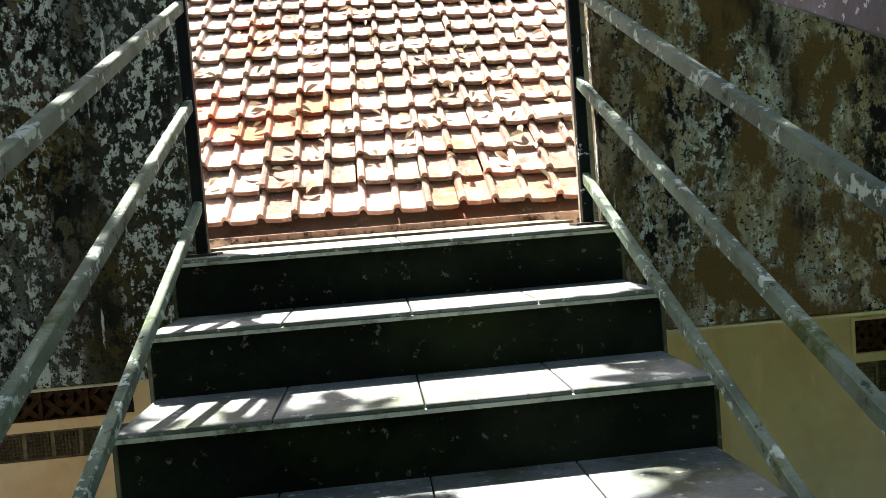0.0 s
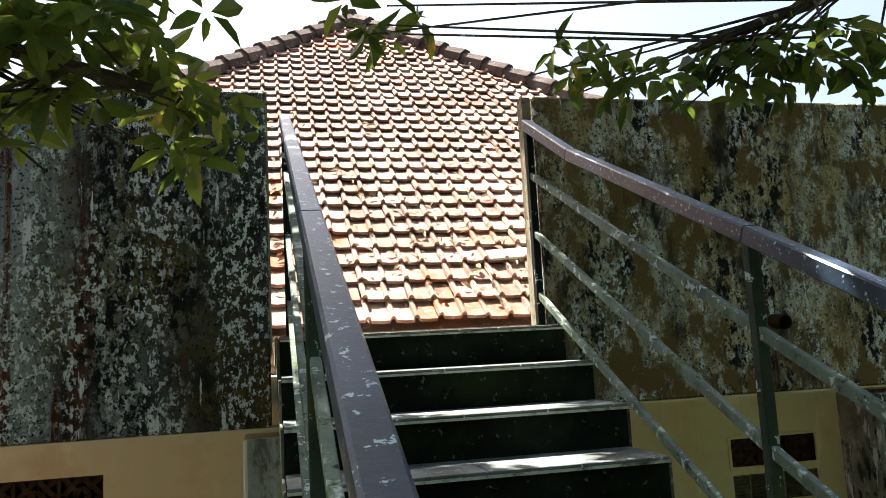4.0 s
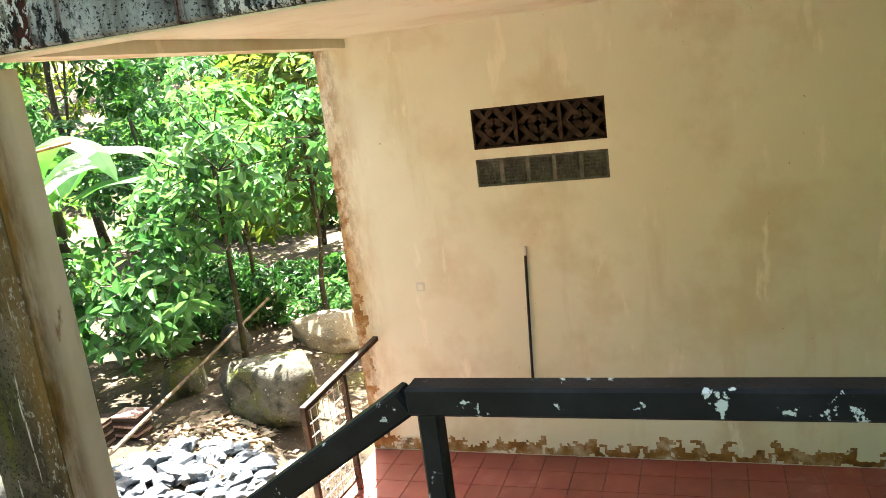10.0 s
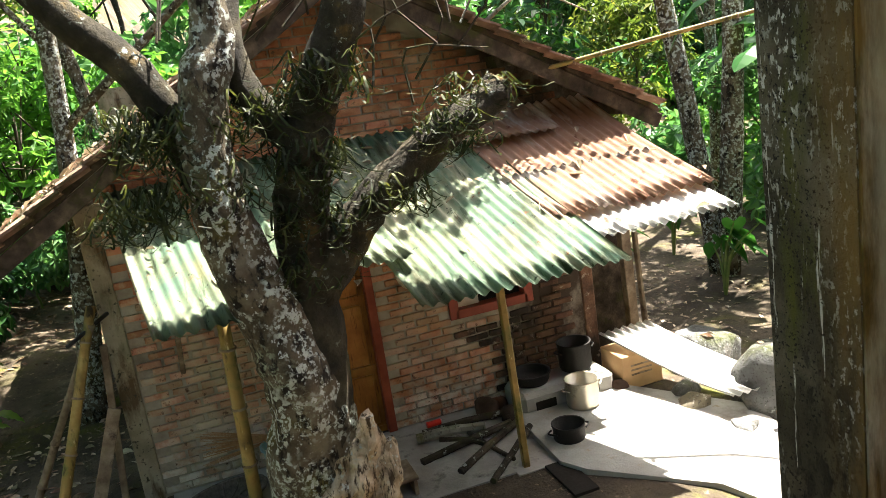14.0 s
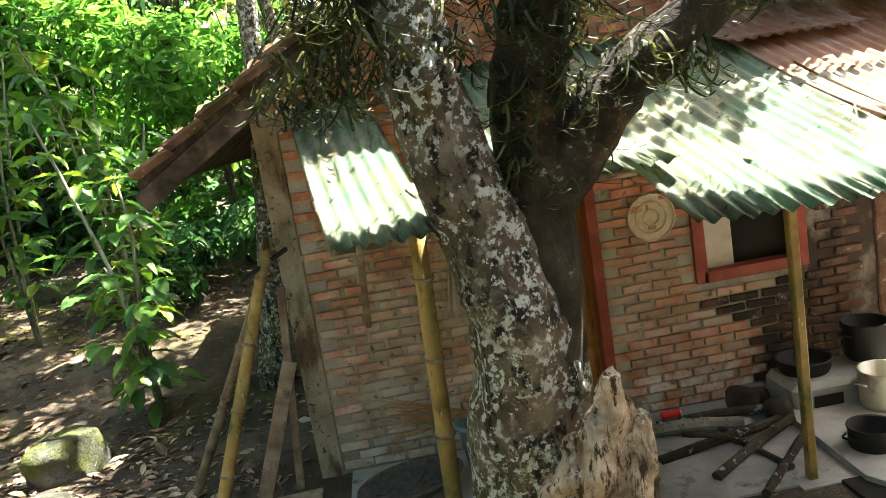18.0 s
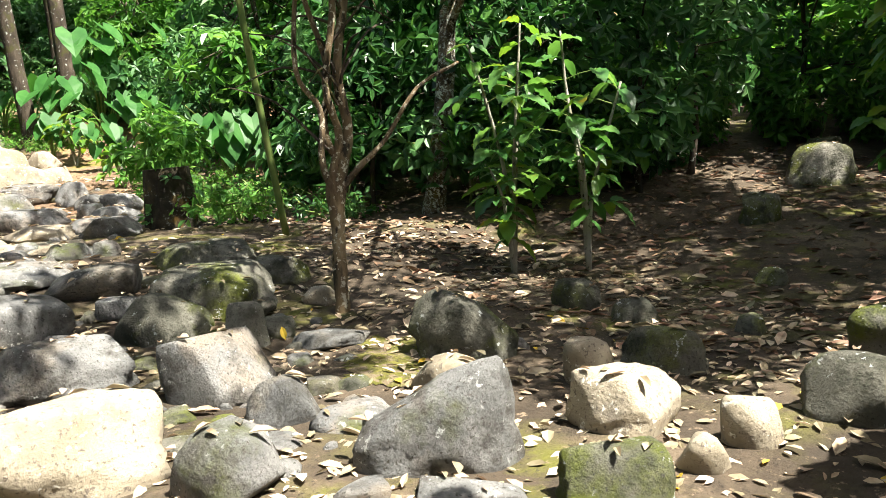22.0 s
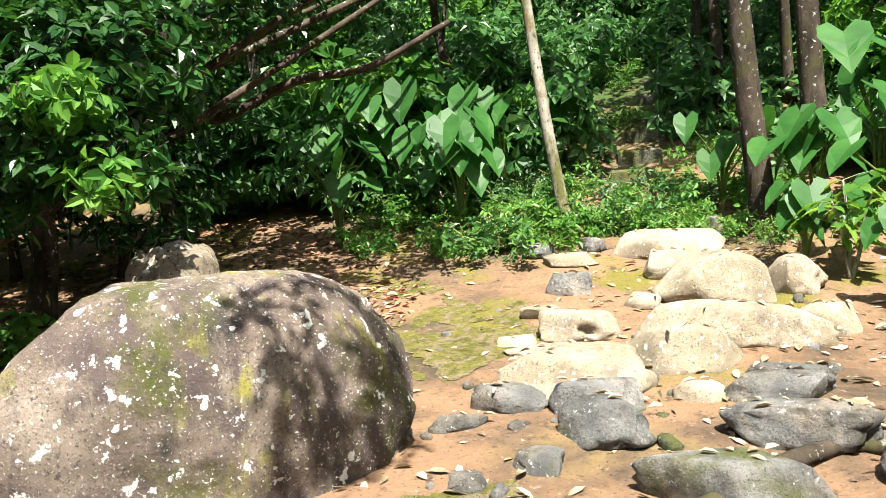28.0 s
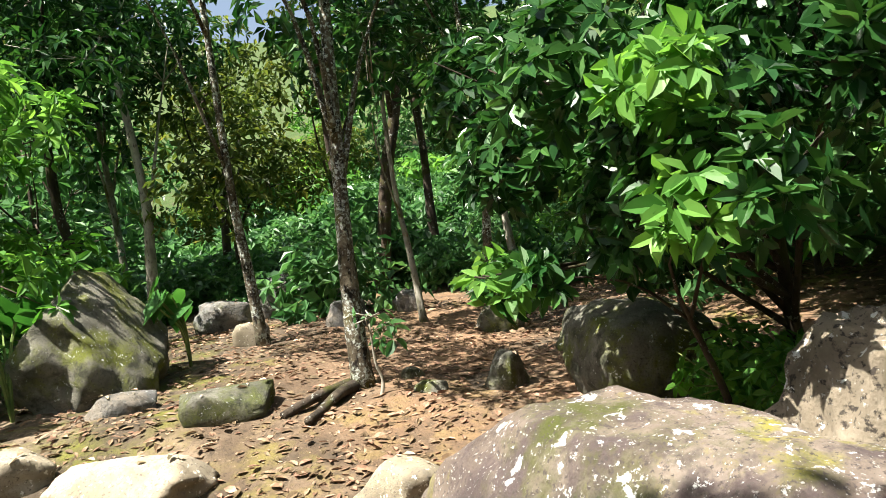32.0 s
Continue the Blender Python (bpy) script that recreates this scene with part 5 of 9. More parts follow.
bamboo_pole("bamboo_prop", "yellow bamboo prop leaning against the hut corner", (-7.85, -0.03, -0.02), (-8.3, 0.54, 1.62), 0.04)
bamboo_pole("bamboo_prop", "dark bamboo prop leaning against the hut corner", (-8.6, -0.3, -0.02), (-8.25, 0.52, 1.5), 0.032, WOOD)
single("prop_tie", bar((-8.1, 0.36, 1.42), (-8.42, 0.62, 1.52), 0.025, 0.025), BLACK, "dark cross stick tied over the props", "stick")
single("leaning_plank", bar((-8.2, 0.2, 0.0), (-8.3, 0.52, 0.85), 0.09, 0.022, (1, 0, 0)), WOOD, "grey weathered plank leaning on the hut", "plank")
single("leaning_plank", bar((-8.36, 0.42, 0.0), (-8.4, 0.54, 1.3), 0.05, 0.03, (1, 0, 0)), WOOD, "dark narrow plank leaning on the hut", "plank")
single("ground_board", bar((-8.15, 0.28, 0.02), (-8.15, 0.58, 0.03), 0.16, 0.03), WOOD, "short grey board lying on the earth", "board")
single("wall_brace", bar((-8.43, 1.02, 0.95), (-7.5, 1.12, 1.95), 0.035, 0.04), WOOD, "thin wooden brace under the awning", "brace")
single("wall_brace", bar((-8.4, 4.32, 1.4), (-7.9, 4.5, 2.15), 0.06, 0.03), WOOD, "wooden brace at the hut corner", "brace")
bamboo_pole("thin_branch", "long thin bare stick resting on the roof edge", (-8.0, 3.95, 2.72), (-6.9, 6.4, 3.05), 0.018, BAMBOO, 0.5, "stick")

# ---- the yard before the hut ----
bm = bmesh.new()
for q in ((-8.45, -7.25, 0.75, 3.1, -0.2, 0.012), (-8.45, -7.2, 3.1, 3.5, -0.2, 0.008)):
    box(bm, *q)
tagged(part("hut_apron", bm, ASH), "ash-grey trodden floor before the hut wall", "floor", kind="structure")
bm = bmesh.new()
ring = [(-8.2, 3.45), (-7.15, 3.4), (-6.95, 3.5), (-6.35, 4.15), (-5.6, 4.6), (-4.96, 4.6), (-4.96, 7.2), (-5.5, 7.25), (-5.7, 6.6), (-5.9, 6.1), (-6.2, 5.35), (-6.6, 5.0), (-7.1, 5.0), (-8.2, 4.3)]
b0 = [bm.verts.new((x, y, height(x, y) + 0.05)) for x, y in ring]
top = bm.faces.new(b0)
ex = bmesh.ops.extrude_face_region(bm, geom=[top])
for e in ex["geom"]:
    if isinstance(e, bmesh.types.BMVert):
        e.co.z -= 0.3
bmesh.ops.triangulate(bm, faces=bm.faces[:])
bmesh.ops.recalc_face_normals(bm, faces=bm.faces[:])
tagged(part("pavement", bm, CONCRETE), "pale rough concrete paving of the yard", "paving", kind="structure")
# Solid dark strip; the drain's shade is in its colour.
tagged(part("drain_gutter", boxed(-7.2, -6.75, 3.3, 3.48, -0.1, 0.02), DARK), "near-black strip for the shade in the open drain beside the paving", "gutter", kind="structure")


def pot(name, label, x, y, z, r, h, material, lip=1.06, handles=True):
    p = thing(name, label, "pot", (x, y, z), "cooking pots")
    bm = bmesh.new()
    spin(bm, [(r * 0.9, 0), (r, 0.03), (r, h), (r * lip, h + 0.01), (r * lip, h + 0.022), (r * 0.95, h + 0.018), (r * 0.94, 0.03), (0.001, 0.025)], 24, (x, y, z))
    part("body", bm, material, p, smooth=True)
    if handles:
        for s in (-1, 1):
            part("handle", piped(bend([(x - 0.05, y + s * r, z + h * 0.75), (x, y + s * (r + 0.045), z + h * 0.8), (x + 0.05, y + s * r, z + h * 0.75)], 4), 0.007, 6), material, p, smooth=True)
    return p


pot("cooking_pot", "dented aluminium cooking pot stained by smoke", -7.85, 3.98, 0.05, 0.135, 0.21, ALU)
pot("cooking_pot", "small soot-black pot on the paving", -7.42, 3.62, 0.03, 0.12, 0.12, CHAR)
pot("cooking_pot", "large soot-black pot on the clay hearth", -8.2, 4.12, 0.22, 0.14, 0.22, CHAR)
pot("wok", "soot-black wok on the clay hearth", -8.22, 3.7, 0.2, 0.16, 0.07, CHAR, 1.1, False)
hearth = thing("clay_hearth", "low soot-stained clay and stone cooking hearth", "hearth", (-8.15, 3.9, 0))
part("body", boxed(-8.38, -7.98, 3.5, 4.36, -0.05, 0.2, bevel=0.04), CONCRETE, hearth, "grey clay body")
# Flat black blocks paint the shade of the two fire mouths.
part("fire_mouth", boxed(-8.0, -7.97, 3.62, 3.8, 0.0, 0.12), DARK, hearth, "black patch for the shade in the fire mouth")
part("fire_mouth", boxed(-8.0, -7.97, 4.0, 4.2, 0.0, 0.12), DARK, hearth, "black patch for the shade in the fire mouth")
for i, (x, y, s) in enumerate(((-8.0, 3.4, 0.2), (-8.25, 3.3, 0.22), (-7.95, 4.4, 0.16), (-8.3, 3.42, 0.16))):
    stone(x, y, s, s * 0.8, s * 0.8, 30 * i, 300 + i, SOOT, "soot-black stone at the edge of the hearth", "stone", "hearth stones", 2)
rng = random.Random(11)
for i, (a, b, r) in enumerate((((-8.1, 2.62, 0.05), (-7.95, 3.15, 0.06), 0.04), ((-7.75, 2.55, 0.03), (-7.9, 3.35, 0.06), 0.03), ((-7.45, 2.75, 0.03), (-7.85, 3.4, 0.08), 0.028), ((-7.2, 2.9, 0.03), (-7.75, 3.45, 0.06), 0.025), ((-8.2, 2.7, 0.03), (-8.1, 3.4, 0.05), 0.03), ((-7.9, 2.75, 0.09), (-7.65, 3.1, 0.03), 0.02), ((-8.0, 3.0, 0.05), (-7.4, 3.15, 0.03), 0.018))):
    mid = [(a[k] + b[k]) / 2 + rng.uniform(-0.02, 0.02) for k in range(3)]
    single("firewood", piped(bend([a, mid, b], 4), r, 8, 0.08, i), BARK_PALE if i == 0 else BARK_DARK, "length of pale-barked firewood on the ground" if i == 0 else "charred stick of firewood on the ground", "firewood", "firewood")
stool = thing("low_stool", "low plain wooden stool on the ash floor", "stool", (-7.5, 2.35, 0.01))
part("seat", boxed(-7.66, -7.36, 2.1, 2.42, 0.12, 0.145, bevel=0.005), WOOD, stool)
part("leg", boxed(-7.66, -7.36, 2.12, 2.145, 0.0, 0.12), WOOD, stool)
part("leg", boxed(-7.66, -7.36, 2.38, 2.405, 0.0, 0.12), WOOD, stool)
can = thing("drink_can", "small crushed red and white can", "can", (-8.31, 2.83, 0.01))
part("body", piped([(-8.31, 2.77, 0.035), (-8.31, 2.89, 0.035)], 0.027, 12), RED_PLASTIC, can)
part("lid", piped([(-8.31, 2.89, 0.035), (-8.31, 2.9, 0.035)], 0.022, 12), WHITE_PLASTIC, can)
tray = thing("woven_tray", "round flat woven bamboo tray hung on the wall", "tray", (HX, 2.9, 1.31))
part("mat", piped([(HX + 0.004, 2.9, 1.31), (HX + 0.016, 2.9, 1.31)], 0.15, 30), WOVEN, tray)
for r in (0.15, 0.1, 0.05):
    part("rim", piped([(HX + 0.02, 2.9 + r * math.cos(k * 0.2618), 1.31 + r * math.sin(k * 0.2618)) for k in range(25)], 0.007, 6), WOVEN, tray)
tow = thing("hanging_cloth", "pale cloth hung on a nail by the door", "cloth", (HX + 0.02, 1.6, 1.25))
for k, (dy, w) in enumerate(((-0.03, 0.06), (0.035, 0.075))):
    bm = bmesh.new()
    rows = []
    for j in range(9):
        f = j / 8
        rows.append([bm.verts.new((HX + 0.03 + 0.012 * math.sin(i * 1.7 + k), 1.6 + dy * (0.3 + f) + (i / 6 - 0.5) * w * (0.5 + 0.9 * f), 1.26 - 0.36 * f)) for i in range(7)])
    for a, b in zip(rows, rows[1:]):
        for i in range(6):
            bm.faces.new((a[i], b[i], b[i + 1], a[i + 1]))
    bmesh.ops.solidify(bm, geom=bm.faces[:], thickness=0.006)
    part("fold", bm, CLOTH, tow, smooth=True)
broom = thing("straw_broom", "reddish straw broom lying against the wall", "broom", (-8.3, 1.4, 0.3))
bm = bmesh.new()
rng = random.Random(3)
for i in range(70):
    e = Vector((-8.3 + rng.uniform(-0.06, 0.06), 1.05 + rng.uniform(-0.05, 0.1), 0.36 + rng.uniform(-0.14, 0.14)))
    tube(bm, [(-8.3, 1.62, 0.3), e], [0.004, 0.002], 3)
part("bristles", bm, STRAW, broom)
part("handle", piped([(-8.3, 1.58, 0.3), (-8.32, 1.72, 0.27)], 0.02, 8), WOOD, broom)
buck = thing("plastic_bucket", "blue-green plastic bucket by the wall", "bucket", (-8.2, 1.6, 0.01))
part("body", turned([(0.11, 0), (0.15, 0.26), (0.165, 0.265), (0.165, 0.285), (0.14, 0.28), (0.1, 0.02)], 22, (-8.2, 1.6, 0.01)), BUCKET, buck, smooth=True)
part("bail", piped(bend([(-8.2, 1.44, 0.28), (-8.13, 1.6, 0.24), (-8.2, 1.76, 0.28)], 5), 0.005, 6), WHITE_PLASTIC, buck)
bm = turned([(0.05, 0.0), (0.2, 0.03), (0.27, 0.11), (0.29, 0.15), (0.27, 0.15), (0.19, 0.05), (0.02, 0.02)], 26)
for v in bm.verts:
    v.co = Vector((-7.95 + v.co.x * 0.8, 1.12 + v.co.y * 1.1, 0.03 + v.co.z * 0.6 + v.co.y * 0.12))
basket = thing("woven_basket", "dark worn woven basket lying on the ground", "basket", (-7.95, 1.12, 0.03))
part("shell", bm, DARK_WOVEN, basket, smooth=True)
part("rim", piped([(-7.95 + 0.8 * 0.285 * math.cos(k * 0.2417), 1.12 + 1.1 * 0.285 * math.sin(k * 0.2417), 0.12 + 0.12 * 0.285 * math.sin(k * 0.2417)) for k in range(27)], 0.010, 6), DARK_WOVEN, basket, "bound rim")
for k in range(14):
    a = k * 0.4488
    part("rib", piped([(-7.95 + 0.8 * r_ * math.cos(a), 1.12 + 1.1 * r_ * math.sin(a), 0.036 + 0.6 * z_ + 0.132 * r_ * math.sin(a)) for r_, z_ in ((0.05, 0.012), (0.2, 0.058), (0.268, 0.135))], 0.006, 5), DARK_WOVEN, basket)
bs = thing("wash_basin", "cream enamel wash basin on the paving", "basin", (-6.15, 5.35, 0))
bz = height(-6.15, 5.35) + 0.05
part("bowl", turned([(0.14, 0), (0.2, 0.12), (0.235, 0.13), (0.235, 0.14), (0.19, 0.13), (0.13, 0.015), (0.001, 0.012)], 28, (-6.15, 5.35, bz)), BASIN, bs, smooth=True)
# sheet over a crate by the hearth
corrugated("loose_sheet", "pale corrugated sheet laid over a crate and stones", 4.42, 4.92, (-8.3, 0.42), (-7.0, 0.2), ZINC_PALE, 0.35, jag=0.01)
crate = thing("cardboard_crate", "brown cardboard box under the sheet", "box", (-8.1, 4.6, 0))
part("body", boxed(-8.3, -7.95, 4.42, 4.8, 0.0, 0.3, bevel=0.006), CARDBOARD, crate)
for i in range(3):
    part("printed_bar", boxed(-7.949, -7.947, 4.5, 4.7, 0.12 + 0.04 * i, 0.135 + 0.04 * i), WOOD, crate, "faded print")
for i, (x, y, w, d, h, m_) in enumerate(((-7.1, 5.25, 0.75, 0.6, 0.5, ROCK), (-8.0, 5.35, 0.6, 0.5, 0.32, ROCK), (-7.35, 4.7, 0.3, 0.25, 0.14, PALE_SUN_ROCK), (-7.6, 4.75, 0.25, 0.2, 0.14, ROCK), (-6.85, 4.75, 0.22, 0.2, 0.1, ROCK))):
    stone(x, y, w, d, h, 40 * i, 40 + i, m_, "grey rock at the yard's edge", "rock", "yard rocks", 3)
# split blue stones, brick stack, long pole
rng = random.Random(21)
for i in range(110):
    a, r = rng.uniform(0, 6.283), math.sqrt(rng.random())
    x, y = -6.35 + 0.62 * r * math.cos(a) + 0.25 * r * math.sin(a), 6.2 + 0.75 * r * math.sin(a)
    s = rng.uniform(0.15, 0.36)
    o = stone(x, y, s, s * rng.uniform(0.5, 0.9), s * rng.uniform(0.2, 0.36), rng.uniform(0, 180), 100 + i % 12, BLUE_ROCK, "split blue-grey building stone in a heap", "stone", "heap of split stones", 1, rng.uniform(0, 0.04) + 0.02, lump=0.5, flat=0.0)
    o.data.polygons.foreach_set("use_smooth", [False] * len(o.data.polygons))
    o.rotation_euler.x, o.rotation_euler.y = rng.uniform(-0.3, 0.3), rng.uniform(-0.3, 0.3)
stack = thing("tile_stack", "stack of old dark roof tiles", "tile stack", (-7.5, 6.75, height(-7.5, 6.75)))
for i in range(16):
    z = height(-7.5, 6.75) + 0.02 + (i % 8) * 0.032
    x0, y0 = (-7.7, 6.6) if i < 8 else (-7.42, 6.75)
    part("tile", bar((x0, y0, z), (x0 + 0.3, y0 + rng.uniform(-0.03, 0.03), z), 0.24, 0.022), ROOF_TILE if i % 3 == 0 else SOOT, stack)
bamboo_pole("bamboo_pole", "long grey bamboo pole lying across the stones", (-6.75, 4.95, 0.12), (-7.5, 10.6, 0.55), 0.021, WOOD, 0.45)
bamboo_pole("bamboo_pole", "short split bamboo lying on the paving", (-6.6, 5.25, 0.06), (-5.9, 5.05, 0.05), 0.02, BAMBOO, 0.3)
for i, (x, y, w, d, h, m_) in enumerate(((-6.3, 7.85, 1.35, 0.8, 0.6, ROCK_MOSS), (-6.45, 9.85, 1.2, 0.8, 0.42, PALE_SUN_ROCK), (-7.4, 7.8, 0.6, 0.5, 0.4, ROCK_MOSS), (-6.8, 12.2, 1.6, 1.2, 1.1, SOOT), (-5.6, 12.4, 1.2, 1.1, 1.0, ROCK_MOSS), (-7.6, 9.2, 0.5, 0.4, 0.35, ROCK))):
    stone(x, y, w, d, h, 25 * i, 60 + i, m_, "large mossy rock beside the yard", "rock", "yard rocks", 4)

# ---- stones of the path ----
PATH_LABELS = ("worn grey stone set in the earth of the path", "smooth grey stone strewn with dry leaves", "rounded stone with pale lichen spots")
stone_seed = [500]


def path_stone(x, y, w, d, h, turn, material=None, label="", sub=3, lift=0.0, tilt=0.0):
    """A stone of the path; tilt makes it a wedge that rises along its length."""
    stone_seed[0] += 1
    ob = stone(x, y, w, d, h, turn, stone_seed[0], material, label or PATH_LABELS[stone_seed[0] % 3], sub=sub, lift=lift)
    if tilt:
        for v in ob.data.vertices:
            v.co.z *= 1 + tilt * max(-1, min(1, v.co.x / (0.5 * w)))
    return ob


path_stone(-3.84, -6.24, 1.53, 0.99, 0.35, 15, ROCK_MOSS, "broad low stone, green with moss and spotted with lichen", 4)
path_stone(-4.76, -5.56, 0.52, 0.41, 0.33, 5, ROCK, "", 4)
path_stone(-5.38, -5.32, 0.89, 0.67, 0.31, -5, ROCK, "broad flat-topped grey stone strewn with dry leaves", 4, tilt=0.12)
path_stone(-5.29, -6.28, 0.68, 0.47, 0.13, -3, ROCK, "", 4)
path_stone(-5.63, -6.55, 0.84, 0.63, 0.14, -7, ROCK, "", 4)
path_stone(-6.12, -6.03, 0.71, 0.57, 0.22, -14, ROCK, "", 4)
path_stone(-6.18, -5.46, 0.38, 0.27, 0.15, -16, ROCK, "", 3)
path_stone(-6.28, -4.85, 0.69, 0.48, 0.32, -21, ROCK_MOSS, "dark mossy stone with pale lichen patches", 4)
path_stone(-6.83, -5.28, 0.92, 0.64, 0.34, -26, ROCK_MOSS, "dark mossy stone with pale lichen patches", 4)
path_stone(-7.07, -6.32, 0.95, 0.57, 0.22, -23, ROCK_MOSS, "dark mossy stone with pale lichen patches", 4)
path_stone(-7.58, -5.69, 0.52, 0.37, 0.22, -32, ROCK_MOSS, "", 4)
path_stone(-6.70, -4.36, 0.29, 0.26, 0.28, -32, ROCK_MOSS, "", 3)
path_stone(-4.60, -5.17, 0.35, 0.28, 0.12, 8, ROCK, "", 3)
path_stone(-4.20, -4.90, 0.75, 0.29, 0.10, 16, ROCK_MOSS, "", 4)
path_stone(-5.67, -5.07, 0.19, 0.06, 0.09, -10, ROCK, "", 3)
path_stone(-2.88, -8.05, 0.82, 0.57, 0.28, 19, ROCK, "", 4)
path_stone(-5.19, -7.37, 0.71, 0.50, 0.26, -1, PALE_SUN_ROCK, "", 4)
path_stone(-5.49, -8.28, 0.64, 0.51, 0.18, -4, PALE_SUN_ROCK, "", 4)
path_stone(-6.18, -7.20, 0.42, 0.33, 0.16, -11, ROCK, "", 3)
path_stone(-6.50, -7.17, 0.25, 0.20, 0.16, -15, ROCK, "", 3)
path_stone(-4.44, -8.73, 0.45, 0.36, 0.15, 5, ROCK, "", 3)
path_stone(-7.61, -5.07, 0.30, 0.24, 0.13, -37, PALE_SUN_ROCK, "", 3)
path_stone(-3.77, -7.34, 0.36, 0.29, 0.12, 13, ROCK, "", 3)
path_stone(-5.28, -2.84, 0.76, 0.45, 0.38, -8, PALE_SUN_ROCK, "broad stone coloured pale for the sun on it", 4)
path_stone(-5.79, -2.35, 0.44, 0.35, 0.29, -19, ROCK, "", 3)
path_stone(-6.20, -3.56, 0.59, 0.48, 0.35, -19, ROCK, "", 4)
path_stone(-5.55, -4.22, 0.91, 0.46, 0.29, -9, ROCK, "", 4)
path_stone(-6.34, -2.99, 0.39, 0.31, 0.22, -23, ROCK, "", 3)
path_stone(-6.54, -2.07, 0.79, 0.39, 0.34, -34, ROCK, "long slanting grey slab spotted with lichen", 4, tilt=-0.6)
path_stone(-7.16, -2.71, 0.44, 0.31, 0.22, -36, PALE_SUN_ROCK, "", 3)
path_stone(-7.70, -3.25, 0.70, 0.42, 0.36, -37, ROCK_MOSS, "dark mossy stone with pale lichen patches", 4, tilt=0.4)
path_stone(-7.45, -1.78, 0.50, 0.35, 0.28, -49, PALE_SUN_ROCK, "broad stone coloured pale for the sun on it", 4)
path_stone(-6.86, -1.27, 0.46, 0.32, 0.24, -49, ROCK_MOSS, "", 4)
path_stone(-7.71, -1.28, 0.26, 0.21, 0.22, -58, PALE_SUN_ROCK, "broad stone coloured pale for the sun on it", 3)
path_stone(-7.33, -1.26, 0.20, 0.14, 0.16, -54, PALE_SUN_ROCK, "", 3)
path_stone(-9.01, -3.59, 0.37, 0.26, 0.24, -45, ROCK_MOSS, "", 3)
path_stone(-9.04, -3.05, 0.33, 0.27, 0.19, -50, ROCK_MOSS, "", 3)
path_stone(-8.36, -2.27, 0.47, 0.28, 0.23, -52, ROCK_MOSS, "", 4)
path_stone(-9.28, -2.30, 0.22, 0.18, 0.15, -58, ROCK_MOSS, "", 3)
path_stone(-7.81, -2.30, 0.30, 0.21, 0.27, -46, PALE_SUN_ROCK, "", 3)
path_stone(-6.16, -1.93, 0.24, 0.19, 0.09, -29, ROCK, "", 3)
path_stone(-6.42, -1.65, 0.47, 0.24, 0.09, -36, ROCK, "", 4)
path_stone(-8.29, -1.15, 0.44, 0.35, 0.31, -64, ROCK_MOSS, "", 3)
path_stone(-10.59, -2.96, 0.27, 0.22, 0.16, -59, ROCK_MOSS, "", 3)
path_stone(-4.21, -7.85, 0.36, 0.29, 0.16, 17, ROCK, "", 3)
path_stone(-4.48, -7.73, 0.42, 0.30, 0.15, 13, PALE_SUN_ROCK, "", 3)
path_stone(-6.17, -8.92, 0.74, 0.52, 0.16, -12, PALE_SUN_ROCK, "", 4)
path_stone(-5.91, -7.80, 0.25, 0.20, 0.14, -11, ROCK, "", 3)
path_stone(-6.78, -9.15, 0.63, 0.44, 0.18, -18, ROCK, "", 4)
path_stone(-6.87, -8.57, 0.61, 0.43, 0.23, -22, ROCK, "", 4)
path_stone(-6.34, -7.46, 0.66, 0.22, 0.09, -20, ROCK_MOSS, "", 4)
path_stone(-3.06, -7.92, 0.27, 0.21, 0.19, 33, ROCK, "", 3)
path_stone(-7.08, -11.63, 0.46, 0.37, 0.33, -14, ROCK, "", 4)
path_stone(-7.21, -11.10, 0.39, 0.32, 0.22, -17, ROCK, "", 3)
path_stone(-7.55, -10.75, 0.55, 0.38, 0.26, -20, ROCK, "", 4)
path_stone(-7.00, -10.28, 0.35, 0.28, 0.22, -17, ROCK, "", 3)
path_stone(-7.23, -9.86, 0.63, 0.38, 0.22, -20, ROCK, "", 4)
path_stone(-0.89, -11.85, 0.66, 0.53, 0.46, 31, PALE_SUN_ROCK, "", 4)
path_stone(-1.69, -10.51, 0.50, 0.40, 0.18, 31, PALE_SUN_ROCK, "", 4)
path_stone(-5.39, -12.24, 0.64, 0.51, 0.26, -1, ROCK, "", 4)
path_stone(-4.79, -10.73, 0.41, 0.19, 0.09, 4, ROCK, "", 3)
path_stone(-4.64, -11.49, 0.23, 0.18, 0.11, 5, ROCK, "", 3)
path_stone(-5.01, -11.75, 0.31, 0.25, 0.12, 2, ROCK, "", 3)
path_stone(-6.26, -8.36, 0.14, 0.06, 0.09, -15, ROCK, "", 3)
path_stone(-5.18, -13.16, 1.20, 0.84, 0.30, 7, PALE_SUN_ROCK, "broad stone coloured pale for the sun on it", 4)
path_stone(-6.07, -13.58, 0.95, 0.62, 0.33, -4, PALE_SUN_ROCK, "broad stone coloured pale for the sun on it", 4)
path_stone(-6.52, -14.12, 1.65, 0.58, 0.35, -8, PALE_SUN_ROCK, "broad stone coloured pale for the sun on it", 4)
path_stone(-5.26, -14.39, 0.71, 0.57, 0.25, 5, PALE_SUN_ROCK, "broad stone coloured pale for the sun on it", 4)
path_stone(-4.87, -14.96, 0.41, 0.33, 0.11, 8, PALE_SUN_ROCK, "", 3)
path_stone(-4.70, -14.15, 0.38, 0.30, 0.10, 10, PALE_SUN_ROCK, "", 3)
path_stone(-5.36, -12.66, 0.63, 0.44, 0.23, 5, ROCK, "", 4)
path_stone(-4.74, -12.79, 0.65, 0.39, 0.16, 13, ROCK, "", 4)
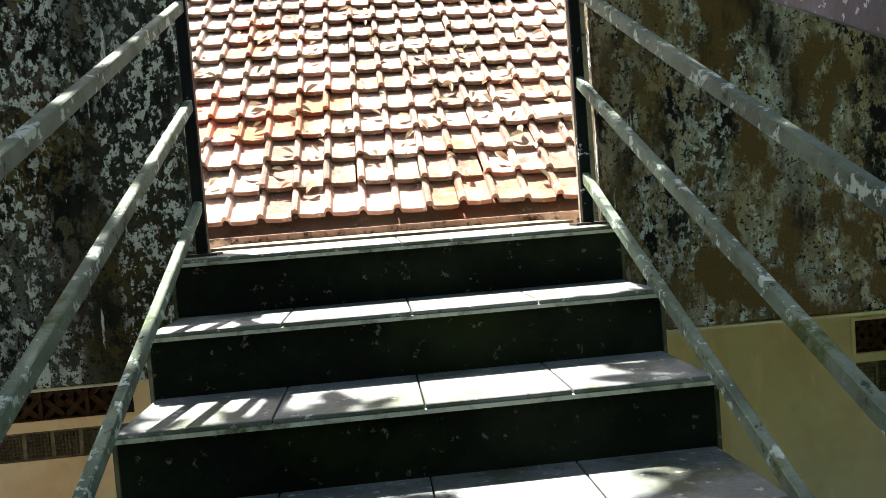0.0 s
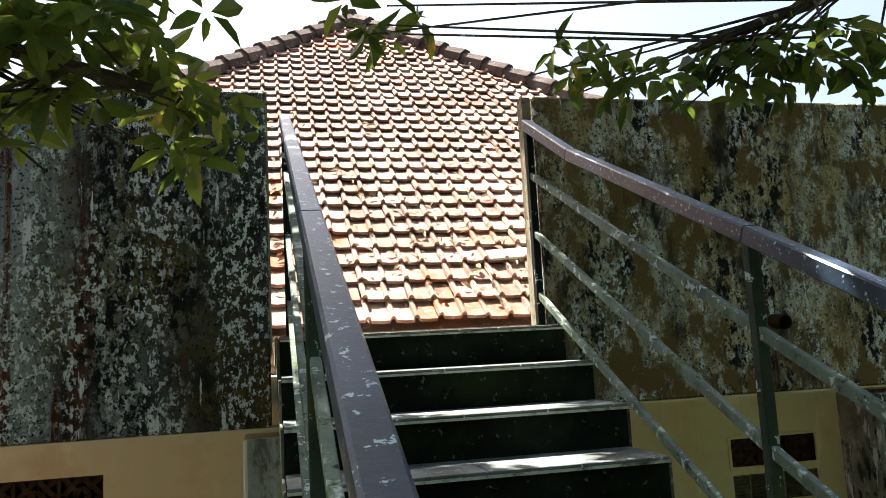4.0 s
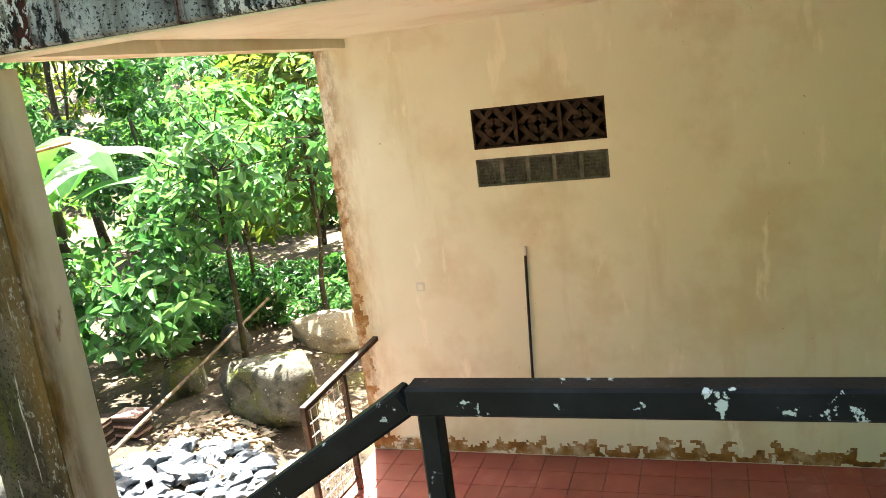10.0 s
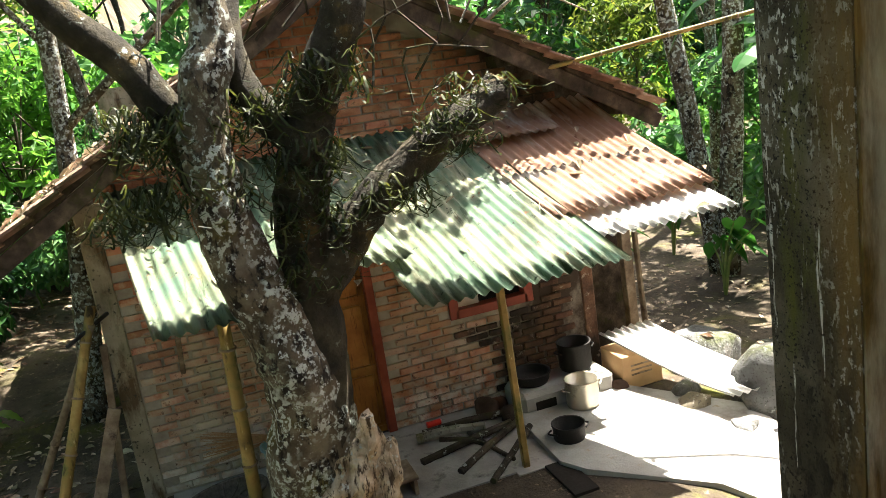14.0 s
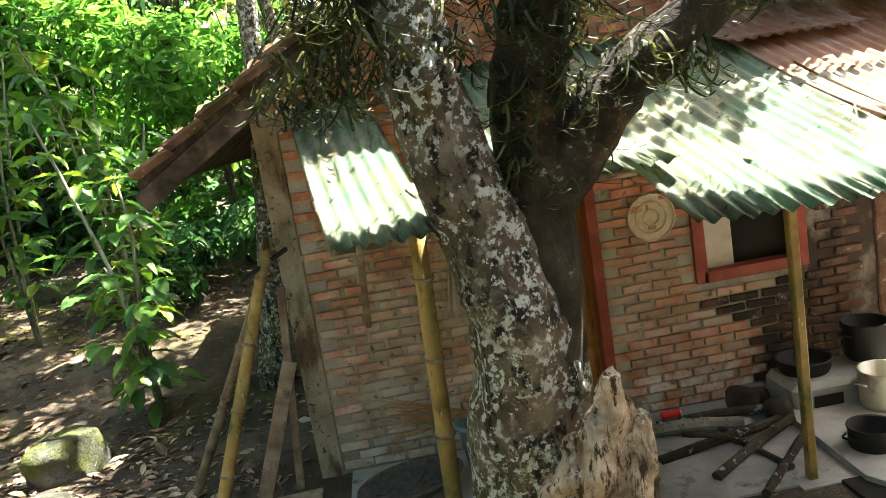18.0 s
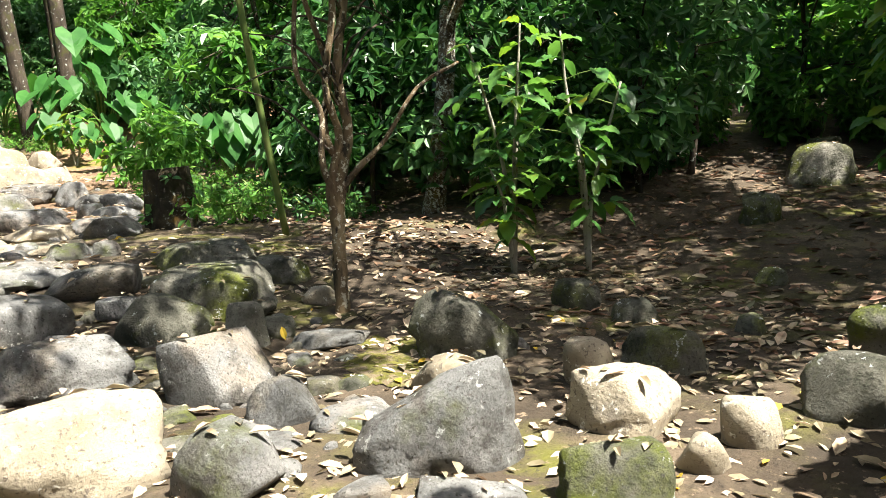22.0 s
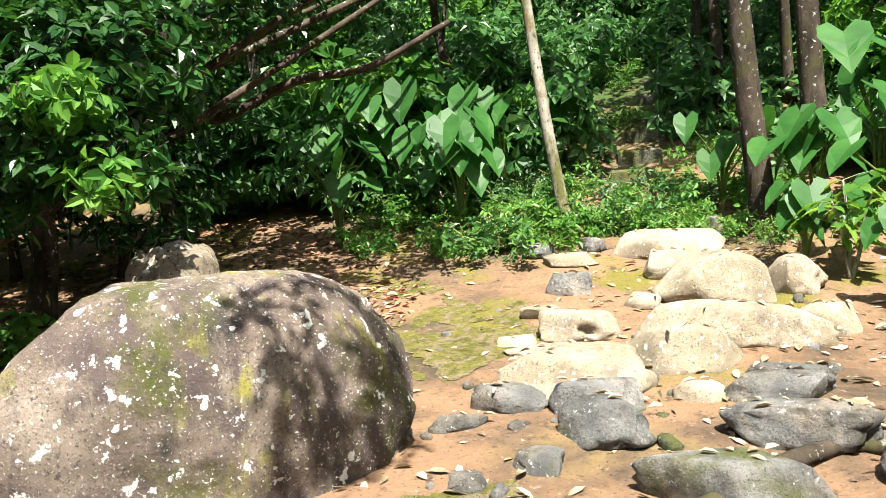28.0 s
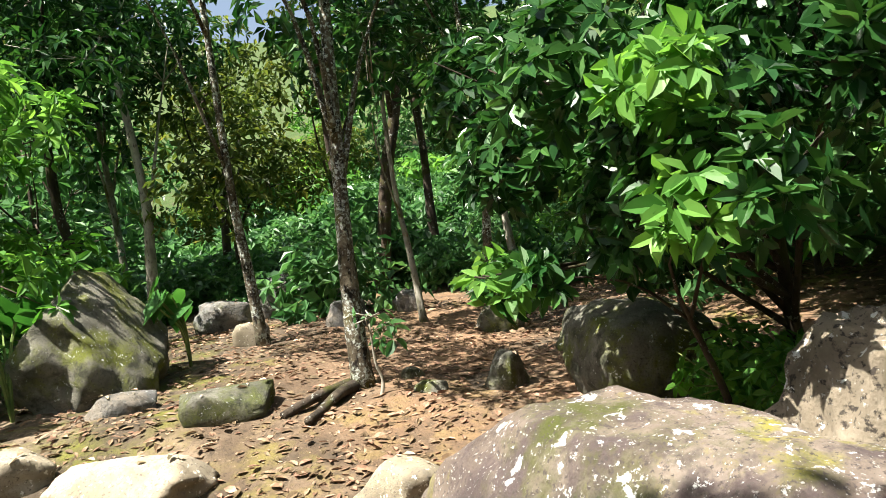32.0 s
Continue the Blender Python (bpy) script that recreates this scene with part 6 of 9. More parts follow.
path_stone(-6.10, -12.86, 0.39, 0.27, 0.14, -5, PALE_SUN_ROCK, "", 3)
path_stone(-6.60, -12.82, 0.73, 0.37, 0.20, -11, ROCK, "", 4)
path_stone(-6.65, -15.33, 1.23, 0.74, 0.46, -8, PALE_SUN_ROCK, "broad stone coloured pale for the sun on it", 4)
path_stone(-7.35, -15.45, 0.64, 0.45, 0.36, -13, PALE_SUN_ROCK, "", 4)
path_stone(-6.23, -16.83, 1.38, 0.69, 0.28, -3, PALE_SUN_ROCK, "broad stone coloured pale for the sun on it", 4)
path_stone(-6.22, -16.22, 0.62, 0.43, 0.24, -4, PALE_SUN_ROCK, "", 4)
path_stone(-5.88, -15.14, 0.40, 0.32, 0.14, -1, PALE_SUN_ROCK, "", 3)
path_stone(-5.17, -15.62, 0.49, 0.34, 0.23, 4, ROCK, "", 4)
path_stone(-5.44, -17.00, 0.32, 0.25, 0.17, 2, ROCK, "", 3)
path_stone(-4.82, -16.93, 0.46, 0.37, 0.15, 6, ROCK, "", 4)
path_stone(-5.18, -16.60, 0.63, 0.38, 0.14, 4, PALE_SUN_ROCK, "", 4)
path_stone(-5.06, -13.91, 0.86, 0.23, 0.09, 7, PALE_SUN_ROCK, "", 4)
path_stone(-4.45, -12.37, 0.41, 0.15, 0.10, 18, ROCK, "", 3)
path_stone(-3.37, -14.26, 0.17, 0.05, 0.07, 22, ROCK, "", 3)
path_stone(-6.94, -17.53, 0.22, 0.18, 0.20, -8, ROCK, "", 3)
path_stone(-5.60, -13.68, 0.27, 0.19, 0.12, 2, PALE_SUN_ROCK, "", 3)
path_stone(-9.44, -1.38, 0.64, 0.45, 0.33, -65, ROCK_MOSS, "mossy round stone by the hut", 4)
path_stone(-12.37, -4.15, 0.45, 0.36, 0.30, -57, ROCK_MOSS, "", 3)
path_stone(-14.44, -3.25, 0.76, 0.61, 0.27, -67, ROCK_MOSS, "", 4)
path_stone(-15.34, -5.10, 0.59, 0.47, 0.36, -61, ROCK_MOSS, "", 4)
path_stone(0.00, -10.57, 0.76, 0.46, 0.28, 87, PALE_SUN_ROCK, "", 4)
path_stone(2.20, -11.58, 0.44, 0.35, 0.34, 81, ROCK_MOSS, "", 3)
path_stone(2.62, -10.64, 0.25, 0.20, 0.14, 88, ROCK_MOSS, "", 3)
path_stone(2.09, -10.83, 0.34, 0.27, 0.12, 86, ROCK_MOSS, "", 3)
path_stone(-1.80, -13.96, 0.46, 0.37, 0.17, 47, PALE_SUN_ROCK, "", 4)
path_stone(-5.98, -10.05, 1.45, 0.42, 0.24, 6, ROCK, "long dark slab of stone beside the roots", 4)
path_stone(-6.1, -11.42, 1.05, 0.4, 0.26, -10, ROCK, "long dark slab of stone beside the roots", 4)
path_stone(-6.55, -12.15, 0.9, 0.36, 0.26, -22, ROCK, "long dark slab of stone beside the roots", 4)
path_stone(-5.75, -10.75, 0.7, 0.24, 0.1, -8, ROCK, "", 4)
path_stone(-6.74, -13.1, 0.6, 0.4, 0.18, -12, ROCK, "", 4)
path_stone(-7.38, -14.31, 0.48, 0.33, 0.26, -16, PALE_SUN_ROCK, "", 3)
path_stone(-6.1, -7.95, 0.9, 0.7, 0.1, -12, PALE_SUN_ROCK, "", 4)
path_stone(0.55, -8.5, 1.3, 0.8, 0.3, 109, PALE_SUN_ROCK, "broad stone coloured pale for the sun on it", 4)
path_stone(0.95, -7.3, 0.9, 0.6, 0.3, 117, PALE_SUN_ROCK, "broad stone coloured pale for the sun on it", 4)
path_stone(1.85, -8.85, 0.95, 0.6, 0.26, 104, ROCK_MOSS, "", 4)
path_stone(2.35, -7.75, 0.7, 0.5, 0.2, 112, ROCK, "", 4)
path_stone(7.4, -7.6, 1.0, 0.7, 0.45, 104, ROCK, "", 4)
path_stone(5.6, -8.4, 0.5, 0.36, 0.3, 102, PALE_SUN_ROCK, "", 3)
path_stone(3.4, -12.7, 0.75, 0.55, 0.5, 77, ROCK_MOSS, "", 4)
path_stone(7.6, -10.6, 0.5, 0.4, 0.35, 91, ROCK, "", 3)
path_stone(5.3, -11.9, 0.68, 0.48, 0.33, 82, ROCK_MOSS, "", 4)
path_stone(6.3, -9.7, 0.62, 0.43, 0.42, 92, ROCK, "", 4)
path_stone(-14.2, -4.5, 0.8, 0.6, 0.5, -61, ROCK_MOSS)
rng = random.Random(78)
laid = [(ob.location.x, ob.location.y, ob.dimensions.x * 0.42) for ob in scene.objects if ob.name.startswith("stone")]
for i in range(330):
    x, y = rng.uniform(-7.7, -3.9), rng.uniform(-9.2, -2.5)
    s = rng.uniform(0.26, 0.5) if i < 60 else rng.uniform(0.1, 0.26)
    edge = 0.5 * noise.noise(Vector((x * 0.7, y * 0.7, 3)))
    if y < -6.8 and (x < -6.2 or rng.random() < 0.25) or x > -4.4 + edge or x < -7.4 + edge + 0.25 * max(0, y + 4.5):
        continue
    if any((x - a) ** 2 + (y - b) ** 2 < (r + s * 0.36) ** 2 for a, b, r in laid):
        continue
    laid.append((x, y, s * 0.38))
    path_stone(x, y, s, s * rng.uniform(0.65, 0.95), s * rng.uniform(0.16, 0.34), rng.uniform(0, 180), ROCK_MOSS if rng.random() < 0.4 else None, "", 3)
rng = random.Random(77)
for i in range(200):
    x, y, s = -5.6 + rng.gauss(0, 1.2), -2.2 - 13.0 * rng.random(), rng.uniform(0.06, 0.2)
    ob = new("pebble", rock_mesh("pebble", s, s * rng.uniform(0.6, 0.9), s * rng.uniform(0.3, 0.5), i, ROCK if i % 3 else ROCK_MOSS, 2))
    ob.location, ob.rotation_euler = (x, y, ground_z(x, y) - 0.012), (0, 0, rng.uniform(0, 6.28))
    tagged(ob, "small loose stone between the larger ones", "stone", "loose stones")
BIG = "boulders"


def boulder(x, y, z, a, b, c, turn, blunt, seed, material, label, lump=0.07, sub=5, cuts=(), dents=()):
    """A great rounded rock: a blunt ellipsoid about its middle, with lumps, worn flats (way, reach) and hollows (place, radius, depth)."""
    bm = bmesh.new()
    bmesh.ops.create_icosphere(bm, subdivisions=sub, radius=1.0)
    off = Vector((seed * 3.7, seed * 1.3, seed * 2.1))
    e = 2.0 / blunt
    for v in bm.verts:
        d = v.co.normalized()
        k = (abs(d.x) ** e + abs(d.y) ** e + abs(d.z) ** e) ** (-1.0 / e)
        k *= 1 + lump * noise.noise(d * 1.6 + off) + lump * 0.5 * noise.noise(d * 4 + off) + lump * 0.16 * noise.noise(d * 11 + off)
        v.co = Vector((d.x * a * k, d.y * b * k, d.z * c * k))
    bm.transform(pose(x, y, z, 0, 0, turn))
    mid = Vector((x, y, z))
    for v in bm.verts:
        for way, reach in cuts:
            n_ = Vector(way).normalized()
            over = (v.co - mid).dot(n_) - reach - 0.05 * noise.noise(v.co * 2.3)
            if over > 0:
                v.co -= n_ * over * 0.86
        for place, rad, deep in dents:
            q = (v.co - Vector(place)).length / rad
            if q < 1:
                v.co += (mid - v.co).normalized() * deep * (1 - q * q) ** 1.5
        v.co += (v.co - mid).normalized() * (0.022 * noise.noise(v.co * 5.0 + off) + 0.012 * noise.noise(v.co * 13 + off))
    return single("boulder", bm, material, label, "boulder", BIG, smooth=True)


boulder(-2.98, -11.51, 0.965, 1.31, 0.57, 1.0, 31.7, 0.84, 5, BOULDER, "huge rounded boulder, purple-grey with white lichen and yellow moss", 0.08, 6,
        [((0.7, 0.1, 0.66), 0.95), ((0, 0, 1), 0.93)], [((-2.25, -11.02, 0.85), 0.42, 0.3), ((-2.65, -10.85, 0.62), 0.3, 0.16), ((-1.75, -11.05, 0.45), 0.4, 0.22)])
boulder(-2.235, -12.748, 1.40, 0.40, 0.62, 0.66, 23.4, 0.86, 8, BOULDER_TAN, "squat lichen-spotted tan boulder behind the largest one", 0.2, 5, [((-0.35, -0.75, 0.6), 0.62)], [((-2.6, -12.55, 1.1), 0.3, 0.12)])
boulder(1.6, -12.75, 1.05, 0.75, 0.6, 0.5, 10, 0.7, 9, ROCK_MOSS, "dark mossy boulder in the shade of a bush", 0.12, 4)
boulder(3.5, -7.0, 1.2, 1.0, 0.8, 0.95, 30, 0.85, 12, ROCK_MOSS, "large mossy boulder beside taro plants", 0.2, 5, [((-0.2, -0.75, 0.65), 0.55), ((-0.2, 0.75, 0.65), 0.6)])
boulder(4.6, -6.2, 0.8, 0.8, 0.7, 0.6, 10, 0.85, 14, ROCK_MOSS, "mossy boulder under the trees", 0.2, 4)
boulder(8.6, -8.6, 0.9, 0.9, 0.8, 0.6, 60, 0.85, 15, ROCK, "grey boulder under the trees", 0.2, 4)
# surface roots
for i, pts in enumerate(([(-3.2, -9.9), (-3.6, -9.4), (-4.1, -9.0), (-4.3, -8.6)], [(-3.3, -9.5), (-3.8, -9.2), (-4.2, -8.7)], [(-3.1, -9.1), (-3.5, -8.8), (-4.0, -8.8), (-4.5, -9.2)], [(-5.6, -10.9), (-6.3, -11.6), (-6.9, -12.0), (-7.3, -11.4)], [(-7.0, -10.6), (-7.4, -11.2), (-7.3, -11.9)], [(2.4, -10.1), (2.0, -9.95), (1.7, -9.8), (1.4, -9.7)], [(2.4, -10.0), (1.95, -9.75), (1.6, -9.45)])):
    line = bend([(x, y, height(x, y) + 0.04 + 0.03 * math.sin(k * 2.1)) for k, (x, y) in enumerate(pts)], 5)
    single("surface_root", piped(line, [0.065 - 0.03 * k / len(line) for k in range(len(line))], 8, 0.12, i), BARK_DARK, "twisted dark root on the ground", "root", "surface roots", smooth=True)

# ---- plants ----


def leaf_arrays(pos, direction, normal, length, width, fold=0.25, rich=True):
    """Leaves as small folded blades: arrays of places, ways, normals and sizes."""
    n = len(pos)
    side = np.cross(direction, normal)
    side /= np.linalg.norm(side, axis=1, keepdims=True) + 1e-9
    nrm = np.cross(side, direction)
    L, Wd = length[:, None], width[:, None]
    tip = pos + direction * L - nrm * L * 0.16
    if rich:
        pts = [pos, pos + direction * L * 0.33 - side * Wd * 0.46 + nrm * Wd * fold, pos + direction * L * 0.7 - side * Wd * 0.38 + nrm * Wd * fold * 0.6 - nrm * L * 0.05, tip,
               pos + direction * L * 0.7 + side * Wd * 0.38 + nrm * Wd * fold * 0.6 - nrm * L * 0.05, pos + direction * L * 0.33 + side * Wd * 0.46 + nrm * Wd * fold]
        v = np.stack(pts, 1).reshape(-1, 3)
        b = np.arange(n)[:, None] * 6
        f = np.concatenate([b + [0, 1, 2, 3], b + [0, 3, 4, 5]])
    else:
        pts = [pos, pos + direction * L * 0.45 - side * Wd * 0.5 + nrm * Wd * fold, tip, pos + direction * L * 0.45 + side * Wd * 0.5 + nrm * Wd * fold]
        v = np.stack(pts, 1).reshape(-1, 3)
        b = np.arange(n)[:, None] * 4
        f = np.concatenate([b + [0, 1, 2], b + [0, 2, 3]])
    return v, f


def unit(a):
    return a / (np.linalg.norm(a, axis=1, keepdims=True) + 1e-9)


def crown_mesh(name, blobs, whorls, per, size, material, seed, aspect=0.42, rich=True, droop=0.25, shell=0.55):
    """A crown of many leaves in whorls: blobs are (x, y, z, rx, ry, rz)."""
    r = np.random.RandomState(seed)
    bl = np.array(blobs, float)
    pick = r.choice(len(bl), whorls, p=(bl[:, 3] * bl[:, 4]) / (bl[:, 3] * bl[:, 4]).sum())
    d = unit(r.normal(size=(whorls, 3)))
    rad = (shell + (1 - shell) * r.rand(whorls)) ** 0.7
    c = bl[pick, :3] + d * bl[pick, 3:] * rad[:, None]
    axis = unit(d * 0.7 + np.array([0, 0, 0.5]) + r.normal(size=(whorls, 3)) * 0.3)
    a = np.repeat(axis, per, 0)
    n = len(a)
    ang = np.tile(np.arange(per) * 6.2832 / per, whorls) + np.repeat(r.rand(whorls) * 6.28, per) + r.normal(size=n) * 0.25
    u = unit(np.cross(a, r.normal(size=(n, 3)) * 0.01 + np.array([0.3, 0.5, 0.2])))
    w = np.cross(a, u)
    out = u * np.cos(ang)[:, None] + w * np.sin(ang)[:, None]
    lift = r.uniform(-0.1, 0.65, n)[:, None]
    way = unit(out + a * lift + np.array([0, 0, -droop]))
    L = size * r.uniform(0.6, 1.2, n)
    v, f = leaf_arrays(np.repeat(c, per, 0) + out * 0.02, way, unit(a + r.normal(size=(n, 3)) * 0.2), L, L * aspect * r.uniform(0.8, 1.2, n), rich=rich)
    return raw(name, v.tolist(), f.tolist(), material)


def limbs_mesh(bm, base, top, r0, blobs, seed, n=9, twig=0.012):
    """A tapered trunk with limbs that reach into the crown's blobs."""
    rng_ = random.Random(seed)
    base, top = Vector(base), Vector(top)
    mid = base.lerp(top, 0.5) + Vector((rng_.uniform(-0.12, 0.12), rng_.uniform(-0.12, 0.12), 0)) * (top - base).length * 0.3
    line = bend([base, base.lerp(mid, 0.5) + Vector((rng_.uniform(-0.05, 0.05), rng_.uniform(-0.05, 0.05), 0)), mid, top], 4)
    tube(bm, line, [r0 * (1.25 if k == 0 else 1) * (1 - 0.6 * k / len(line)) for k in range(len(line))], n, 0.06, seed)
    for b in blobs:
        c = Vector(b[:3])
        s = line[rng_.randint(len(line) // 2, len(line) - 1)]
        kink = s.lerp(c, 0.5) + Vector((rng_.uniform(-0.2, 0.2), rng_.uniform(-0.2, 0.2), rng_.uniform(-0.1, 0.2)))
        tube(bm, bend([s, kink, c], 3), [r0 * 0.35, r0 * 0.3, r0 * 0.26, r0 * 0.2, r0 * 0.16, r0 * 0.12, r0 * 0.08], 6, 0.05, seed)
        for k in range(4):
            e = c + Vector((rng_.uniform(-1, 1) * b[3], rng_.uniform(-1, 1) * b[4], rng_.uniform(-0.6, 0.9) * b[5])) * 0.85
            tube(bm, [c.lerp(s, 0.2), e], [max(twig, r0 * 0.1), twig * 0.5], 5)


def plant(name, label, category, base, top, r0, blobs, whorls, per, size, leafm, barkm, seed, group="", rich=True, aspect=0.42, droop=0.25, shell=0.55):
    t = thing(name, label, category, base, group)
    bm = bmesh.new()
    limbs_mesh(bm, base, top, r0, blobs, seed)
    part("trunk", bm, barkm, t, smooth=True)
    me = crown_mesh("crown", blobs, whorls, per, size, leafm, seed, aspect, rich, droop, shell)
    me.transform(Matrix.Translation(-Vector(base)))
    o_ = new("crown", me)
    o_.parent = t
    return t


def at_ground(x, y, scale=1.0, turn=0.0, sink=0.05):
    return Matrix.LocRotScale((x, y, ground_z(x, y) - sink), Euler((0, 0, radians(turn))), (scale,) * 3)


def blob_set(seed, n, spread, z0, z1, r):
    q = random.Random(seed)
    return [(q.uniform(-spread, spread), q.uniform(-spread, spread), q.uniform(z0, z1), q.uniform(0.6, 1.1) * r, q.uniform(0.6, 1.1) * r, q.uniform(0.45, 0.75) * r) for _ in range(n)]


AWAY = (0, 0, 0)
# tall forest trees, one of each kind, then copies
tall = [plant("forest_tree", "tall forest tree with a slender lichened trunk", "tree", (0, 0, 0), (0.3, 0.2, 7.5), 0.13, blob_set(s, 9, 2.0, 4.2, 9.5, 1.5), 560, 6, 0.32, m_, BARK_DARK, s, "forest trees", False) for s, m_ in ((1, LEAF_MID), (2, LEAF_DARK), (3, LEAF_OLIVE))]
low = [plant("understorey_tree", "young leafy tree of the forest edge", "tree", (0, 0, 0), (0.1, 0.1, 2.6), 0.05, blob_set(s, 8, 0.9, 0.9, 3.4, 0.8), 380, 6, 0.2, m_, BARK_DARK, s, "understorey trees", True) for s, m_ in ((11, LEAF_MID), (12, LEAF_DARK), (13, LEAF_LIGHT))]
low_far = [plant("understorey_tree", "leafy young tree deep in the forest", "tree", (0, 0, 0), (0.1, 0.1, 3.0), 0.06, blob_set(s, 9, 1.1, 0.6, 4.0, 1.0), 330, 6, 0.27, m_, BARK_DARK, s, "understorey trees", False) for s, m_ in ((14, LEAF_MID), (15, LEAF_OLIVE), (16, LEAF_LIGHT))]
shrub = [plant("shrub", "low leafy shrub on the forest floor", "shrub", (0, 0, 0), (0, 0, 0.5), 0.02, blob_set(s, 6, 0.55, 0.2, 0.8, 0.45), 210, 5, 0.16, m_, STEM, s, "shrubs", True, 0.5) for s, m_ in ((21, LEAF_MID), (22, LEAF_DARK), (23, LEAF_LIGHT))]
shrub_far = [plant("shrub", "leafy undergrowth shrub on the wooded slope", "shrub", (0, 0, 0), (0, 0, 0.6), 0.02, blob_set(s, 7, 0.9, 0.2, 1.0, 0.7), 170, 5, 0.26, m_, STEM, s, "shrubs", False, 0.5) for s, m_ in ((24, LEAF_MID), (25, LEAF_LIGHT))]


def clear(x, y, margin=0.0):
    """Whether a place is free of the house, the hut, the yard and the path."""
    if -5.8 - margin < x < 8.5 + margin and -3.2 - margin < y < 14:
        return False
    if -13.6 - margin < x < -4.5 and -1.2 - margin < y < 8.6 + margin:
        return False
    if -9.4 - margin < x < -0.5 + margin and -17.6 - margin < y < 2:
        return False
    if -11.5 < x < -4.5 and 8 < y < 13.5:
        return False
    if -16.5 < x < -9.0 and -5.6 < y < -1.5:
        return False
    if -8.0 < x < -4.5 and y <= -17.6 and y > -27:
        return False
    return not (-1 < x < 7.0 + margin and -12.5 - margin < y < -6.0 + margin)


rng = random.Random(42)
spots = []


def scatter(kinds, count, rmin, rmax, margin, gap, smin, smax):
    tries = 0
    made = 0
    while made < count and tries < count * 40:
        tries += 1
        a, r = rng.uniform(0, 6.2832), math.sqrt(rng.uniform(rmin ** 2, rmax ** 2))
        x, y = -5 + r * math.cos(a), -2 + r * math.sin(a)
        if not clear(x, y, margin) or (gap > 2 and -14 < x < -1 and 7 < y < 19) or (gap > 2 and -8 < x < 4 and -14 < y < -2) or any((x - p) ** 2 + (y - q) ** 2 < gap * gap for p, q, g in spots if g == gap):
            continue
        spots.append((x, y, gap))
        kind_, at_ = rng.choice(kinds), at_ground(x, y, rng.uniform(smin, smax), rng.uniform(0, 360))
        if not (-2.6 < x < 1.8 and -19.6 < y < -14.5) and not (-10.7 < x < -7.0 and -17.0 < y < -9.6):          # the shaded hollow and the edge of the path stay bare
            copy_thing(kind_, at_)
        made += 1


scatter(tall, 80, 12, 46, 1.2, 2.6, 0.8, 1.3)
scatter(low, 26, 7, 14, 0.3, 1.3, 0.75, 1.3)
scatter(low_far, 170, 12, 40, 0.3, 1.5, 0.8, 1.6)
scatter(shrub, 45, 5, 13, 0.1, 0.85, 0.7, 1.4)
scatter(shrub_far, 190, 12, 34, 0.1, 1.1, 0.8, 1.7)
for k, s in ((0, tall), (1, low), (2, shrub), (3, low_far), (4, shrub_far)):
    for i, t in enumerate(s):
        x, y = ((-26 - 3 * i, -4 + 4 * i), (-16 - 2 * i, -12 - 2 * i), (7 + i, -18 - i), (-18, -16 - 3 * i), (-15 - 2 * i, 9))[k]
        t.matrix_basis = at_ground(x, y, 1.0, 40 * i)

src_mesh = [[c for c in t.children if c.name.startswith("crown")][0].data for t in shrub_far]
src_co = [np.array([v.co[:] for v in m_.vertices]) for m_ in src_mesh]
src_f = [np.array([p.vertices[:] for p in m_.polygons]) for m_ in src_mesh]
uv, uf, base_i = [], [], 0
for i in range(190):
    x, y = (rng.uniform(8, 28), rng.uniform(-22, 1)) if i < 95 else (rng.uniform(-13, 3), rng.uniform(-34, -18.5))
    if abs(x + 6.3) > 1.0 or y < -26:
        a, sc = rng.uniform(0, 6.28), rng.uniform(0.55, 1.45)
        co = src_co[i % 2] * sc
        co = np.stack([co[:, 0] * math.cos(a) - co[:, 1] * math.sin(a) + x, co[:, 0] * math.sin(a) + co[:, 1] * math.cos(a) + y, co[:, 2] + ground_z(x, y) - 0.05], 1)
        uv.append(co)
        uf.append(src_f[i % 2] + base_i)
        base_i += len(co)
tagged(new("undergrowth", raw("undergrowth", np.concatenate(uv).tolist(), np.concatenate(uf).tolist(), LEAF_MID)), "dense leafy undergrowth of the far slope", "undergrowth", kind="stuff")
for i in range(12):
    copy_thing(shrub[i % 2], at_ground(rng.uniform(-9.8, -6.2), rng.uniform(8.6, 12.6), rng.uniform(0.5, 0.9), rng.uniform(0, 360)))
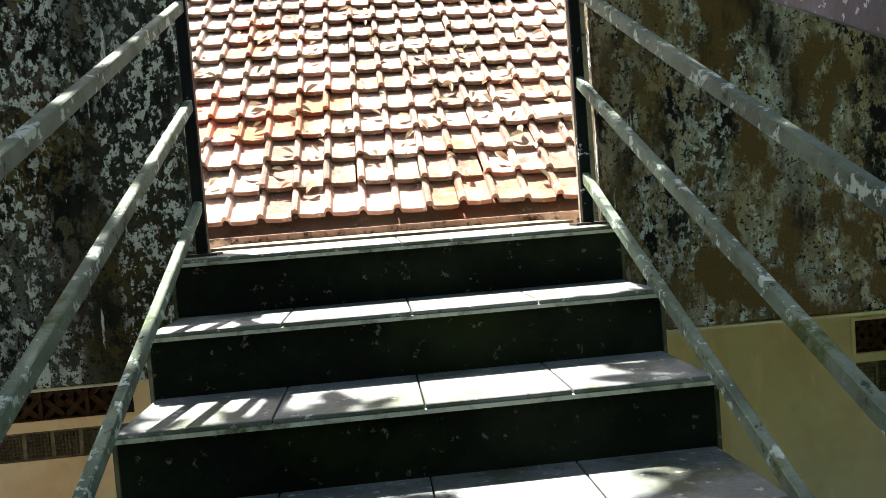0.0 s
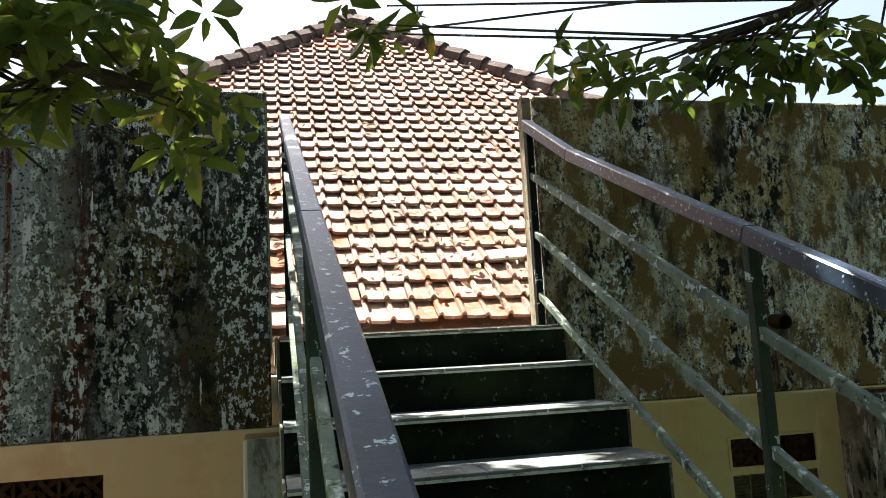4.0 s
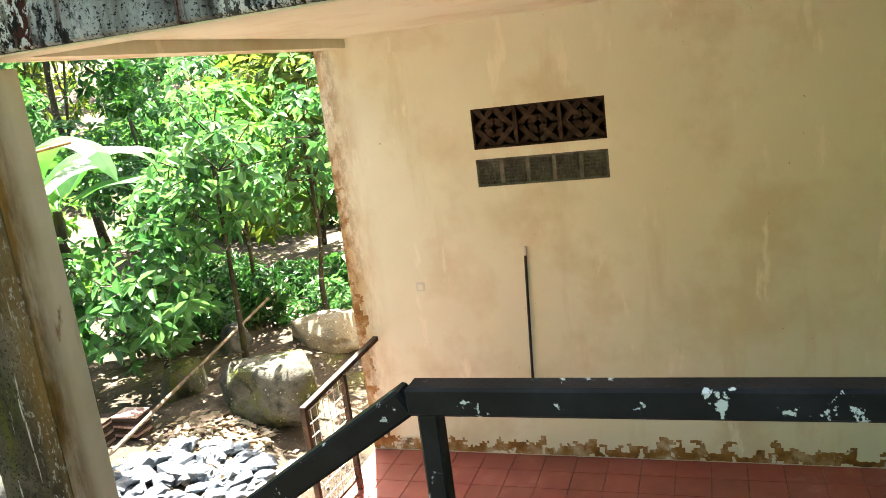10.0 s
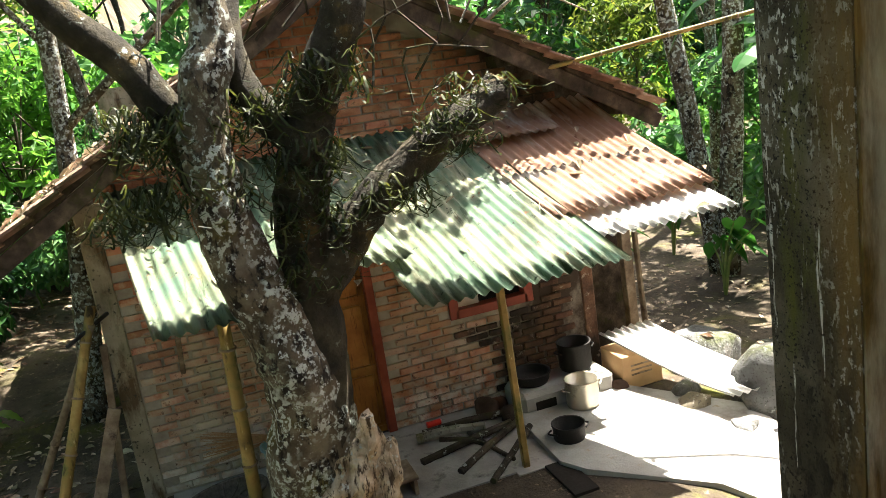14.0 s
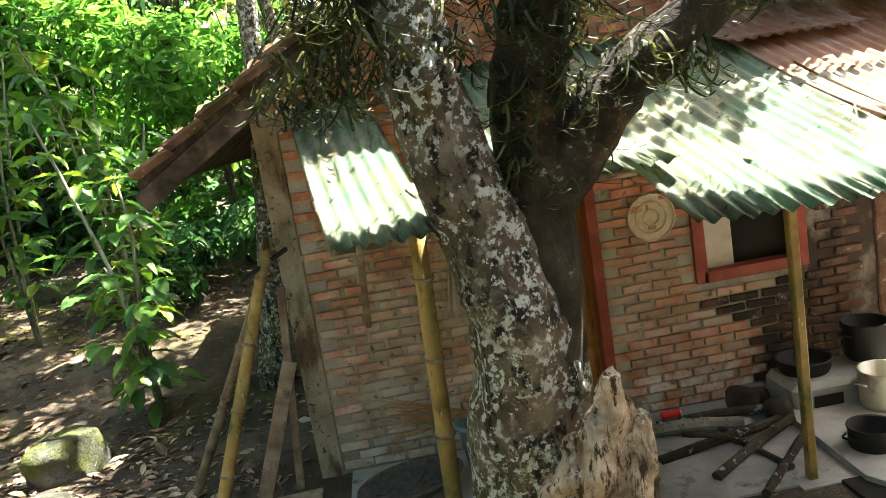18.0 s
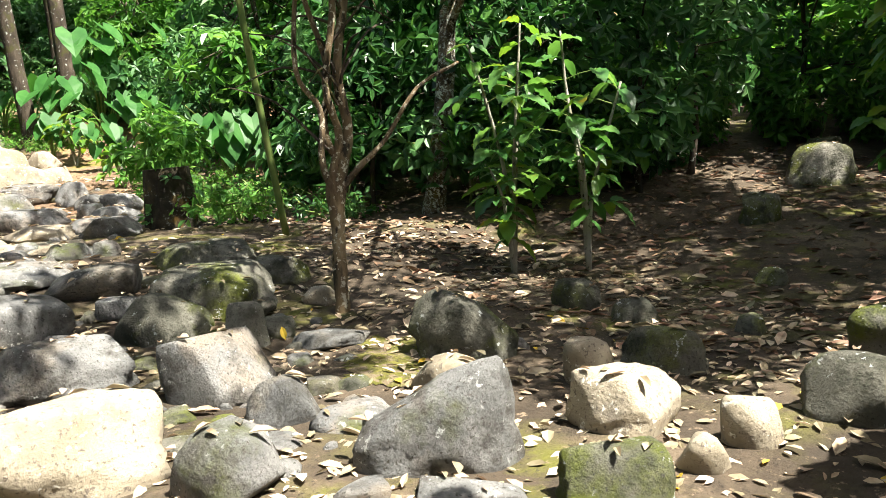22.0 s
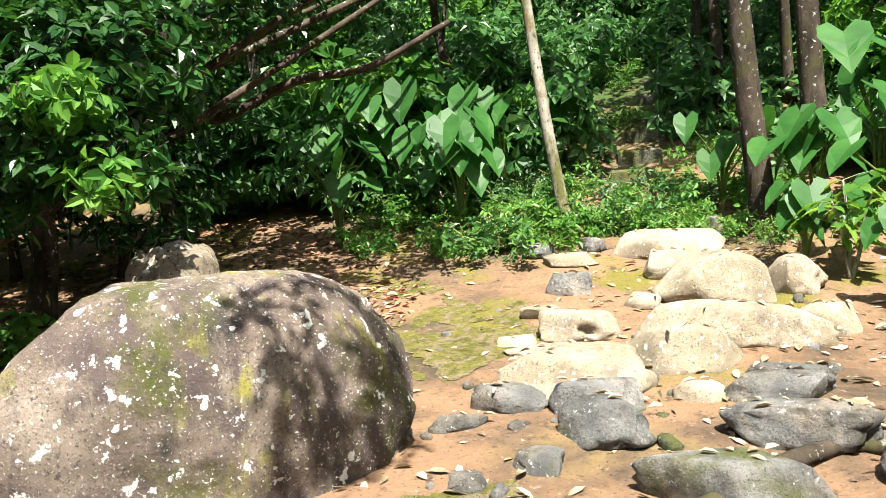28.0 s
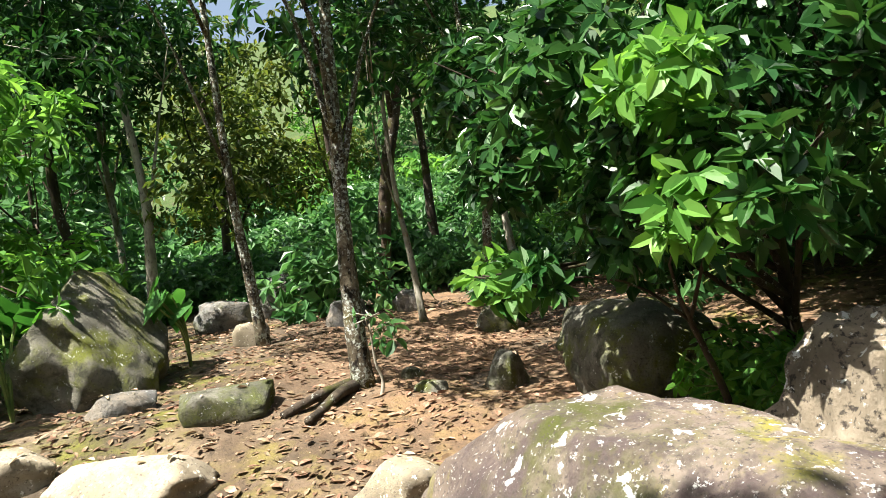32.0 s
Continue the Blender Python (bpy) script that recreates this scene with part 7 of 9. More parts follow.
# unseen canopy, crowns added to cast shade on the stairs, the yard and the path
CANOPY = "shade trees over the path"
SHADE = "added tall shade tree with spreading glossy foliage"
for base, top, blobs, leafm, s, nw in (
    ((-3.0, -4.2, -0.1), (-3.2, -3.0, 6.0), [(-4.2, -2.4, 6.6, 1.4, 1.3, 0.7), (-6.9, -2.2, 7.0, 1.2, 1.1, 0.6), (-5.5, -3.0, 6.8, 1.1, 1.0, 0.6), (-3.0, -1.2, 6.9, 1.4, 1.2, 0.7), (-4.9, 0.4, 7.4, 1.2, 1.1, 0.6), (-1.6, -2.6, 6.5, 1.2, 1.2, 0.6), (-5.3, -5.2, 7.0, 1.2, 0.8, 0.5), (-6.0, -1.0, 7.2, 1.0, 0.8, 0.5), (-4.9, -9.1, 6.9, 0.6, 0.6, 0.4), (-4.3, -7.2, 7.0, 0.7, 0.5, 0.4)], LEAF_MID, 31, 900),
    ((-10.4, -7.4, 0.3), (-10.0, -6.0, 6.5), [(-8.9, -4.6, 7.0, 1.5, 1.5, 0.8), (-8.0, -2.2, 7.2, 1.3, 1.3, 0.7), (-9.6, -4.0, 7.6, 0.9, 0.8, 0.5), (-7.9, -0.8, 7.2, 0.55, 0.5, 0.35), (-8.2, -6.4, 7.0, 1.4, 1.0, 0.8), (-9.9, -1.4, 7.6, 1.4, 1.4, 0.8), (-7.2, -5.0, 7.2, 1.1, 0.8, 0.5), (-9.4, -8.0, 7.2, 1.4, 1.1, 0.6), (-8.6, -0.6, 7.4, 1.0, 0.7, 0.5)], LEAF_DARK, 32, 850),
    ((-14.6, 0.6, 0.4), (-14.0, -0.2, 6.5), [(-12.3, -0.5, 7.2, 1.6, 1.3, 0.8), (-14.5, -0.3, 7.4, 1.7, 1.4, 0.8), (-13.4, -2.4, 7.6, 1.7, 1.3, 0.8)], LEAF_DARK, 33, 1400),
    ((2.6, -1.9, -0.2), (1.6, -0.2, 6.4), [(-1.4, 3.3, 7.2, 0.9, 0.7, 0.4), (0.5, 3.6, 7.2, 0.9, 0.7, 0.4), (2.4, 2.6, 6.8, 1.0, 0.9, 0.5), (-0.9, 2.0, 6.9, 0.9, 0.8, 0.4), (0.3, 2.4, 7.4, 0.8, 0.7, 0.4), (1.4, 3.9, 7.4, 0.9, 0.8, 0.4), (-0.4, 2.9, 7.0, 0.7, 0.6, 0.3), (-0.5, 1.2, 6.8, 0.8, 0.7, 0.4)], LEAF_OLIVE, 34, 1250),
    ((-10.6, 0.0, 0.0), (-10.2, 0.6, 5.6), [(-8.6, 4.5, 6.0, 0.7, 0.5, 0.4), (-9.4, 3.4, 6.2, 0.8, 0.7, 0.4), (-9.8, -0.2, 6.0, 1.3, 1.2, 0.7)], LEAF_MID, 35, 620),
    ((-14.2, 5.9, -0.1), (-13.2, 3.6, 6.4), [(-10.3, 2.7, 7.0, 0.9, 0.7, 0.4), (-12.0, 1.4, 7.4, 1.4, 1.1, 0.6), (-13.6, 2.2, 7.6, 1.5, 1.3, 0.7), (-15.0, 1.2, 7.6, 1.4, 1.2, 0.7)], LEAF_DARK, 36, 700),
    ((-13.6, 9.8, 0.0), (-12.6, 9.4, 6.2), [(-11.2, 8.8, 7.2, 1.3, 1.0, 0.6), (-12.6, 9.6, 7.4, 1.4, 1.2, 0.7), (-11.0, 10.6, 7.4, 1.3, 1.1, 0.6), (-13.6, 8.4, 7.4, 1.4, 1.2, 0.7), (-10.4, 7.4, 7.2, 0.9, 0.8, 0.5)], LEAF_MID, 37, 900),
):
    plant("shade_tree", SHADE, "tree", base, top, 0.14, blobs, nw, 6, 0.2, leafm, BARK, s, CANOPY, True)

# leafy branches that hang before the upper wall and over the stairs
for i, (line, blobs, m_, nw) in enumerate((
    ([(-3.6, 0.8, 5.7), (-2.2, 1.7, 5.05), (-1.15, 2.2, 4.85)], [(-1.75, 1.8, 4.85, 0.35, 0.25, 0.2), (-1.3, 2.15, 4.88, 0.4, 0.25, 0.22), (-1.6, 2.0, 4.55, 0.35, 0.2, 0.14), (-1.0, 2.3, 4.75, 0.22, 0.15, 0.2), (-2.1, 1.7, 4.65, 0.3, 0.25, 0.2), (-1.4, 2.0, 5.02, 0.5, 0.3, 0.14), (-2.6, 1.5, 5.1, 0.45, 0.35, 0.3)], LEAF_OLIVE, 120),
    ([(3.2, 1.0, 6.2), (2.2, 2.0, 5.55), (1.1, 2.4, 5.15)], [(0.95, 2.5, 5.05, 0.3, 0.2, 0.12), (1.35, 2.4, 5.08, 0.3, 0.25, 0.15), (0.7, 2.6, 5.2, 0.2, 0.2, 0.1), (1.8, 2.3, 5.15, 0.4, 0.3, 0.2), (-0.3, 2.5, 5.3, 0.25, 0.2, 0.08)], LEAF_OLIVE, 60))):
    b = thing("hanging_branch", "leafy branch hanging over the stairs", "branch", line[-1], "hanging branches")
    bm = bmesh.new()
    tube(bm, bend(line, 5), [0.05 - 0.003 * k for k in range(11)], 7)
    for q in blobs:
        for k in range(4):
            tube(bm, [Vector(line[1]).lerp(Vector(line[2]), rng.random()), Vector(q[:3]) + Vector((rng.uniform(-0.3, 0.3), rng.uniform(-0.2, 0.2), rng.uniform(-0.15, 0.1)))], [0.008, 0.004], 5)
    part("stem", bm, BARK_DARK, b)
    me = crown_mesh("foliage", blobs, nw, 5, 0.15, m_, 50 + i, 0.42, True, 0.45, 0.2)
    me.transform(Matrix.Translation(-Vector(line[-1])))
    o = new("foliage", me)
    o.parent = b

# the lichened tree before the hut
tree = thing("lichened_tree", "old forked tree, bark crusted with lichen, hung with ferns", "tree", (-6.85, 1.52, 0))
line = bend([(-6.97, 1.66, -0.1), (-6.88, 1.67, 0.3), (-6.83, 1.69, 0.7), (-6.78, 1.72, 1.1), (-6.74, 1.68, 1.42), (-6.72, 1.6, 1.75), (-6.72, 1.53, 2.1), (-6.72, 1.47, 2.45), (-6.73, 1.53, 2.95), (-6.75, 1.65, 3.5), (-6.8, 1.6, 5.0)], 5)
girth = np.interp(np.arange(len(line)) / 5, range(11), [0.38, 0.28, 0.255, 0.245, 0.2, 0.16, 0.145, 0.13, 0.12, 0.11, 0.07])
bm = piped(line, [float(g) for g in girth], 28)
for v in bm.verts:
    c_ = min(line, key=lambda p: (p - v.co).length)
    v.co += (v.co - c_).normalized() * (0.05 * noise.noise(v.co * 3.2) + 0.03 * noise.noise(v.co * 9) + 0.014 * noise.noise(v.co * 24))
part("trunk", bm, BARK, tree, smooth=True)
for k, (pts, r0, r1, m_) in enumerate((
    ([(-6.82, 1.74, 0.7), (-6.77, 1.81, 1.15), (-6.79, 1.85, 1.7), (-6.8, 1.92, 2.3), (-6.76, 2.0, 2.6), (-6.75, 2.18, 3.0), (-6.7, 2.33, 3.4), (-6.7, 2.4, 4.8)], 0.19, 0.09, BARK_MOSS_SHADE),
    ([(-6.78, 1.86, 1.7), (-6.75, 2.17, 2.08), (-6.74, 2.37, 2.25), (-6.72, 2.75, 2.5), (-6.7, 3.03, 2.64), (-6.72, 3.12, 2.72)], 0.13, 0.09, BARK_MOSS_SHADE),
    ([(-6.75, 1.5, 2.3), (-6.82, 1.36, 2.7), (-6.85, 1.22, 3.05), (-6.9, 0.88, 3.45), (-7.2, 0.3, 4.3)], 0.11, 0.08, BARK_MOSS_SHADE),
    ([(-6.75, 1.98, 2.55), (-6.85, 1.75, 2.85), (-6.9, 1.7, 3.2), (-7.1, 1.8, 3.6)], 0.1, 0.07, BARK_MOSS_SHADE))):
    line = bend(pts, 5)
    part("limb", piped(line, [r0 + (r1 - r0) * j / len(line) for j in range(len(line))], 16, 0.12, k), m_, tree, smooth=True)
for k, (pts, r0) in enumerate((([(-6.80, 1.78, 0.2), (-6.62, 1.88, 0.55), (-6.54, 1.95, 0.8), (-6.47, 2.02, 1.1)], 0.15), ([(-6.72, 1.86, 0.1), (-6.58, 1.98, 0.45), (-6.5, 2.06, 0.75), (-6.49, 2.09, 0.9)], 0.12), ([(-6.78, 1.72, 0.35), (-6.58, 1.8, 0.65), (-6.53, 1.84, 0.86)], 0.1))):
    line = bend(pts, 14)
    bm = piped(line, [r0 * (1.1 - (j / len(line)) ** 1.6) + 0.006 for j in range(len(line))], 30)
    for v in bm.verts:
        v.co += Vector((noise.noise(v.co * 8), noise.noise(v.co * 8 + Vector((9, 0, 0))), 0.6 * noise.noise(v.co * 7))) * 0.05 + Vector((noise.noise(Vector((v.co.x * 30, v.co.y * 30, v.co.z * 5))), noise.noise(Vector((v.co.y * 30, v.co.x * 30, v.co.z * 5))), 0)) * 0.03
    part("stub", bm, DEAD_WOOD, tree, "broken splintered pale stub")
for i, (c, n_, ln) in enumerate((((-6.74, 1.3, 2.72), 120, 0.34), ((-6.76, 1.75, 2.75), 90, 0.34), ((-6.7, 2.4, 2.22), 110, 0.26), ((-6.68, 2.8, 2.5), 120, 0.24), ((-6.8, 1.05, 2.35), 110, 0.3), ((-6.68, 1.92, 2.2), 120, 0.26), ((-6.68, 1.9, 1.9), 80, 0.24), ((-6.66, 2.1, 2.9), 110, 0.3), ((-6.7, 1.45, 2.45), 90, 0.3), ((-6.68, 1.95, 2.5), 120, 0.3), ((-6.7, 2.95, 2.68), 80, 0.22), ((-7.9, 1.1, 2.75), 120, 0.4))):
    bm = bmesh.new()
    q = random.Random(90 + i)
    for k in range(n_):
        s = Vector(c) + Vector((q.uniform(-0.12, 0.12), q.uniform(-0.2, 0.2), q.uniform(-0.1, 0.12)))
        ln_ = ln * 0.62
        a = q.uniform(0, 6.283)
        e = Vector((math.cos(a), math.sin(a), 0)) * ln_ * q.uniform(0.3, 0.7)
        side = Vector((-math.sin(a), math.cos(a), 0)) * q.uniform(-0.08, 0.08)
        drop = ln_ * q.uniform(0.3, 1.0)
        pts = bend([s, s + e * 0.6 + Vector((0, 0, ln_ * 0.22)), s + e + side + Vector((0, 0, -drop * 0.3)), s + e * 0.75 + side * 2.5 + Vector((0, 0, -drop * 0.62)), s + e * 0.3 + side * 3.5 + Vector((0, 0, -drop * 0.5))], 3)
        w = 0.0065
        sd = Vector((-math.sin(a), math.cos(a), 0)) * w
        vs = [(bm.verts.new(p - sd), bm.verts.new(p + sd)) for p in pts]
        for m1, m2 in zip(vs, vs[1:]):
            bm.faces.new((m1[0], m1[1], m2[1], m2[0]))
    part("fern", bm, FERN, tree, "tuft of dry strap fern")
bm = bmesh.new()
q = random.Random(6)
for k in range(26):
    s = Vector((-6.75 + q.uniform(-0.2, 0.2), q.uniform(1.2, 3.1), q.uniform(2.6, 3.4)))
    tube(bm, bend([s, s + Vector((q.uniform(-0.2, 0.2), q.uniform(-0.2, 0.3), 0.3)), s + Vector((q.uniform(-0.4, 0.4), q.uniform(-0.4, 0.5), q.uniform(0.2, 0.8)))], 3), [0.008, 0.007, 0.006, 0.006, 0.005, 0.004, 0.003], 5)
part("twig", bm, BARK_DARK, tree, "bare thin twigs")

# single plants that stand close to the walk
NEAR = "plants beside the path"
yt = thing("young_tree", "young tree of several twisting tan stems", "tree", (-7.7, -4.85, 0.0), NEAR)
for k, (pts, r0) in enumerate((
    ([(-7.61, -4.7, -0.05), (-7.63, -4.75, 0.35), (-7.7, -4.85, 0.75), (-7.74, -4.86, 1.05), (-7.86, -4.9, 1.45), (-7.8, -4.9, 1.9), (-7.92, -4.9, 2.6), (-8.1, -4.9, 4.0)], 0.058),
    ([(-7.68, -4.82, 0.6), (-7.66, -4.87, 1.0), (-7.78, -4.9, 1.4), (-7.66, -4.85, 1.8), (-7.74, -4.8, 2.5), (-7.6, -4.9, 3.8)], 0.04),
    ([(-7.7, -4.85, 0.75), (-7.78, -4.88, 1.1), (-7.68, -4.95, 1.45), (-7.76, -4.98, 1.9), (-7.62, -5.0, 2.4), (-7.4, -5.1, 3.3)], 0.036),
    ([(-7.72, -4.85, 0.95), (-7.88, -4.8, 1.15), (-8.1, -4.75, 1.35), (-8.4, -4.7, 1.75), (-8.75, -4.6, 1.95)], 0.026),
    ([(-7.7, -4.85, 0.9), (-7.6, -4.86, 1.2), (-7.62, -4.88, 1.6), (-7.45, -4.9, 1.9), (-7.5, -4.9, 2.6)], 0.03))):
    line = bend(pts, 5)
    part("stem", piped(line, [r0 * (1 - 0.5 * j / len(line)) for j in range(len(line))], 9, 0.16, k), YOUNG_BARK, yt, smooth=True)
bm = bmesh.new()
q = random.Random(12)
for k in range(14):
    s0 = Vector((-7.75 + q.uniform(-0.1, 0.1), -4.88, q.uniform(1.2, 2.8)))
    e0 = s0 + Vector((q.uniform(-0.9, 0.9), q.uniform(-0.6, 0.6), q.uniform(-0.1, 0.8)))
    tube(bm, bend([s0, s0.lerp(e0, 0.5) + Vector((0, 0, 0.12)), e0], 3), [0.014, 0.012, 0.01, 0.009, 0.008, 0.006, 0.004], 5)
part("twig", bm, BARK_DARK, yt, "bare twisting twigs")
me = crown_mesh("foliage", [(-8.3, -4.9, 3.1, 0.7, 0.6, 0.4), (-7.6, -5.2, 3.4, 0.6, 0.6, 0.4), (-7.4, -4.4, 3.3, 0.6, 0.5, 0.4)], 110, 6, 0.17, LEAF_MID, 201)
me.transform(Matrix.Translation((7.7, 4.85, 0.0)))
o = new("foliage", me)
o.parent = yt


def ribbed_leaf(name, material, seed):
    """A long pointed leaf one metre long, drooping, its blade waved between the ribs."""
    q = random.Random(seed)
    verts, faces, n = [], [], 11
    for k in range(n):
        f = k / (n - 1)
        w = 0.235 * math.sin(math.pi * f ** 0.85) ** 0.8 + 0.004
        z = -0.34 * f * f + 0.06 * f
        wave = 0.022 * (1 if k % 2 else -1) + q.uniform(-0.01, 0.01)
        verts += [(f, -w, z + 0.32 * w + wave), (f, -w * 0.5, z + 0.2 * w + wave * 0.6), (f, 0, z), (f, w * 0.5, z + 0.2 * w + wave * 0.6), (f, w, z + 0.32 * w + wave)]
    for k in range(n - 1):
        for j in range(4):
            a = k * 5 + j
            faces.append((a, a + 1, a + 6, a + 5))
    return raw(name, verts, faces, material, True)


COFFEE_LEAVES = [ribbed_leaf("leaf", m_, k) for k, m_ in enumerate((COFFEE, COFFEE, COFFEE_BRIGHT))]


def coffee_sapling(label, x, y, stems, size, seed, low=0.3, gap=0.13, bright=0.33):
    """Slender arching stems with pairs of large ribbed leaves along them and on short side twigs."""
    q = random.Random(seed)
    z = ground_z(x, y)
    t = thing("coffee_sapling", label, "sapling", (x, y, z), NEAR)
    for dx, dy, h in stems:
        line = bend([(x, y, z - 0.04), (x + dx * 0.25 + q.uniform(-0.05, 0.05), y + dy * 0.2, z + h * 0.4), (x + dx * 0.6, y + dy * 0.6 + q.uniform(-0.06, 0.06), z + h * 0.75), (x + dx, y + dy, z + h)], 6)
        part("stem", piped(line, [0.022 * (1 - 0.75 * k / len(line)) + 0.003 for k in range(len(line))], 7, 0.08, seed), BARK_PALE, t, smooth=True)
        length, turn = 0.0, q.uniform(0, 3.14)
        for p0, p1 in zip(line, line[1:]):
            length += (p1 - p0).length
            if length < gap or p1.z - z < h * low:
                continue
            length = 0.0
            turn += 1.35 + q.uniform(-0.3, 0.3)
            for sg in (0, 3.14159):
                a = turn + sg + q.uniform(-0.3, 0.3)
                twig = q.random() < 0.45
                out = Vector((math.cos(a), math.sin(a), 0.25))
                tip = p1 + out * (q.uniform(0.12, 0.34) if twig else 0.015)
                if twig:
                    part("twig", piped([p1, p1.lerp(tip, 0.5) + Vector((0, 0, 0.012)), tip], [0.006, 0.005, 0.003], 5), STEM, t)
                for b in ((a, a + 0.95, a - 0.95) if twig else (a,)):
                    o_ = new("leaf", COFFEE_LEAVES[2 if q.random() < bright else q.randint(0, 1)])
                    o_.parent = t
                    k_ = size * q.uniform(0.6, 1.15)
                    o_.matrix_basis = Matrix.LocRotScale(tip - Vector((x, y, z)), Euler((q.uniform(-0.35, 0.35), q.uniform(-0.25, 0.6), b)), (k_, k_ * q.uniform(0.9, 1.15), k_))
    return t


coffee_sapling("sapling with big ribbed green and yellowing leaves", -9.58, -4.95, ((0.35, 0.1, 1.0), (0.1, 0.25, 1.9), (-0.25, -0.1, 2.3), (0.3, -0.2, 2.1)), 0.29, 301, 0.3, 0.12, 0.4)
coffee_sapling("leafy sapling with big ribbed green leaves", -10.1, -4.5, ((-0.25, 0.2, 1.7), (0.3, 0.1, 1.4), (0.0, -0.3, 2.2)), 0.29, 302, 0.3, 0.12, 0.15)
coffee_sapling("bright green coffee sapling beside the hut", -10.25, -0.93, ((-0.45, -0.35, 1.3), (-0.5, -0.1, 2.1), (-0.25, -0.6, 2.7), (0.1, -0.1, 0.7)), 0.25, 303, 0.15, 0.12, 0.6)
coffee_sapling("tall bright green coffee sapling behind the hut", -11.9, -1.5, ((-0.2, -0.3, 3.0), (0.3, 0.2, 2.8), (0.3, -0.4, 3.3), (-0.4, 0.4, 2.4)), 0.29, 304, 0.15, 0.13, 0.6)
coffee_sapling("bright broad-leaved sapling beside the stony path", -8.18, -13.08, ((0.2, 0.1, 0.6), (-0.2, 0.1, 0.7), (0.0, -0.2, 0.5)), 0.24, 306, 0.2, 0.1, 0.8)
coffee_sapling("bright broad-leaved sapling beside the stony path", -8.00, -15.74, ((0.2, 0.1, 0.8), (-0.2, 0.1, 0.9), (0.0, -0.2, 1.0)), 0.26, 307, 0.35, 0.1, 0.8)
coffee_sapling("tall bright green coffee sapling behind the hut", -12.7, -2.9, ((-0.2, 0.3, 3.2), (0.3, -0.2, 2.8), (0.5, 0.4, 2.5)), 0.29, 305, 0.15, 0.13, 0.6)
for i, (x, y, h) in enumerate(((-12.6, -6.0, 3.0), (-11.3, -6.6, 2.8), (-11.2, -9.9, 2.8), (-11.4, -11.2, 2.4), (-12.4, -8.2, 3.0), (-11.4, -14.2, 2.4), (-10.9, -16.2, 2.2), (-11.9, -12.6, 2.6))):
    plant("leafy_bush", "dense dark green bush at the edge of the clearing", "bush", (x, y, height(x, y) - 0.05), (x, y, height(x, y) + h * 0.7), 0.045, [(x + a, y + b, height(x, y) + h * c, 0.9, 0.9, 0.7) for a, b, c in ((0.2, 0.1, 0.35), (-0.5, 0.4, 0.65), (0.5, -0.3, 0.75), (0, 0.5, 0.95))], 260, 6, 0.21, (LEAF_MID, LEAF_DARK)[i % 2], BARK_DARK, 210 + i, NEAR)
# the glossy dark bush by the boulders
plant("glossy_bush", "large glossy dark green bush with whorled leaves", "bush", (0.5, -13.9, 0.75), (0.2, -13.4, 2.6), 0.09, [(-2.25, -12.1, 2.62, 0.42, 0.36, 0.3), (-1.6, -12.2, 2.95, 0.6, 0.5, 0.45), (-0.62, -11.4, 2.12, 0.3, 0.26, 0.2), (-0.9, -12.2, 2.6, 0.7, 0.5, 0.5), (0.0, -12.6, 3.1, 0.9, 0.7, 0.7), (0.7, -12.6, 2.3, 0.7, 0.6, 0.5), (-1.4, -13.2, 3.5, 1.0, 0.8, 0.7), (1.3, -13.2, 3.2, 1.0, 0.9, 0.9), (0.0, -13.6, 4.0, 1.2, 1.0, 0.7), (-1.0, -11.7, 3.3, 0.6, 0.5, 0.4), (0.5, -11.6, 2.9, 0.7, 0.5, 0.4), (1.3, -11.5, 3.5, 0.8, 0.6, 0.5)], 1750, 8, 0.145, LEAF_DARK, BARK_DARK, 231, NEAR, True, 0.5, 0.1)
plant("glossy_bush", "glossy bright green shoots of the large bush", "bush", (-0.4, -13.0, 0.75), (-0.6, -12.4, 1.9), 0.04, [(-2.27, -11.97, 2.55, 0.28, 0.22, 0.16), (-0.61, -11.29, 2.13, 0.26, 0.22, 0.14), (-2.0, -11.9, 3.1, 0.3, 0.25, 0.2)], 62, 8, 0.15, LEAF_LIGHT, BARK_DARK, 234, NEAR, True, 0.48, 0.1)
plant("glossy_bush", "glossy dark green bush behind the boulders", "bush", (0.8, -16.8, 1.4), (0.6, -16.6, 3.2), 0.07, [(0.2, -16.2, 2.6, 1.2, 1.0, 0.9), (1.6, -16.4, 2.9, 1.2, 1.0, 1.0), (0.2, -17.2, 3.6, 1.2, 1.1, 0.8)], 380, 7, 0.18, LEAF_DARK, BARK_DARK, 232, NEAR, True, 0.36, 0.1)
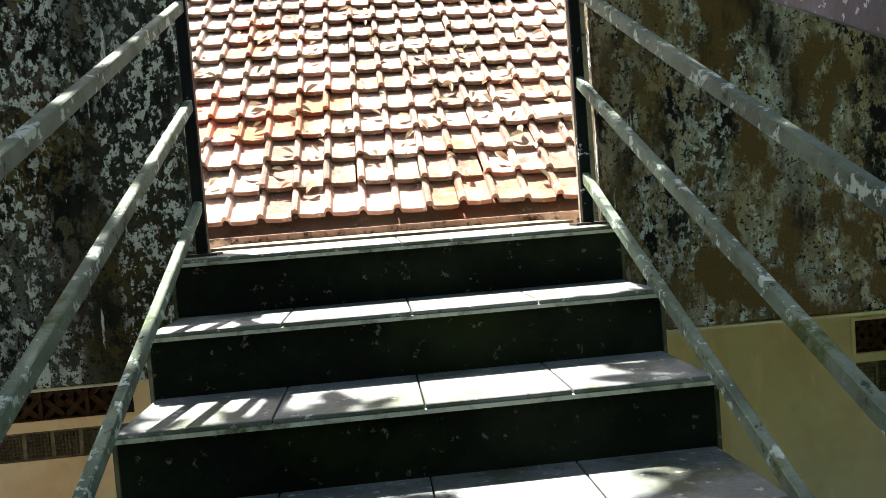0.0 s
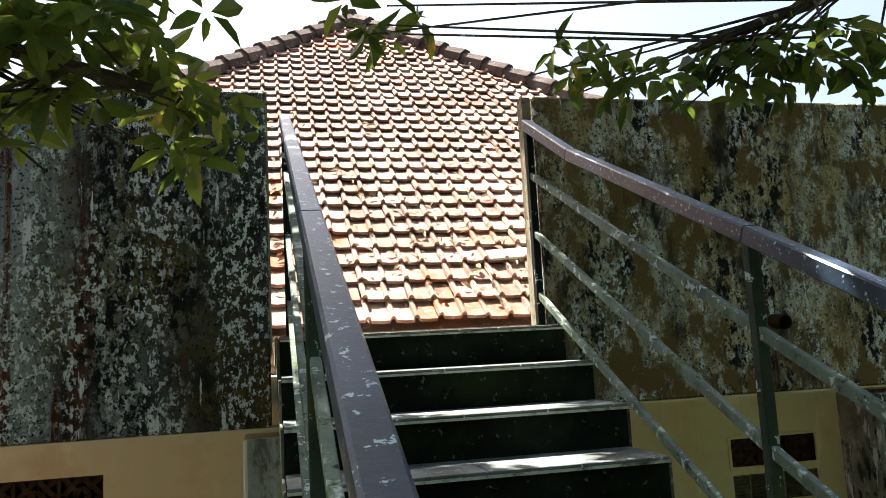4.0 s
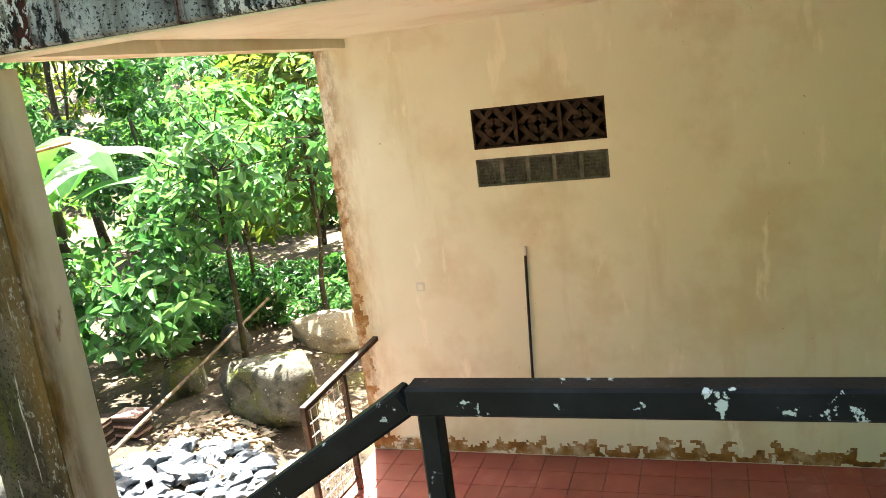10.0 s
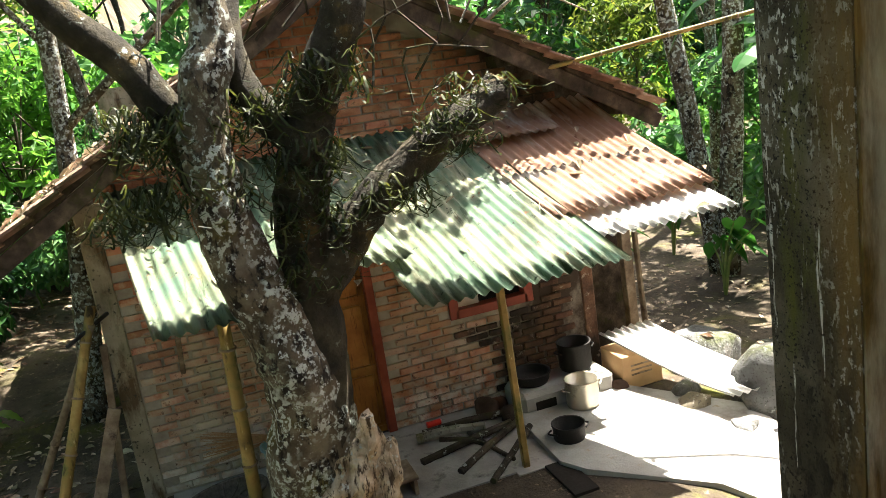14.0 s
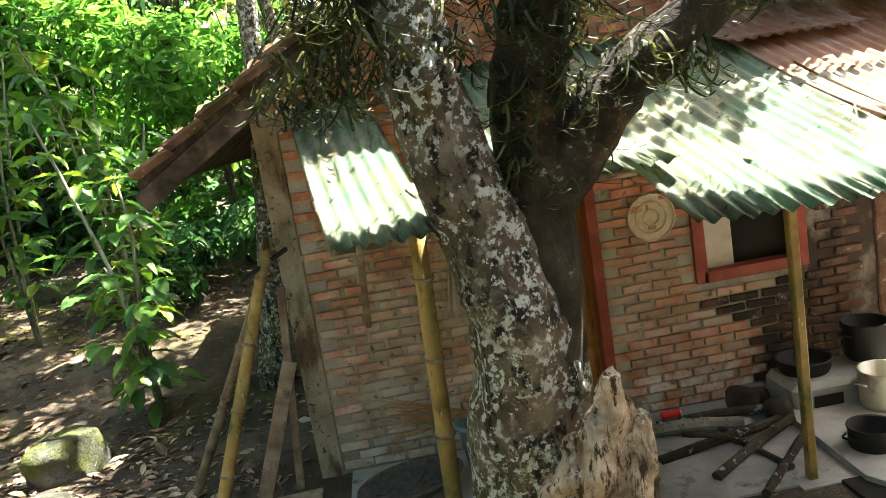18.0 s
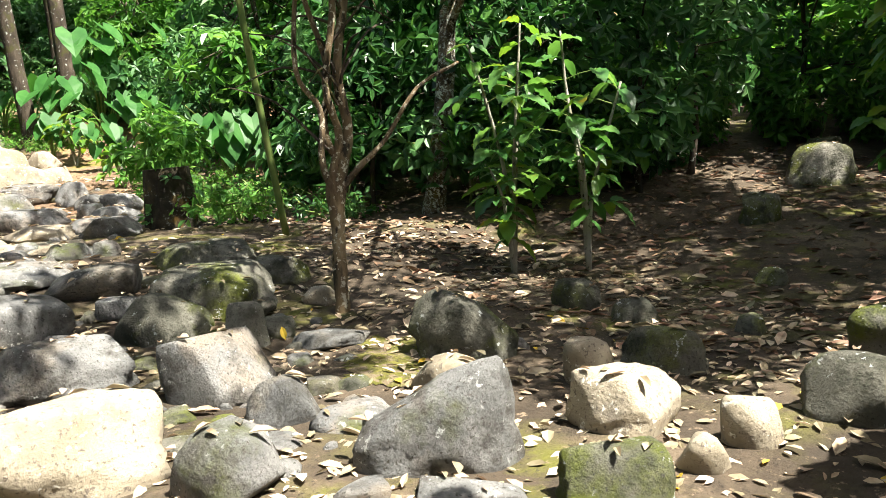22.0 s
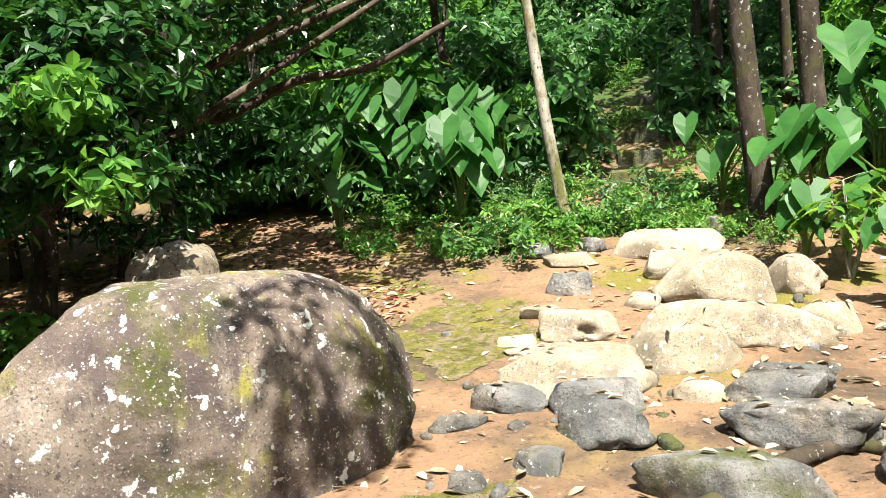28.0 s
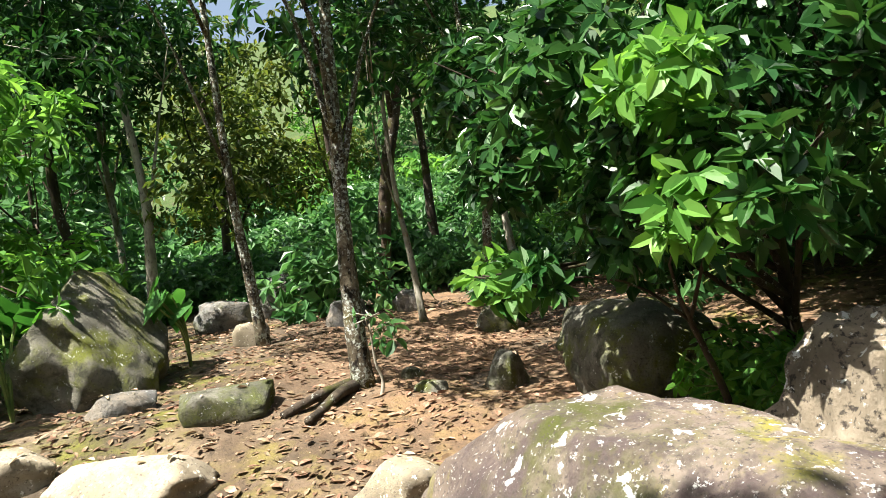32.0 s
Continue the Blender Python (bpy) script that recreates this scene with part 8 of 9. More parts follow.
# Crowns added overhead to cast the hollow's shade.
plant("shade_tree", "added tall dark shade tree that keeps the hollow dark", "tree", (0.9, -15.2, 1.0), (0.4, -15.0, 4.4), 0.18, [(-1.5, -14.5, 4.9, 1.6, 1.2, 0.7), (-3.2, -15.4, 5.1, 1.4, 1.1, 0.6), (0.2, -14.0, 5.0, 1.6, 1.3, 0.8), (1.9, -13.2, 5.2, 1.5, 1.3, 0.8), (-0.8, -16.4, 4.8, 1.6, 1.3, 0.8), (1.4, -16.0, 5.2, 1.6, 1.4, 0.8), (3.4, -14.6, 5.4, 1.5, 1.3, 0.8), (-1.2, -18.6, 5.6, 1.6, 1.3, 0.7), (1.6, -18.2, 5.6, 1.7, 1.4, 0.8), (-3.6, -19.2, 6.0, 1.4, 1.2, 0.6), (-6.9, -18.8, 7.4, 1.5, 1.2, 0.6), (-6.4, -20.6, 7.8, 1.6, 1.3, 0.6), (-8.4, -20.2, 7.6, 1.5, 1.3, 0.6)], 2700, 6, 0.2, LEAF_DARK, BARK_DARK, 235, CANOPY)
plant("forest_tree", "slender forest tree with a ringed reddish-grey trunk", "tree", (2.4, -10.15, 0.7), (2.4, -10.1, 4.8), 0.12, [(1.3, -9.6, 5.6, 1.0, 0.9, 0.6), (2.2, -9.2, 5.7, 1.0, 0.9, 0.7), (2.4, -11.0, 5.4, 1.1, 1.0, 0.7)], 300, 6, 0.18, LEAF_MID, BARK, 233, NEAR)
for i, (bx, by, bl_) in enumerate(((5.4, -8.6, [(4.2, -7.4, 6.2, 1.5, 1.3, 0.7), (6.0, -8.0, 6.4, 1.5, 1.3, 0.7), (2.6, -8.4, 6.4, 1.3, 1.2, 0.6), (5.0, -9.8, 6.2, 1.4, 1.2, 0.7)]), (6.8, -12.0, [(5.6, -10.8, 6.4, 1.5, 1.3, 0.7), (3.8, -10.6, 6.6, 1.4, 1.2, 0.6), (7.4, -11.0, 6.4, 1.4, 1.3, 0.7), (4.4, -12.6, 6.0, 1.4, 1.2, 0.7)]))):
    plant("shade_tree", SHADE, "tree", (bx, by, height(bx, by) - 0.1), (bx - 0.3, by + 0.3, 5.6), 0.09, bl_, 520, 6, 0.2, LEAF_MID, BARK, 280 + i, CANOPY, False)
plant("young_shrub", "thin sapling with pale stems and few leaves", "sapling", (2.0, -10.33, 0.75), (2.0, -10.28, 1.5), 0.02, [(2.0, -10.3, 1.6, 0.22, 0.2, 0.16), (2.1, -10.45, 1.4, 0.18, 0.16, 0.12)], 9, 4, 0.16, LEAF_MID, BARK_PALE, 236, NEAR, True, 0.5)
for i, (x, y, h, r) in enumerate(((8.5, -6.1, 8, 0.12), (9.5, -7.7, 4.6, 0.13), (8.2, -3.9, 7, 0.08), (11.5, -9.4, 8, 0.14), (6.2, -10.85, 7, 0.06), (13, -11.4, 9, 0.14), (10.4, -5.0, 8, 0.1), (12.5, -6.6, 8, 0.12), (7.8, -12.6, 7, 0.09))):
    plant("forest_tree", "slender grey forest tree", "tree", (x, y, height(x, y) - 0.1), (x + 0.3, y + 0.4, h * 0.75), r, [(x + a, y + b, h * c, 1.3, 1.2, 0.8) for a, b, c in ((0.3, 0.2, 0.8), (-0.8, 0.5, 0.65), (0.9, -0.5, 0.72))], 260, 6, 0.22, (LEAF_DARK, LEAF_OLIVE)[i % 2], (BARK_PALE, BARK_DARK)[i % 2], 240 + i, NEAR, False)


def bare_pole(name, label, base, top, r, material, seed):
    b, t_ = Vector(base), Vector(top)
    line = bend([b, b.lerp(t_, 0.4) + Vector((0.05, 0.03, 0)), t_], 6)
    return single(name, piped(line, [r * (1 - 0.35 * k / len(line)) for k in range(len(line))], 9, 0.06, seed), material, label, "trunk", "bare trunks", smooth=True)


bare_pole("pale_trunk", "slim pale trunk with peeling bark", (-2.54, -8.79, 0.35), (-2.75, -8.9, 6.5), 0.06, BARK_PALE, 1)
bare_pole("pale_trunk", "slim pale leaning trunk at the forest edge", (-5.15, -17.8, 1.5), (-4.5, -18.2, 7.0), 0.09, BARK_PALE, 2)
bare_pole("green_trunk", "slender green bamboo trunk", (-8.37, -7.3, 0.35), (-7.7, -7.3, 6.0), 0.04, STEM, 3)
bare_pole("dark_trunk", "dark rough trunk at the forest edge", (-8.9, -20.0, 2.2), (-8.7, -20.2, 9.0), 0.2, BARK_DARK, 4)
bare_pole("dark_trunk", "dark slim trunk at the forest edge", (-7.9, -22.0, 2.8), (-7.7, -22.2, 9.0), 0.12, BARK_DARK, 5)
bare_pole("dark_trunk", "dark slim trunk at the forest edge", (-7.5, -22.6, 3.0), (-7.8, -22.6, 9.0), 0.1, BARK_DARK, 6)
bent = thing("bent_tree", "dark tree bent low across the shaded hollow", "tree", (-0.3, -16.4, 1.2))
part("trunk", piped(bend([(0.1, -16.9, 1.1), (0.15, -16.95, 2.2), (0.25, -17.0, 3.2), (-0.3, -17.0, 3.34), (-0.95, -17.0, 3.49), (-1.79, -17.0, 3.81), (-2.77, -17.0, 3.9), (-3.8, -17.2, 4.4)], 5), [0.12 - 0.0024 * k for k in range(36)], 9, 0.08, 7), BARK_DARK, bent, smooth=True)
part("limb", piped(bend([(0.25, -17.0, 3.0), (0.1, -17.0, 4.0), (-0.1, -17.0, 5.2)], 5), [0.1 - 0.004 * k for k in range(11)], 9, 0.08, 8), BARK_DARK, bent, smooth=True)
bare_pole("dark_trunk", "dark rough trunk beside the forest path", (-7.6, -17.6, 1.4), (-7.2, -18.0, 8.0), 0.17, BARK_DARK, 11)
bare_pole("dark_trunk", "rough grey trunk beyond the yard", (-10.0, 7.1, -0.1), (-9.6, 7.3, 6.5), 0.14, BARK, 8)
bare_pole("dark_trunk", "rough grey trunk beyond the yard", (-10.1, 7.1, -0.1), (-11.0, 6.6, 6.5), 0.13, BARK, 9)
tub = thing("broken_tub", "cracked dark tub with a pale rim, half full of earth", "tub", (-2.2, -9.1, height(-2.2, -9.1)))
part("shell", turned([(0.24, 0.0), (0.33, 0.3), (0.35, 0.31), (0.35, 0.33), (0.31, 0.32), (0.3, 0.22), (0.001, 0.21)], 22, (-2.2, -9.1, height(-2.2, -9.1) - 0.03)), CHAR, tub, smooth=True)
part("rim", piped([(-2.2 + 0.345 * math.cos(k * 0.2618), -9.1 + 0.345 * math.sin(k * 0.2618), height(-2.2, -9.1) + 0.3) for k in range(25)], 0.02, 6), OLD_CONCRETE, tub, "pale worn rim")
st_ = thing("mossy_stump", "dark mossy tree stump overgrown with leaves", "stump", (-7.62, -8.8, 0.42))
part("wood", piped([(-7.62, -8.8, 0.3), (-7.61, -8.8, 0.7), (-7.59, -8.81, 1.15)], [0.34, 0.29, 0.24], 14, 0.2, 3), BARK_MOSS_SHADE, st_)
for k, (bl_, m_, sd) in enumerate(((((-7.67, -8.65, 1.45, 0.42, 0.4, 0.28),), LEAF_LIGHT, 61), (((-7.57, -8.55, 0.7, 0.35, 0.3, 0.4),), LEAF_MID, 62))):
    me = crown_mesh("foliage", bl_, 45 if sd == 61 else 9, 6, 0.14, m_, sd, 0.45)
    me.transform(Matrix.Translation((7.62, 8.8, -0.42)))
    o = new("foliage", me)
    o.parent = st_


def heart_leaf(bm, c, way, size, tilt):
    """A heart-shaped taro leaf, its blade cupped along the midrib."""
    out = [(0.0, -0.1), (0.22, -0.36), (0.42, -0.2), (0.44, 0.1), (0.3, 0.5), (0.0, 0.95)]
    d = Vector((math.cos(way), math.sin(way), 0))
    s = Vector((-math.sin(way), math.cos(way), 0))
    d2 = d * math.cos(tilt) - Vector((0, 0, 1)) * math.sin(tilt)
    n = s.cross(d2)
    n = n if n.z > 0 else -n
    ribs = [bm.verts.new(c + d2 * (f * size) - n * (0.1 * f * f * size)) for f in (-0.1, 0.25, 0.6, 0.95)]
    for sg in (-1, 1):
        e = [bm.verts.new(c + s * (sg * a * size) + d2 * (b * size) + n * (0.18 * a * size)) for a, b in out[1:5]]
        bm.faces.new((ribs[0], e[0], e[1], ribs[1]))
        bm.faces.new((ribs[1], e[1], e[2], ribs[2]))
        bm.faces.new((ribs[2], e[2], e[3], ribs[3]))


def taro(name, label, x, y, n, size, h, seed):
    q = random.Random(seed)
    z = height(x, y)
    t = thing(name, label, "taro plant", (x, y, z), "taro plants")
    for k in range(n):
        a = q.gauss(1.57, 1.0)
        hh = h * q.uniform(0.6, 1.1)
        c = Vector((x + math.cos(a) * hh * 0.3 + q.uniform(-0.4, 0.4) * hh, y + math.sin(a) * hh * 0.3, z + hh))
        bm = bmesh.new()
        tube(bm, bend([(x, y, z), (x + (c.x - x) * 0.25, y + (c.y - y) * 0.25, z + hh * 0.6), c], 3), [0.02, 0.018, 0.016, 0.014, 0.012, 0.01, 0.008], 6)
        part("stalk", bm, STEM, t)
        bm = bmesh.new()
        heart_leaf(bm, c, a, size * q.uniform(0.7, 1.15), q.uniform(0.5, 1.2))
        part("leaf", bm, TARO, t)
    return t


TL = "taro plant with large heart-shaped leaves"
for i, (x, y, n, s, h) in enumerate(((-3.4, -18.6, 7, 0.7, 1.4), (-2.6, -19.2, 7, 0.75, 1.7), (-4.2, -19.2, 7, 0.7, 1.5), (-8.1, -17.4, 7, 0.75, 1.5), (-8.8, -16.4, 6, 0.6, 1.1), (-9.1, -18.2, 6, 0.9, 2.2), (2.5, -6.6, 4, 0.85, 1.5), (4.3, -7.9, 5, 0.55, 1.0), (-3.7, -17.9, 8, 0.65, 1.35), (-7.2, -18.3, 5, 0.55, 1.2), (-8.5, 7.4, 6, 0.5, 0.8), (-9.4, 6.6, 6, 0.5, 0.8), (-7.9, 8.2, 6, 0.55, 0.9), (-10.6, 5.9, 6, 0.45, 0.7), (-8.7, 8.8, 6, 0.6, 1.0), (-11.2, 7.2, 6, 0.5, 0.8), (-3.0, -20.5, 7, 0.8, 1.9), (-5.0, -20.6, 6, 0.7, 1.5), (-1.9, -18.0, 6, 0.6, 1.3), (-7.7, -16.24, 6, 0.55, 0.8), (-8.32, -14.99, 6, 0.5, 0.75), (-9.27, -14.4, 7, 0.55, 0.9), (-9.47, -16.09, 7, 0.6, 1.2), (-9.6, -11.6, 7, 0.6, 1.1), (-9.9, -13.0, 7, 0.6, 1.4))):
    taro("taro_plant", TL, x, y, int(n * 1.6), s * (0.72 if y < 0 else 0.6), h, 700 + i)


def banana(x, y, h, seed, label="banana plant with long torn leaves"):
    q = random.Random(seed)
    z = height(x, y)
    t = thing("banana_plant", label, "banana plant", (x, y, z))
    part("stem", piped(bend([(x, y, z - 0.05), (x + 0.05, y, z + h * 0.5), (x + 0.1, y + 0.05, z + h)], 4), [0.15, 0.14, 0.13, 0.12, 0.11, 0.1, 0.09, 0.08, 0.06], 10, 0.05, seed), BARK_DARK, t, "brown sheathed stem")
    for k in range(8):
        a = k * 0.785 + q.uniform(-0.3, 0.3)
        ln, up = q.uniform(1.4, 2.0), q.uniform(0.5, 1.4)
        c = Vector((x + 0.1, y + 0.05, z + h))
        d = Vector((math.cos(a), math.sin(a), 0))
        s = Vector((-math.sin(a), math.cos(a), 0))
        rib = bend([c, c + d * ln * 0.35 + Vector((0, 0, up * 0.6)), c + d * ln * 0.75 + Vector((0, 0, up * 0.6)), c + d * ln + Vector((0, 0, up * 0.1))], 4)
        bm = bmesh.new()
        prev = None
        for j, p in enumerate(rib):
            f = j / (len(rib) - 1)
            w = 0.2 * math.sin(min(1, f * 1.05 + 0.05) * math.pi) ** 0.6 if f > 0.15 else 0.015
            row = [bm.verts.new(p - s * w - Vector((0, 0, w * 0.35))), bm.verts.new(p), bm.verts.new(p + s * w - Vector((0, 0, w * 0.35)))]
            if prev and j % 4:
                bm.faces.new((prev[0], prev[1], row[1], row[0]))
                bm.faces.new((prev[1], prev[2], row[2], row[1]))
            elif prev:
                bm.faces.new((prev[1], prev[2], row[2], row[1]))
                bm.faces.new((prev[0], prev[1], row[1], row[0]))
            prev = row
        part("leaf", bm, TARO, t)


banana(-8.9, 7.4, 2.3, 1)
banana(-10.4, 9.4, 2.0, 2)
# coffee and papaya beyond the yard
for i, (x, y, h, m_) in enumerate(((-7.2, 8.8, 2.9, LEAF_MID), (-6.7, 10.2, 3.2, LEAF_MID), (-7.9, 10.4, 3.0, LEAF_LIGHT), (-8.4, 9.3, 2.2, LEAF_MID), (-7.7, 7.9, 1.3, LEAF_MID), (-9.7, 8.4, 1.3, LEAF_MID), (-9.2, 11.6, 3.4, LEAF_MID))):
    plant("coffee_tree", "slim coffee tree with drooping glossy leaves", "tree", (x, y, height(x, y) - 0.05), (x + 0.05, y, height(x, y) + h * 0.85), 0.045, [(x + a, y + b, height(x, y) + h * c, 0.55, 0.55, 0.45) for a, b, c in ((0.2, 0.1, 0.74), (-0.4, 0.2, 0.82), (0.35, -0.3, 0.9), (0, 0.2, 1.06), (-0.1, -0.4, 0.66))], 105, 6, 0.2, m_, BARK_DARK, 260 + i, "coffee trees", True, 0.46, 0.45)
# weeds at the foot of the forest
weed = [plant("weed", "thin leafy weeds at the foot of the forest", "weed", (0, 0, 0), (0, 0, 0.25), 0.008, blob_set(s, 9, 0.5, 0.04, 0.42, 0.24), 70, 4, 0.1, m_, STEM, s, "weeds", True, 0.5, 0.1, 0.05) for s, m_ in ((41, LEAF_MID), (42, LEAF_LIGHT), (43, LEAF_LIGHT))]
for i, t in enumerate(weed):
    tagged([c for c in t.children if c.name.startswith("trunk")][0], "thin green stems", kind="stuff")
    t.matrix_basis = at_ground(-4.2 + 0.7 * i, -18.0 - 0.3 * i, 0.9, 60 * i)
plant("young_shrub", "bright green broad-leaved shrub beside the path", "shrub", (-8.33, -11.7, 0.6), (-8.38, -11.7, 1.5), 0.035, [(-8.38, -11.7, 1.85, 0.32, 0.3, 0.22), (-8.05, -11.55, 1.35, 0.4, 0.3, 0.2), (-8.65, -11.6, 1.3, 0.35, 0.3, 0.25), (-8.3, -11.5, 1.05, 0.4, 0.3, 0.2)], 60, 5, 0.2, LEAF_LIGHT, BARK_PALE, 237, NEAR, True, 0.55, 0.3)
for i in range(90):
    q = rng.random()
    x, y = (rng.uniform(-8.6, -2.2), rng.uniform(-19.5, -16.9)) if q < 0.6 else (rng.uniform(-10.5, -8.2), rng.uniform(-16, -8))
    copy_thing(weed[i % 3], at_ground(x, y, rng.uniform(0.6, 1.3), rng.uniform(0, 360), 0.02))
for i in range(26):
    y = rng.uniform(-25, -18.8)
    x = -5.75 + 0.22 * (y + 18.4) + rng.choice((-1, 1)) * rng.uniform(0.55, 1.5)
    copy_thing(weed[i % 3], at_ground(x, y, rng.uniform(0.6, 1.2), rng.uniform(0, 360), 0.02))
# stone steps that climb into the forest
for i in range(9):
    y = -18.4 - i * 0.85
    x = -5.75 - 0.19 * i
    single("forest_step", boxed(x - 0.36, x + 0.36, y - 0.3, y + 0.3, height(x, y) - 0.2, height(x, y) + 0.13, bevel=0.04), ROCK_MOSS, "rough stone step climbing into the forest", "step", "forest steps")

# ---- dry leaves on the ground ----


def litter(name, label, count, x0, x1, y0, y1, size, material, seed, keep=None):
    r = np.random.RandomState(seed)
    xs = r.uniform(x0, x1, count * 2)
    ys = r.uniform(y0, y1, count * 2)
    dens = [noise.noise(Vector((x * 0.55, y * 0.55, seed))) > r.uniform(-0.75, 0.25) and (keep is None or keep(x, y)) for x, y in zip(xs, ys)]
    sel = [i for i, k in enumerate(dens) if k][:count]
    pos = np.array([(xs[i], ys[i], ground_z(xs[i], ys[i]) + 0.012) for i in sel])
    n = len(pos)
    a = r.uniform(0, 6.283, n)
    way = unit(np.stack([np.cos(a), np.sin(a), r.normal(size=n) * 0.22], 1))
    nrm = unit(np.stack([r.normal(size=n) * 0.3, r.normal(size=n) * 0.3, np.ones(n)], 1))
    L = size * r.uniform(0.4, 1.15, n)
    v, f = leaf_arrays(pos, way, nrm, L, L * r.uniform(0.32, 0.55, n), 0.08)
    o_ = new(name, raw(name, v.tolist(), f.tolist(), material))
    return tagged(o_, label, "leaf litter", kind="stuff")


PIT = (-8.25, -8.75)


def off_yard(x, y):
    return not (-8.5 < x < -4.5 and y > 0.4) and not (x > -5.2 and y < -12.2 and (x * 7.1 + y * 3.3) % 1.0 > 0.2)


litter("leaf_litter", "brown dry leaves strewn over the path", 5200, -10.5, -1.0, -17.0, 0.6, 0.14, LITTER, 1, off_yard)
litter("leaf_litter", "pale dry leaves round the stones of the path", 2600, -10.2, -5.4, -6.6, -0.4, 0.105, LITTER, 12, off_yard)
litter("leaf_litter", "brown dry leaves under the trees", 5200, -16, -8.4, -12, 0.4, 0.15, LITTER_BROWN, 2, off_yard)
litter("leaf_litter", "brown dry leaves below the dark bushes", 13000, -1.2, 8.5, -17, -6.0, 0.12, LITTER_BROWN, 3)
litter("leaf_litter", "dry leaves in the shaded hollow", 4200, -3.0, 2.0, -19, -13.4, 0.13, LITTER_BROWN, 4)
litter("leaf_litter", "fallen yellow leaves", 160, -9, -3, -13, 0, 0.13, LITTER_YELLOW, 5, off_yard)
litter("leaf_litter", "heap of dry leaves beside the split stones", 760, -6.95, -6.0, 6.6, 7.4, 0.14, LITTER, 11)
litter("leaf_litter", "brown leaves beyond the yard", 1500, -11, -5.2, 5.2, 11, 0.1, LITTER, 6)
litter("leaf_litter", "reddish fallen leaves round the old fire", 420, -3.5, -1.7, -16.2, -14.4, 0.13, LITTER_RED, 13)
litter("charcoal", "black charcoal and ash of an old fire", 420, -2.95, -2.2, -15.75, -15.05, 0.07, CHAR, 9)
litter("charcoal", "blue-black ash of an old fire under the trees", 420, PIT[0] - 0.5, PIT[0] + 0.5, PIT[1] - 0.4, PIT[1] + 0.4, 0.07, CHAR, 10)
# dry leaves lying on the stones
r_ = np.random.RandomState(8)
tops = [ob for ob in scene.objects if ob.name.startswith("stone") and ob.dimensions.x > 0.35]
pos = []
for ob in tops:
    me = ob.data
    m_ = Matrix.LocRotScale(ob.location, ob.rotation_euler, None)
    up_faces = [p for p in me.polygons if p.normal.z > 0.8]
    for k in range(int(2 + 5 * ob.dimensions.x)):
        if up_faces:
            pos.append(m_ @ (up_faces[r_.randint(len(up_faces))].center + Vector((0, 0, 0.012))))
pos = np.array(pos)
a = r_.uniform(0, 6.283, len(pos))
L = r_.uniform(0.05, 0.12, len(pos))
v, f = leaf_arrays(pos, unit(np.stack([np.cos(a), np.sin(a), r_.normal(size=len(pos)) * 0.12], 1)), unit(np.stack([r_.normal(size=len(pos)) * 0.2, r_.normal(size=len(pos)) * 0.2, np.ones(len(pos))], 1)), L, L * 0.4, 0.3)
tagged(new("stone_litter", raw("stone_litter", v.tolist(), f.tolist(), LITTER)), "dry leaves fallen on the stones", "leaf litter", kind="stuff")
# dry leaves and twigs on the awning
pos = np.array([(x, y, 2.44 + (x + 8.42) / 1.89 * -0.83 + 0.015) for x, y in zip(r_.uniform(-8.2, -6.75, 90), r_.uniform(1.0, 4.8, 90))])
a = r_.uniform(0, 6.283, len(pos))
L = r_.uniform(0.05, 0.12, len(pos))
v, f = leaf_arrays(pos, unit(np.stack([np.cos(a), np.sin(a), -0.35 * np.cos(a)], 1)), unit(np.stack([0.3 + 0 * a, 0 * a, np.ones(len(pos))], 1)), L, L * 0.4, 0.3)
tagged(new("awning_litter", raw("awning_litter", v.tolist(), f.tolist(), LITTER)), "dry leaves on the awning sheets", "leaf litter", kind="stuff")

pos = np.array([(x, y, roof_z(y) + 0.15) for x, y in zip(r_.uniform(-11.5, -8.0, 900), r_.uniform(0.0, 2.5, 900))])
a = r_.uniform(0, 6.283, len(pos))
L = r_.uniform(0.05, 0.13, len(pos))
v, f = leaf_arrays(pos, unit(np.stack([np.cos(a), np.sin(a), 0.62 * np.sin(a)], 1)), unit(np.stack([r_.normal(size=len(pos)) * 0.3, -0.62 + r_.normal(size=len(pos)) * 0.3, np.ones(len(pos))], 1)), L, L * 0.4, 0.3)
tagged(new("roof_litter", raw("roof_litter", v.tolist(), f.tolist(), LITTER)), "dry leaves heaped on the hut roof", "leaf litter", kind="stuff")
for i, (p0, p1, p2) in enumerate((((-8.0, 3.3, 3.35), (-7.9, 3.8, 3.38), (-7.8, 4.35, 3.1)), ((-8.1, 3.6, 3.1), (-7.9, 3.9, 3.3), (-7.9, 4.2, 3.28)), ((-7.95, 3.1, 3.4), (-7.8, 3.3, 3.75), (-7.7, 3.6, 4.0)))):
    single("dead_twig", piped(bend([p0, p1, p2], 4), [0.018 - 0.0015 * k for k in range(9)], 6, 0.1, i), BARK_PALE, "dead grey twig lying on the hut roof", "twig", "dead twigs", smooth=True)

# ---- pieces: clay roof tiles, bricks, floor tiles ----
EAVE_Y, EAVE_Z, R_APEX, SLOPE = 4.12, 4.05, (0.4, 9.3), 0.815
roof = thing("tiled_roof", "hipped roof of sun-bleached clay pantiles with dry leaves", "roof", (0.4, 6.0, 4.1))


def main_roof_z(y):
    return EAVE_Z + SLOPE * (y - EAVE_Y)


bm = bmesh.new()
ap = Vector((R_APEX[0], R_APEX[1], main_roof_z(R_APEX[1]) - 0.06))
hw = R_APEX[1] - EAVE_Y
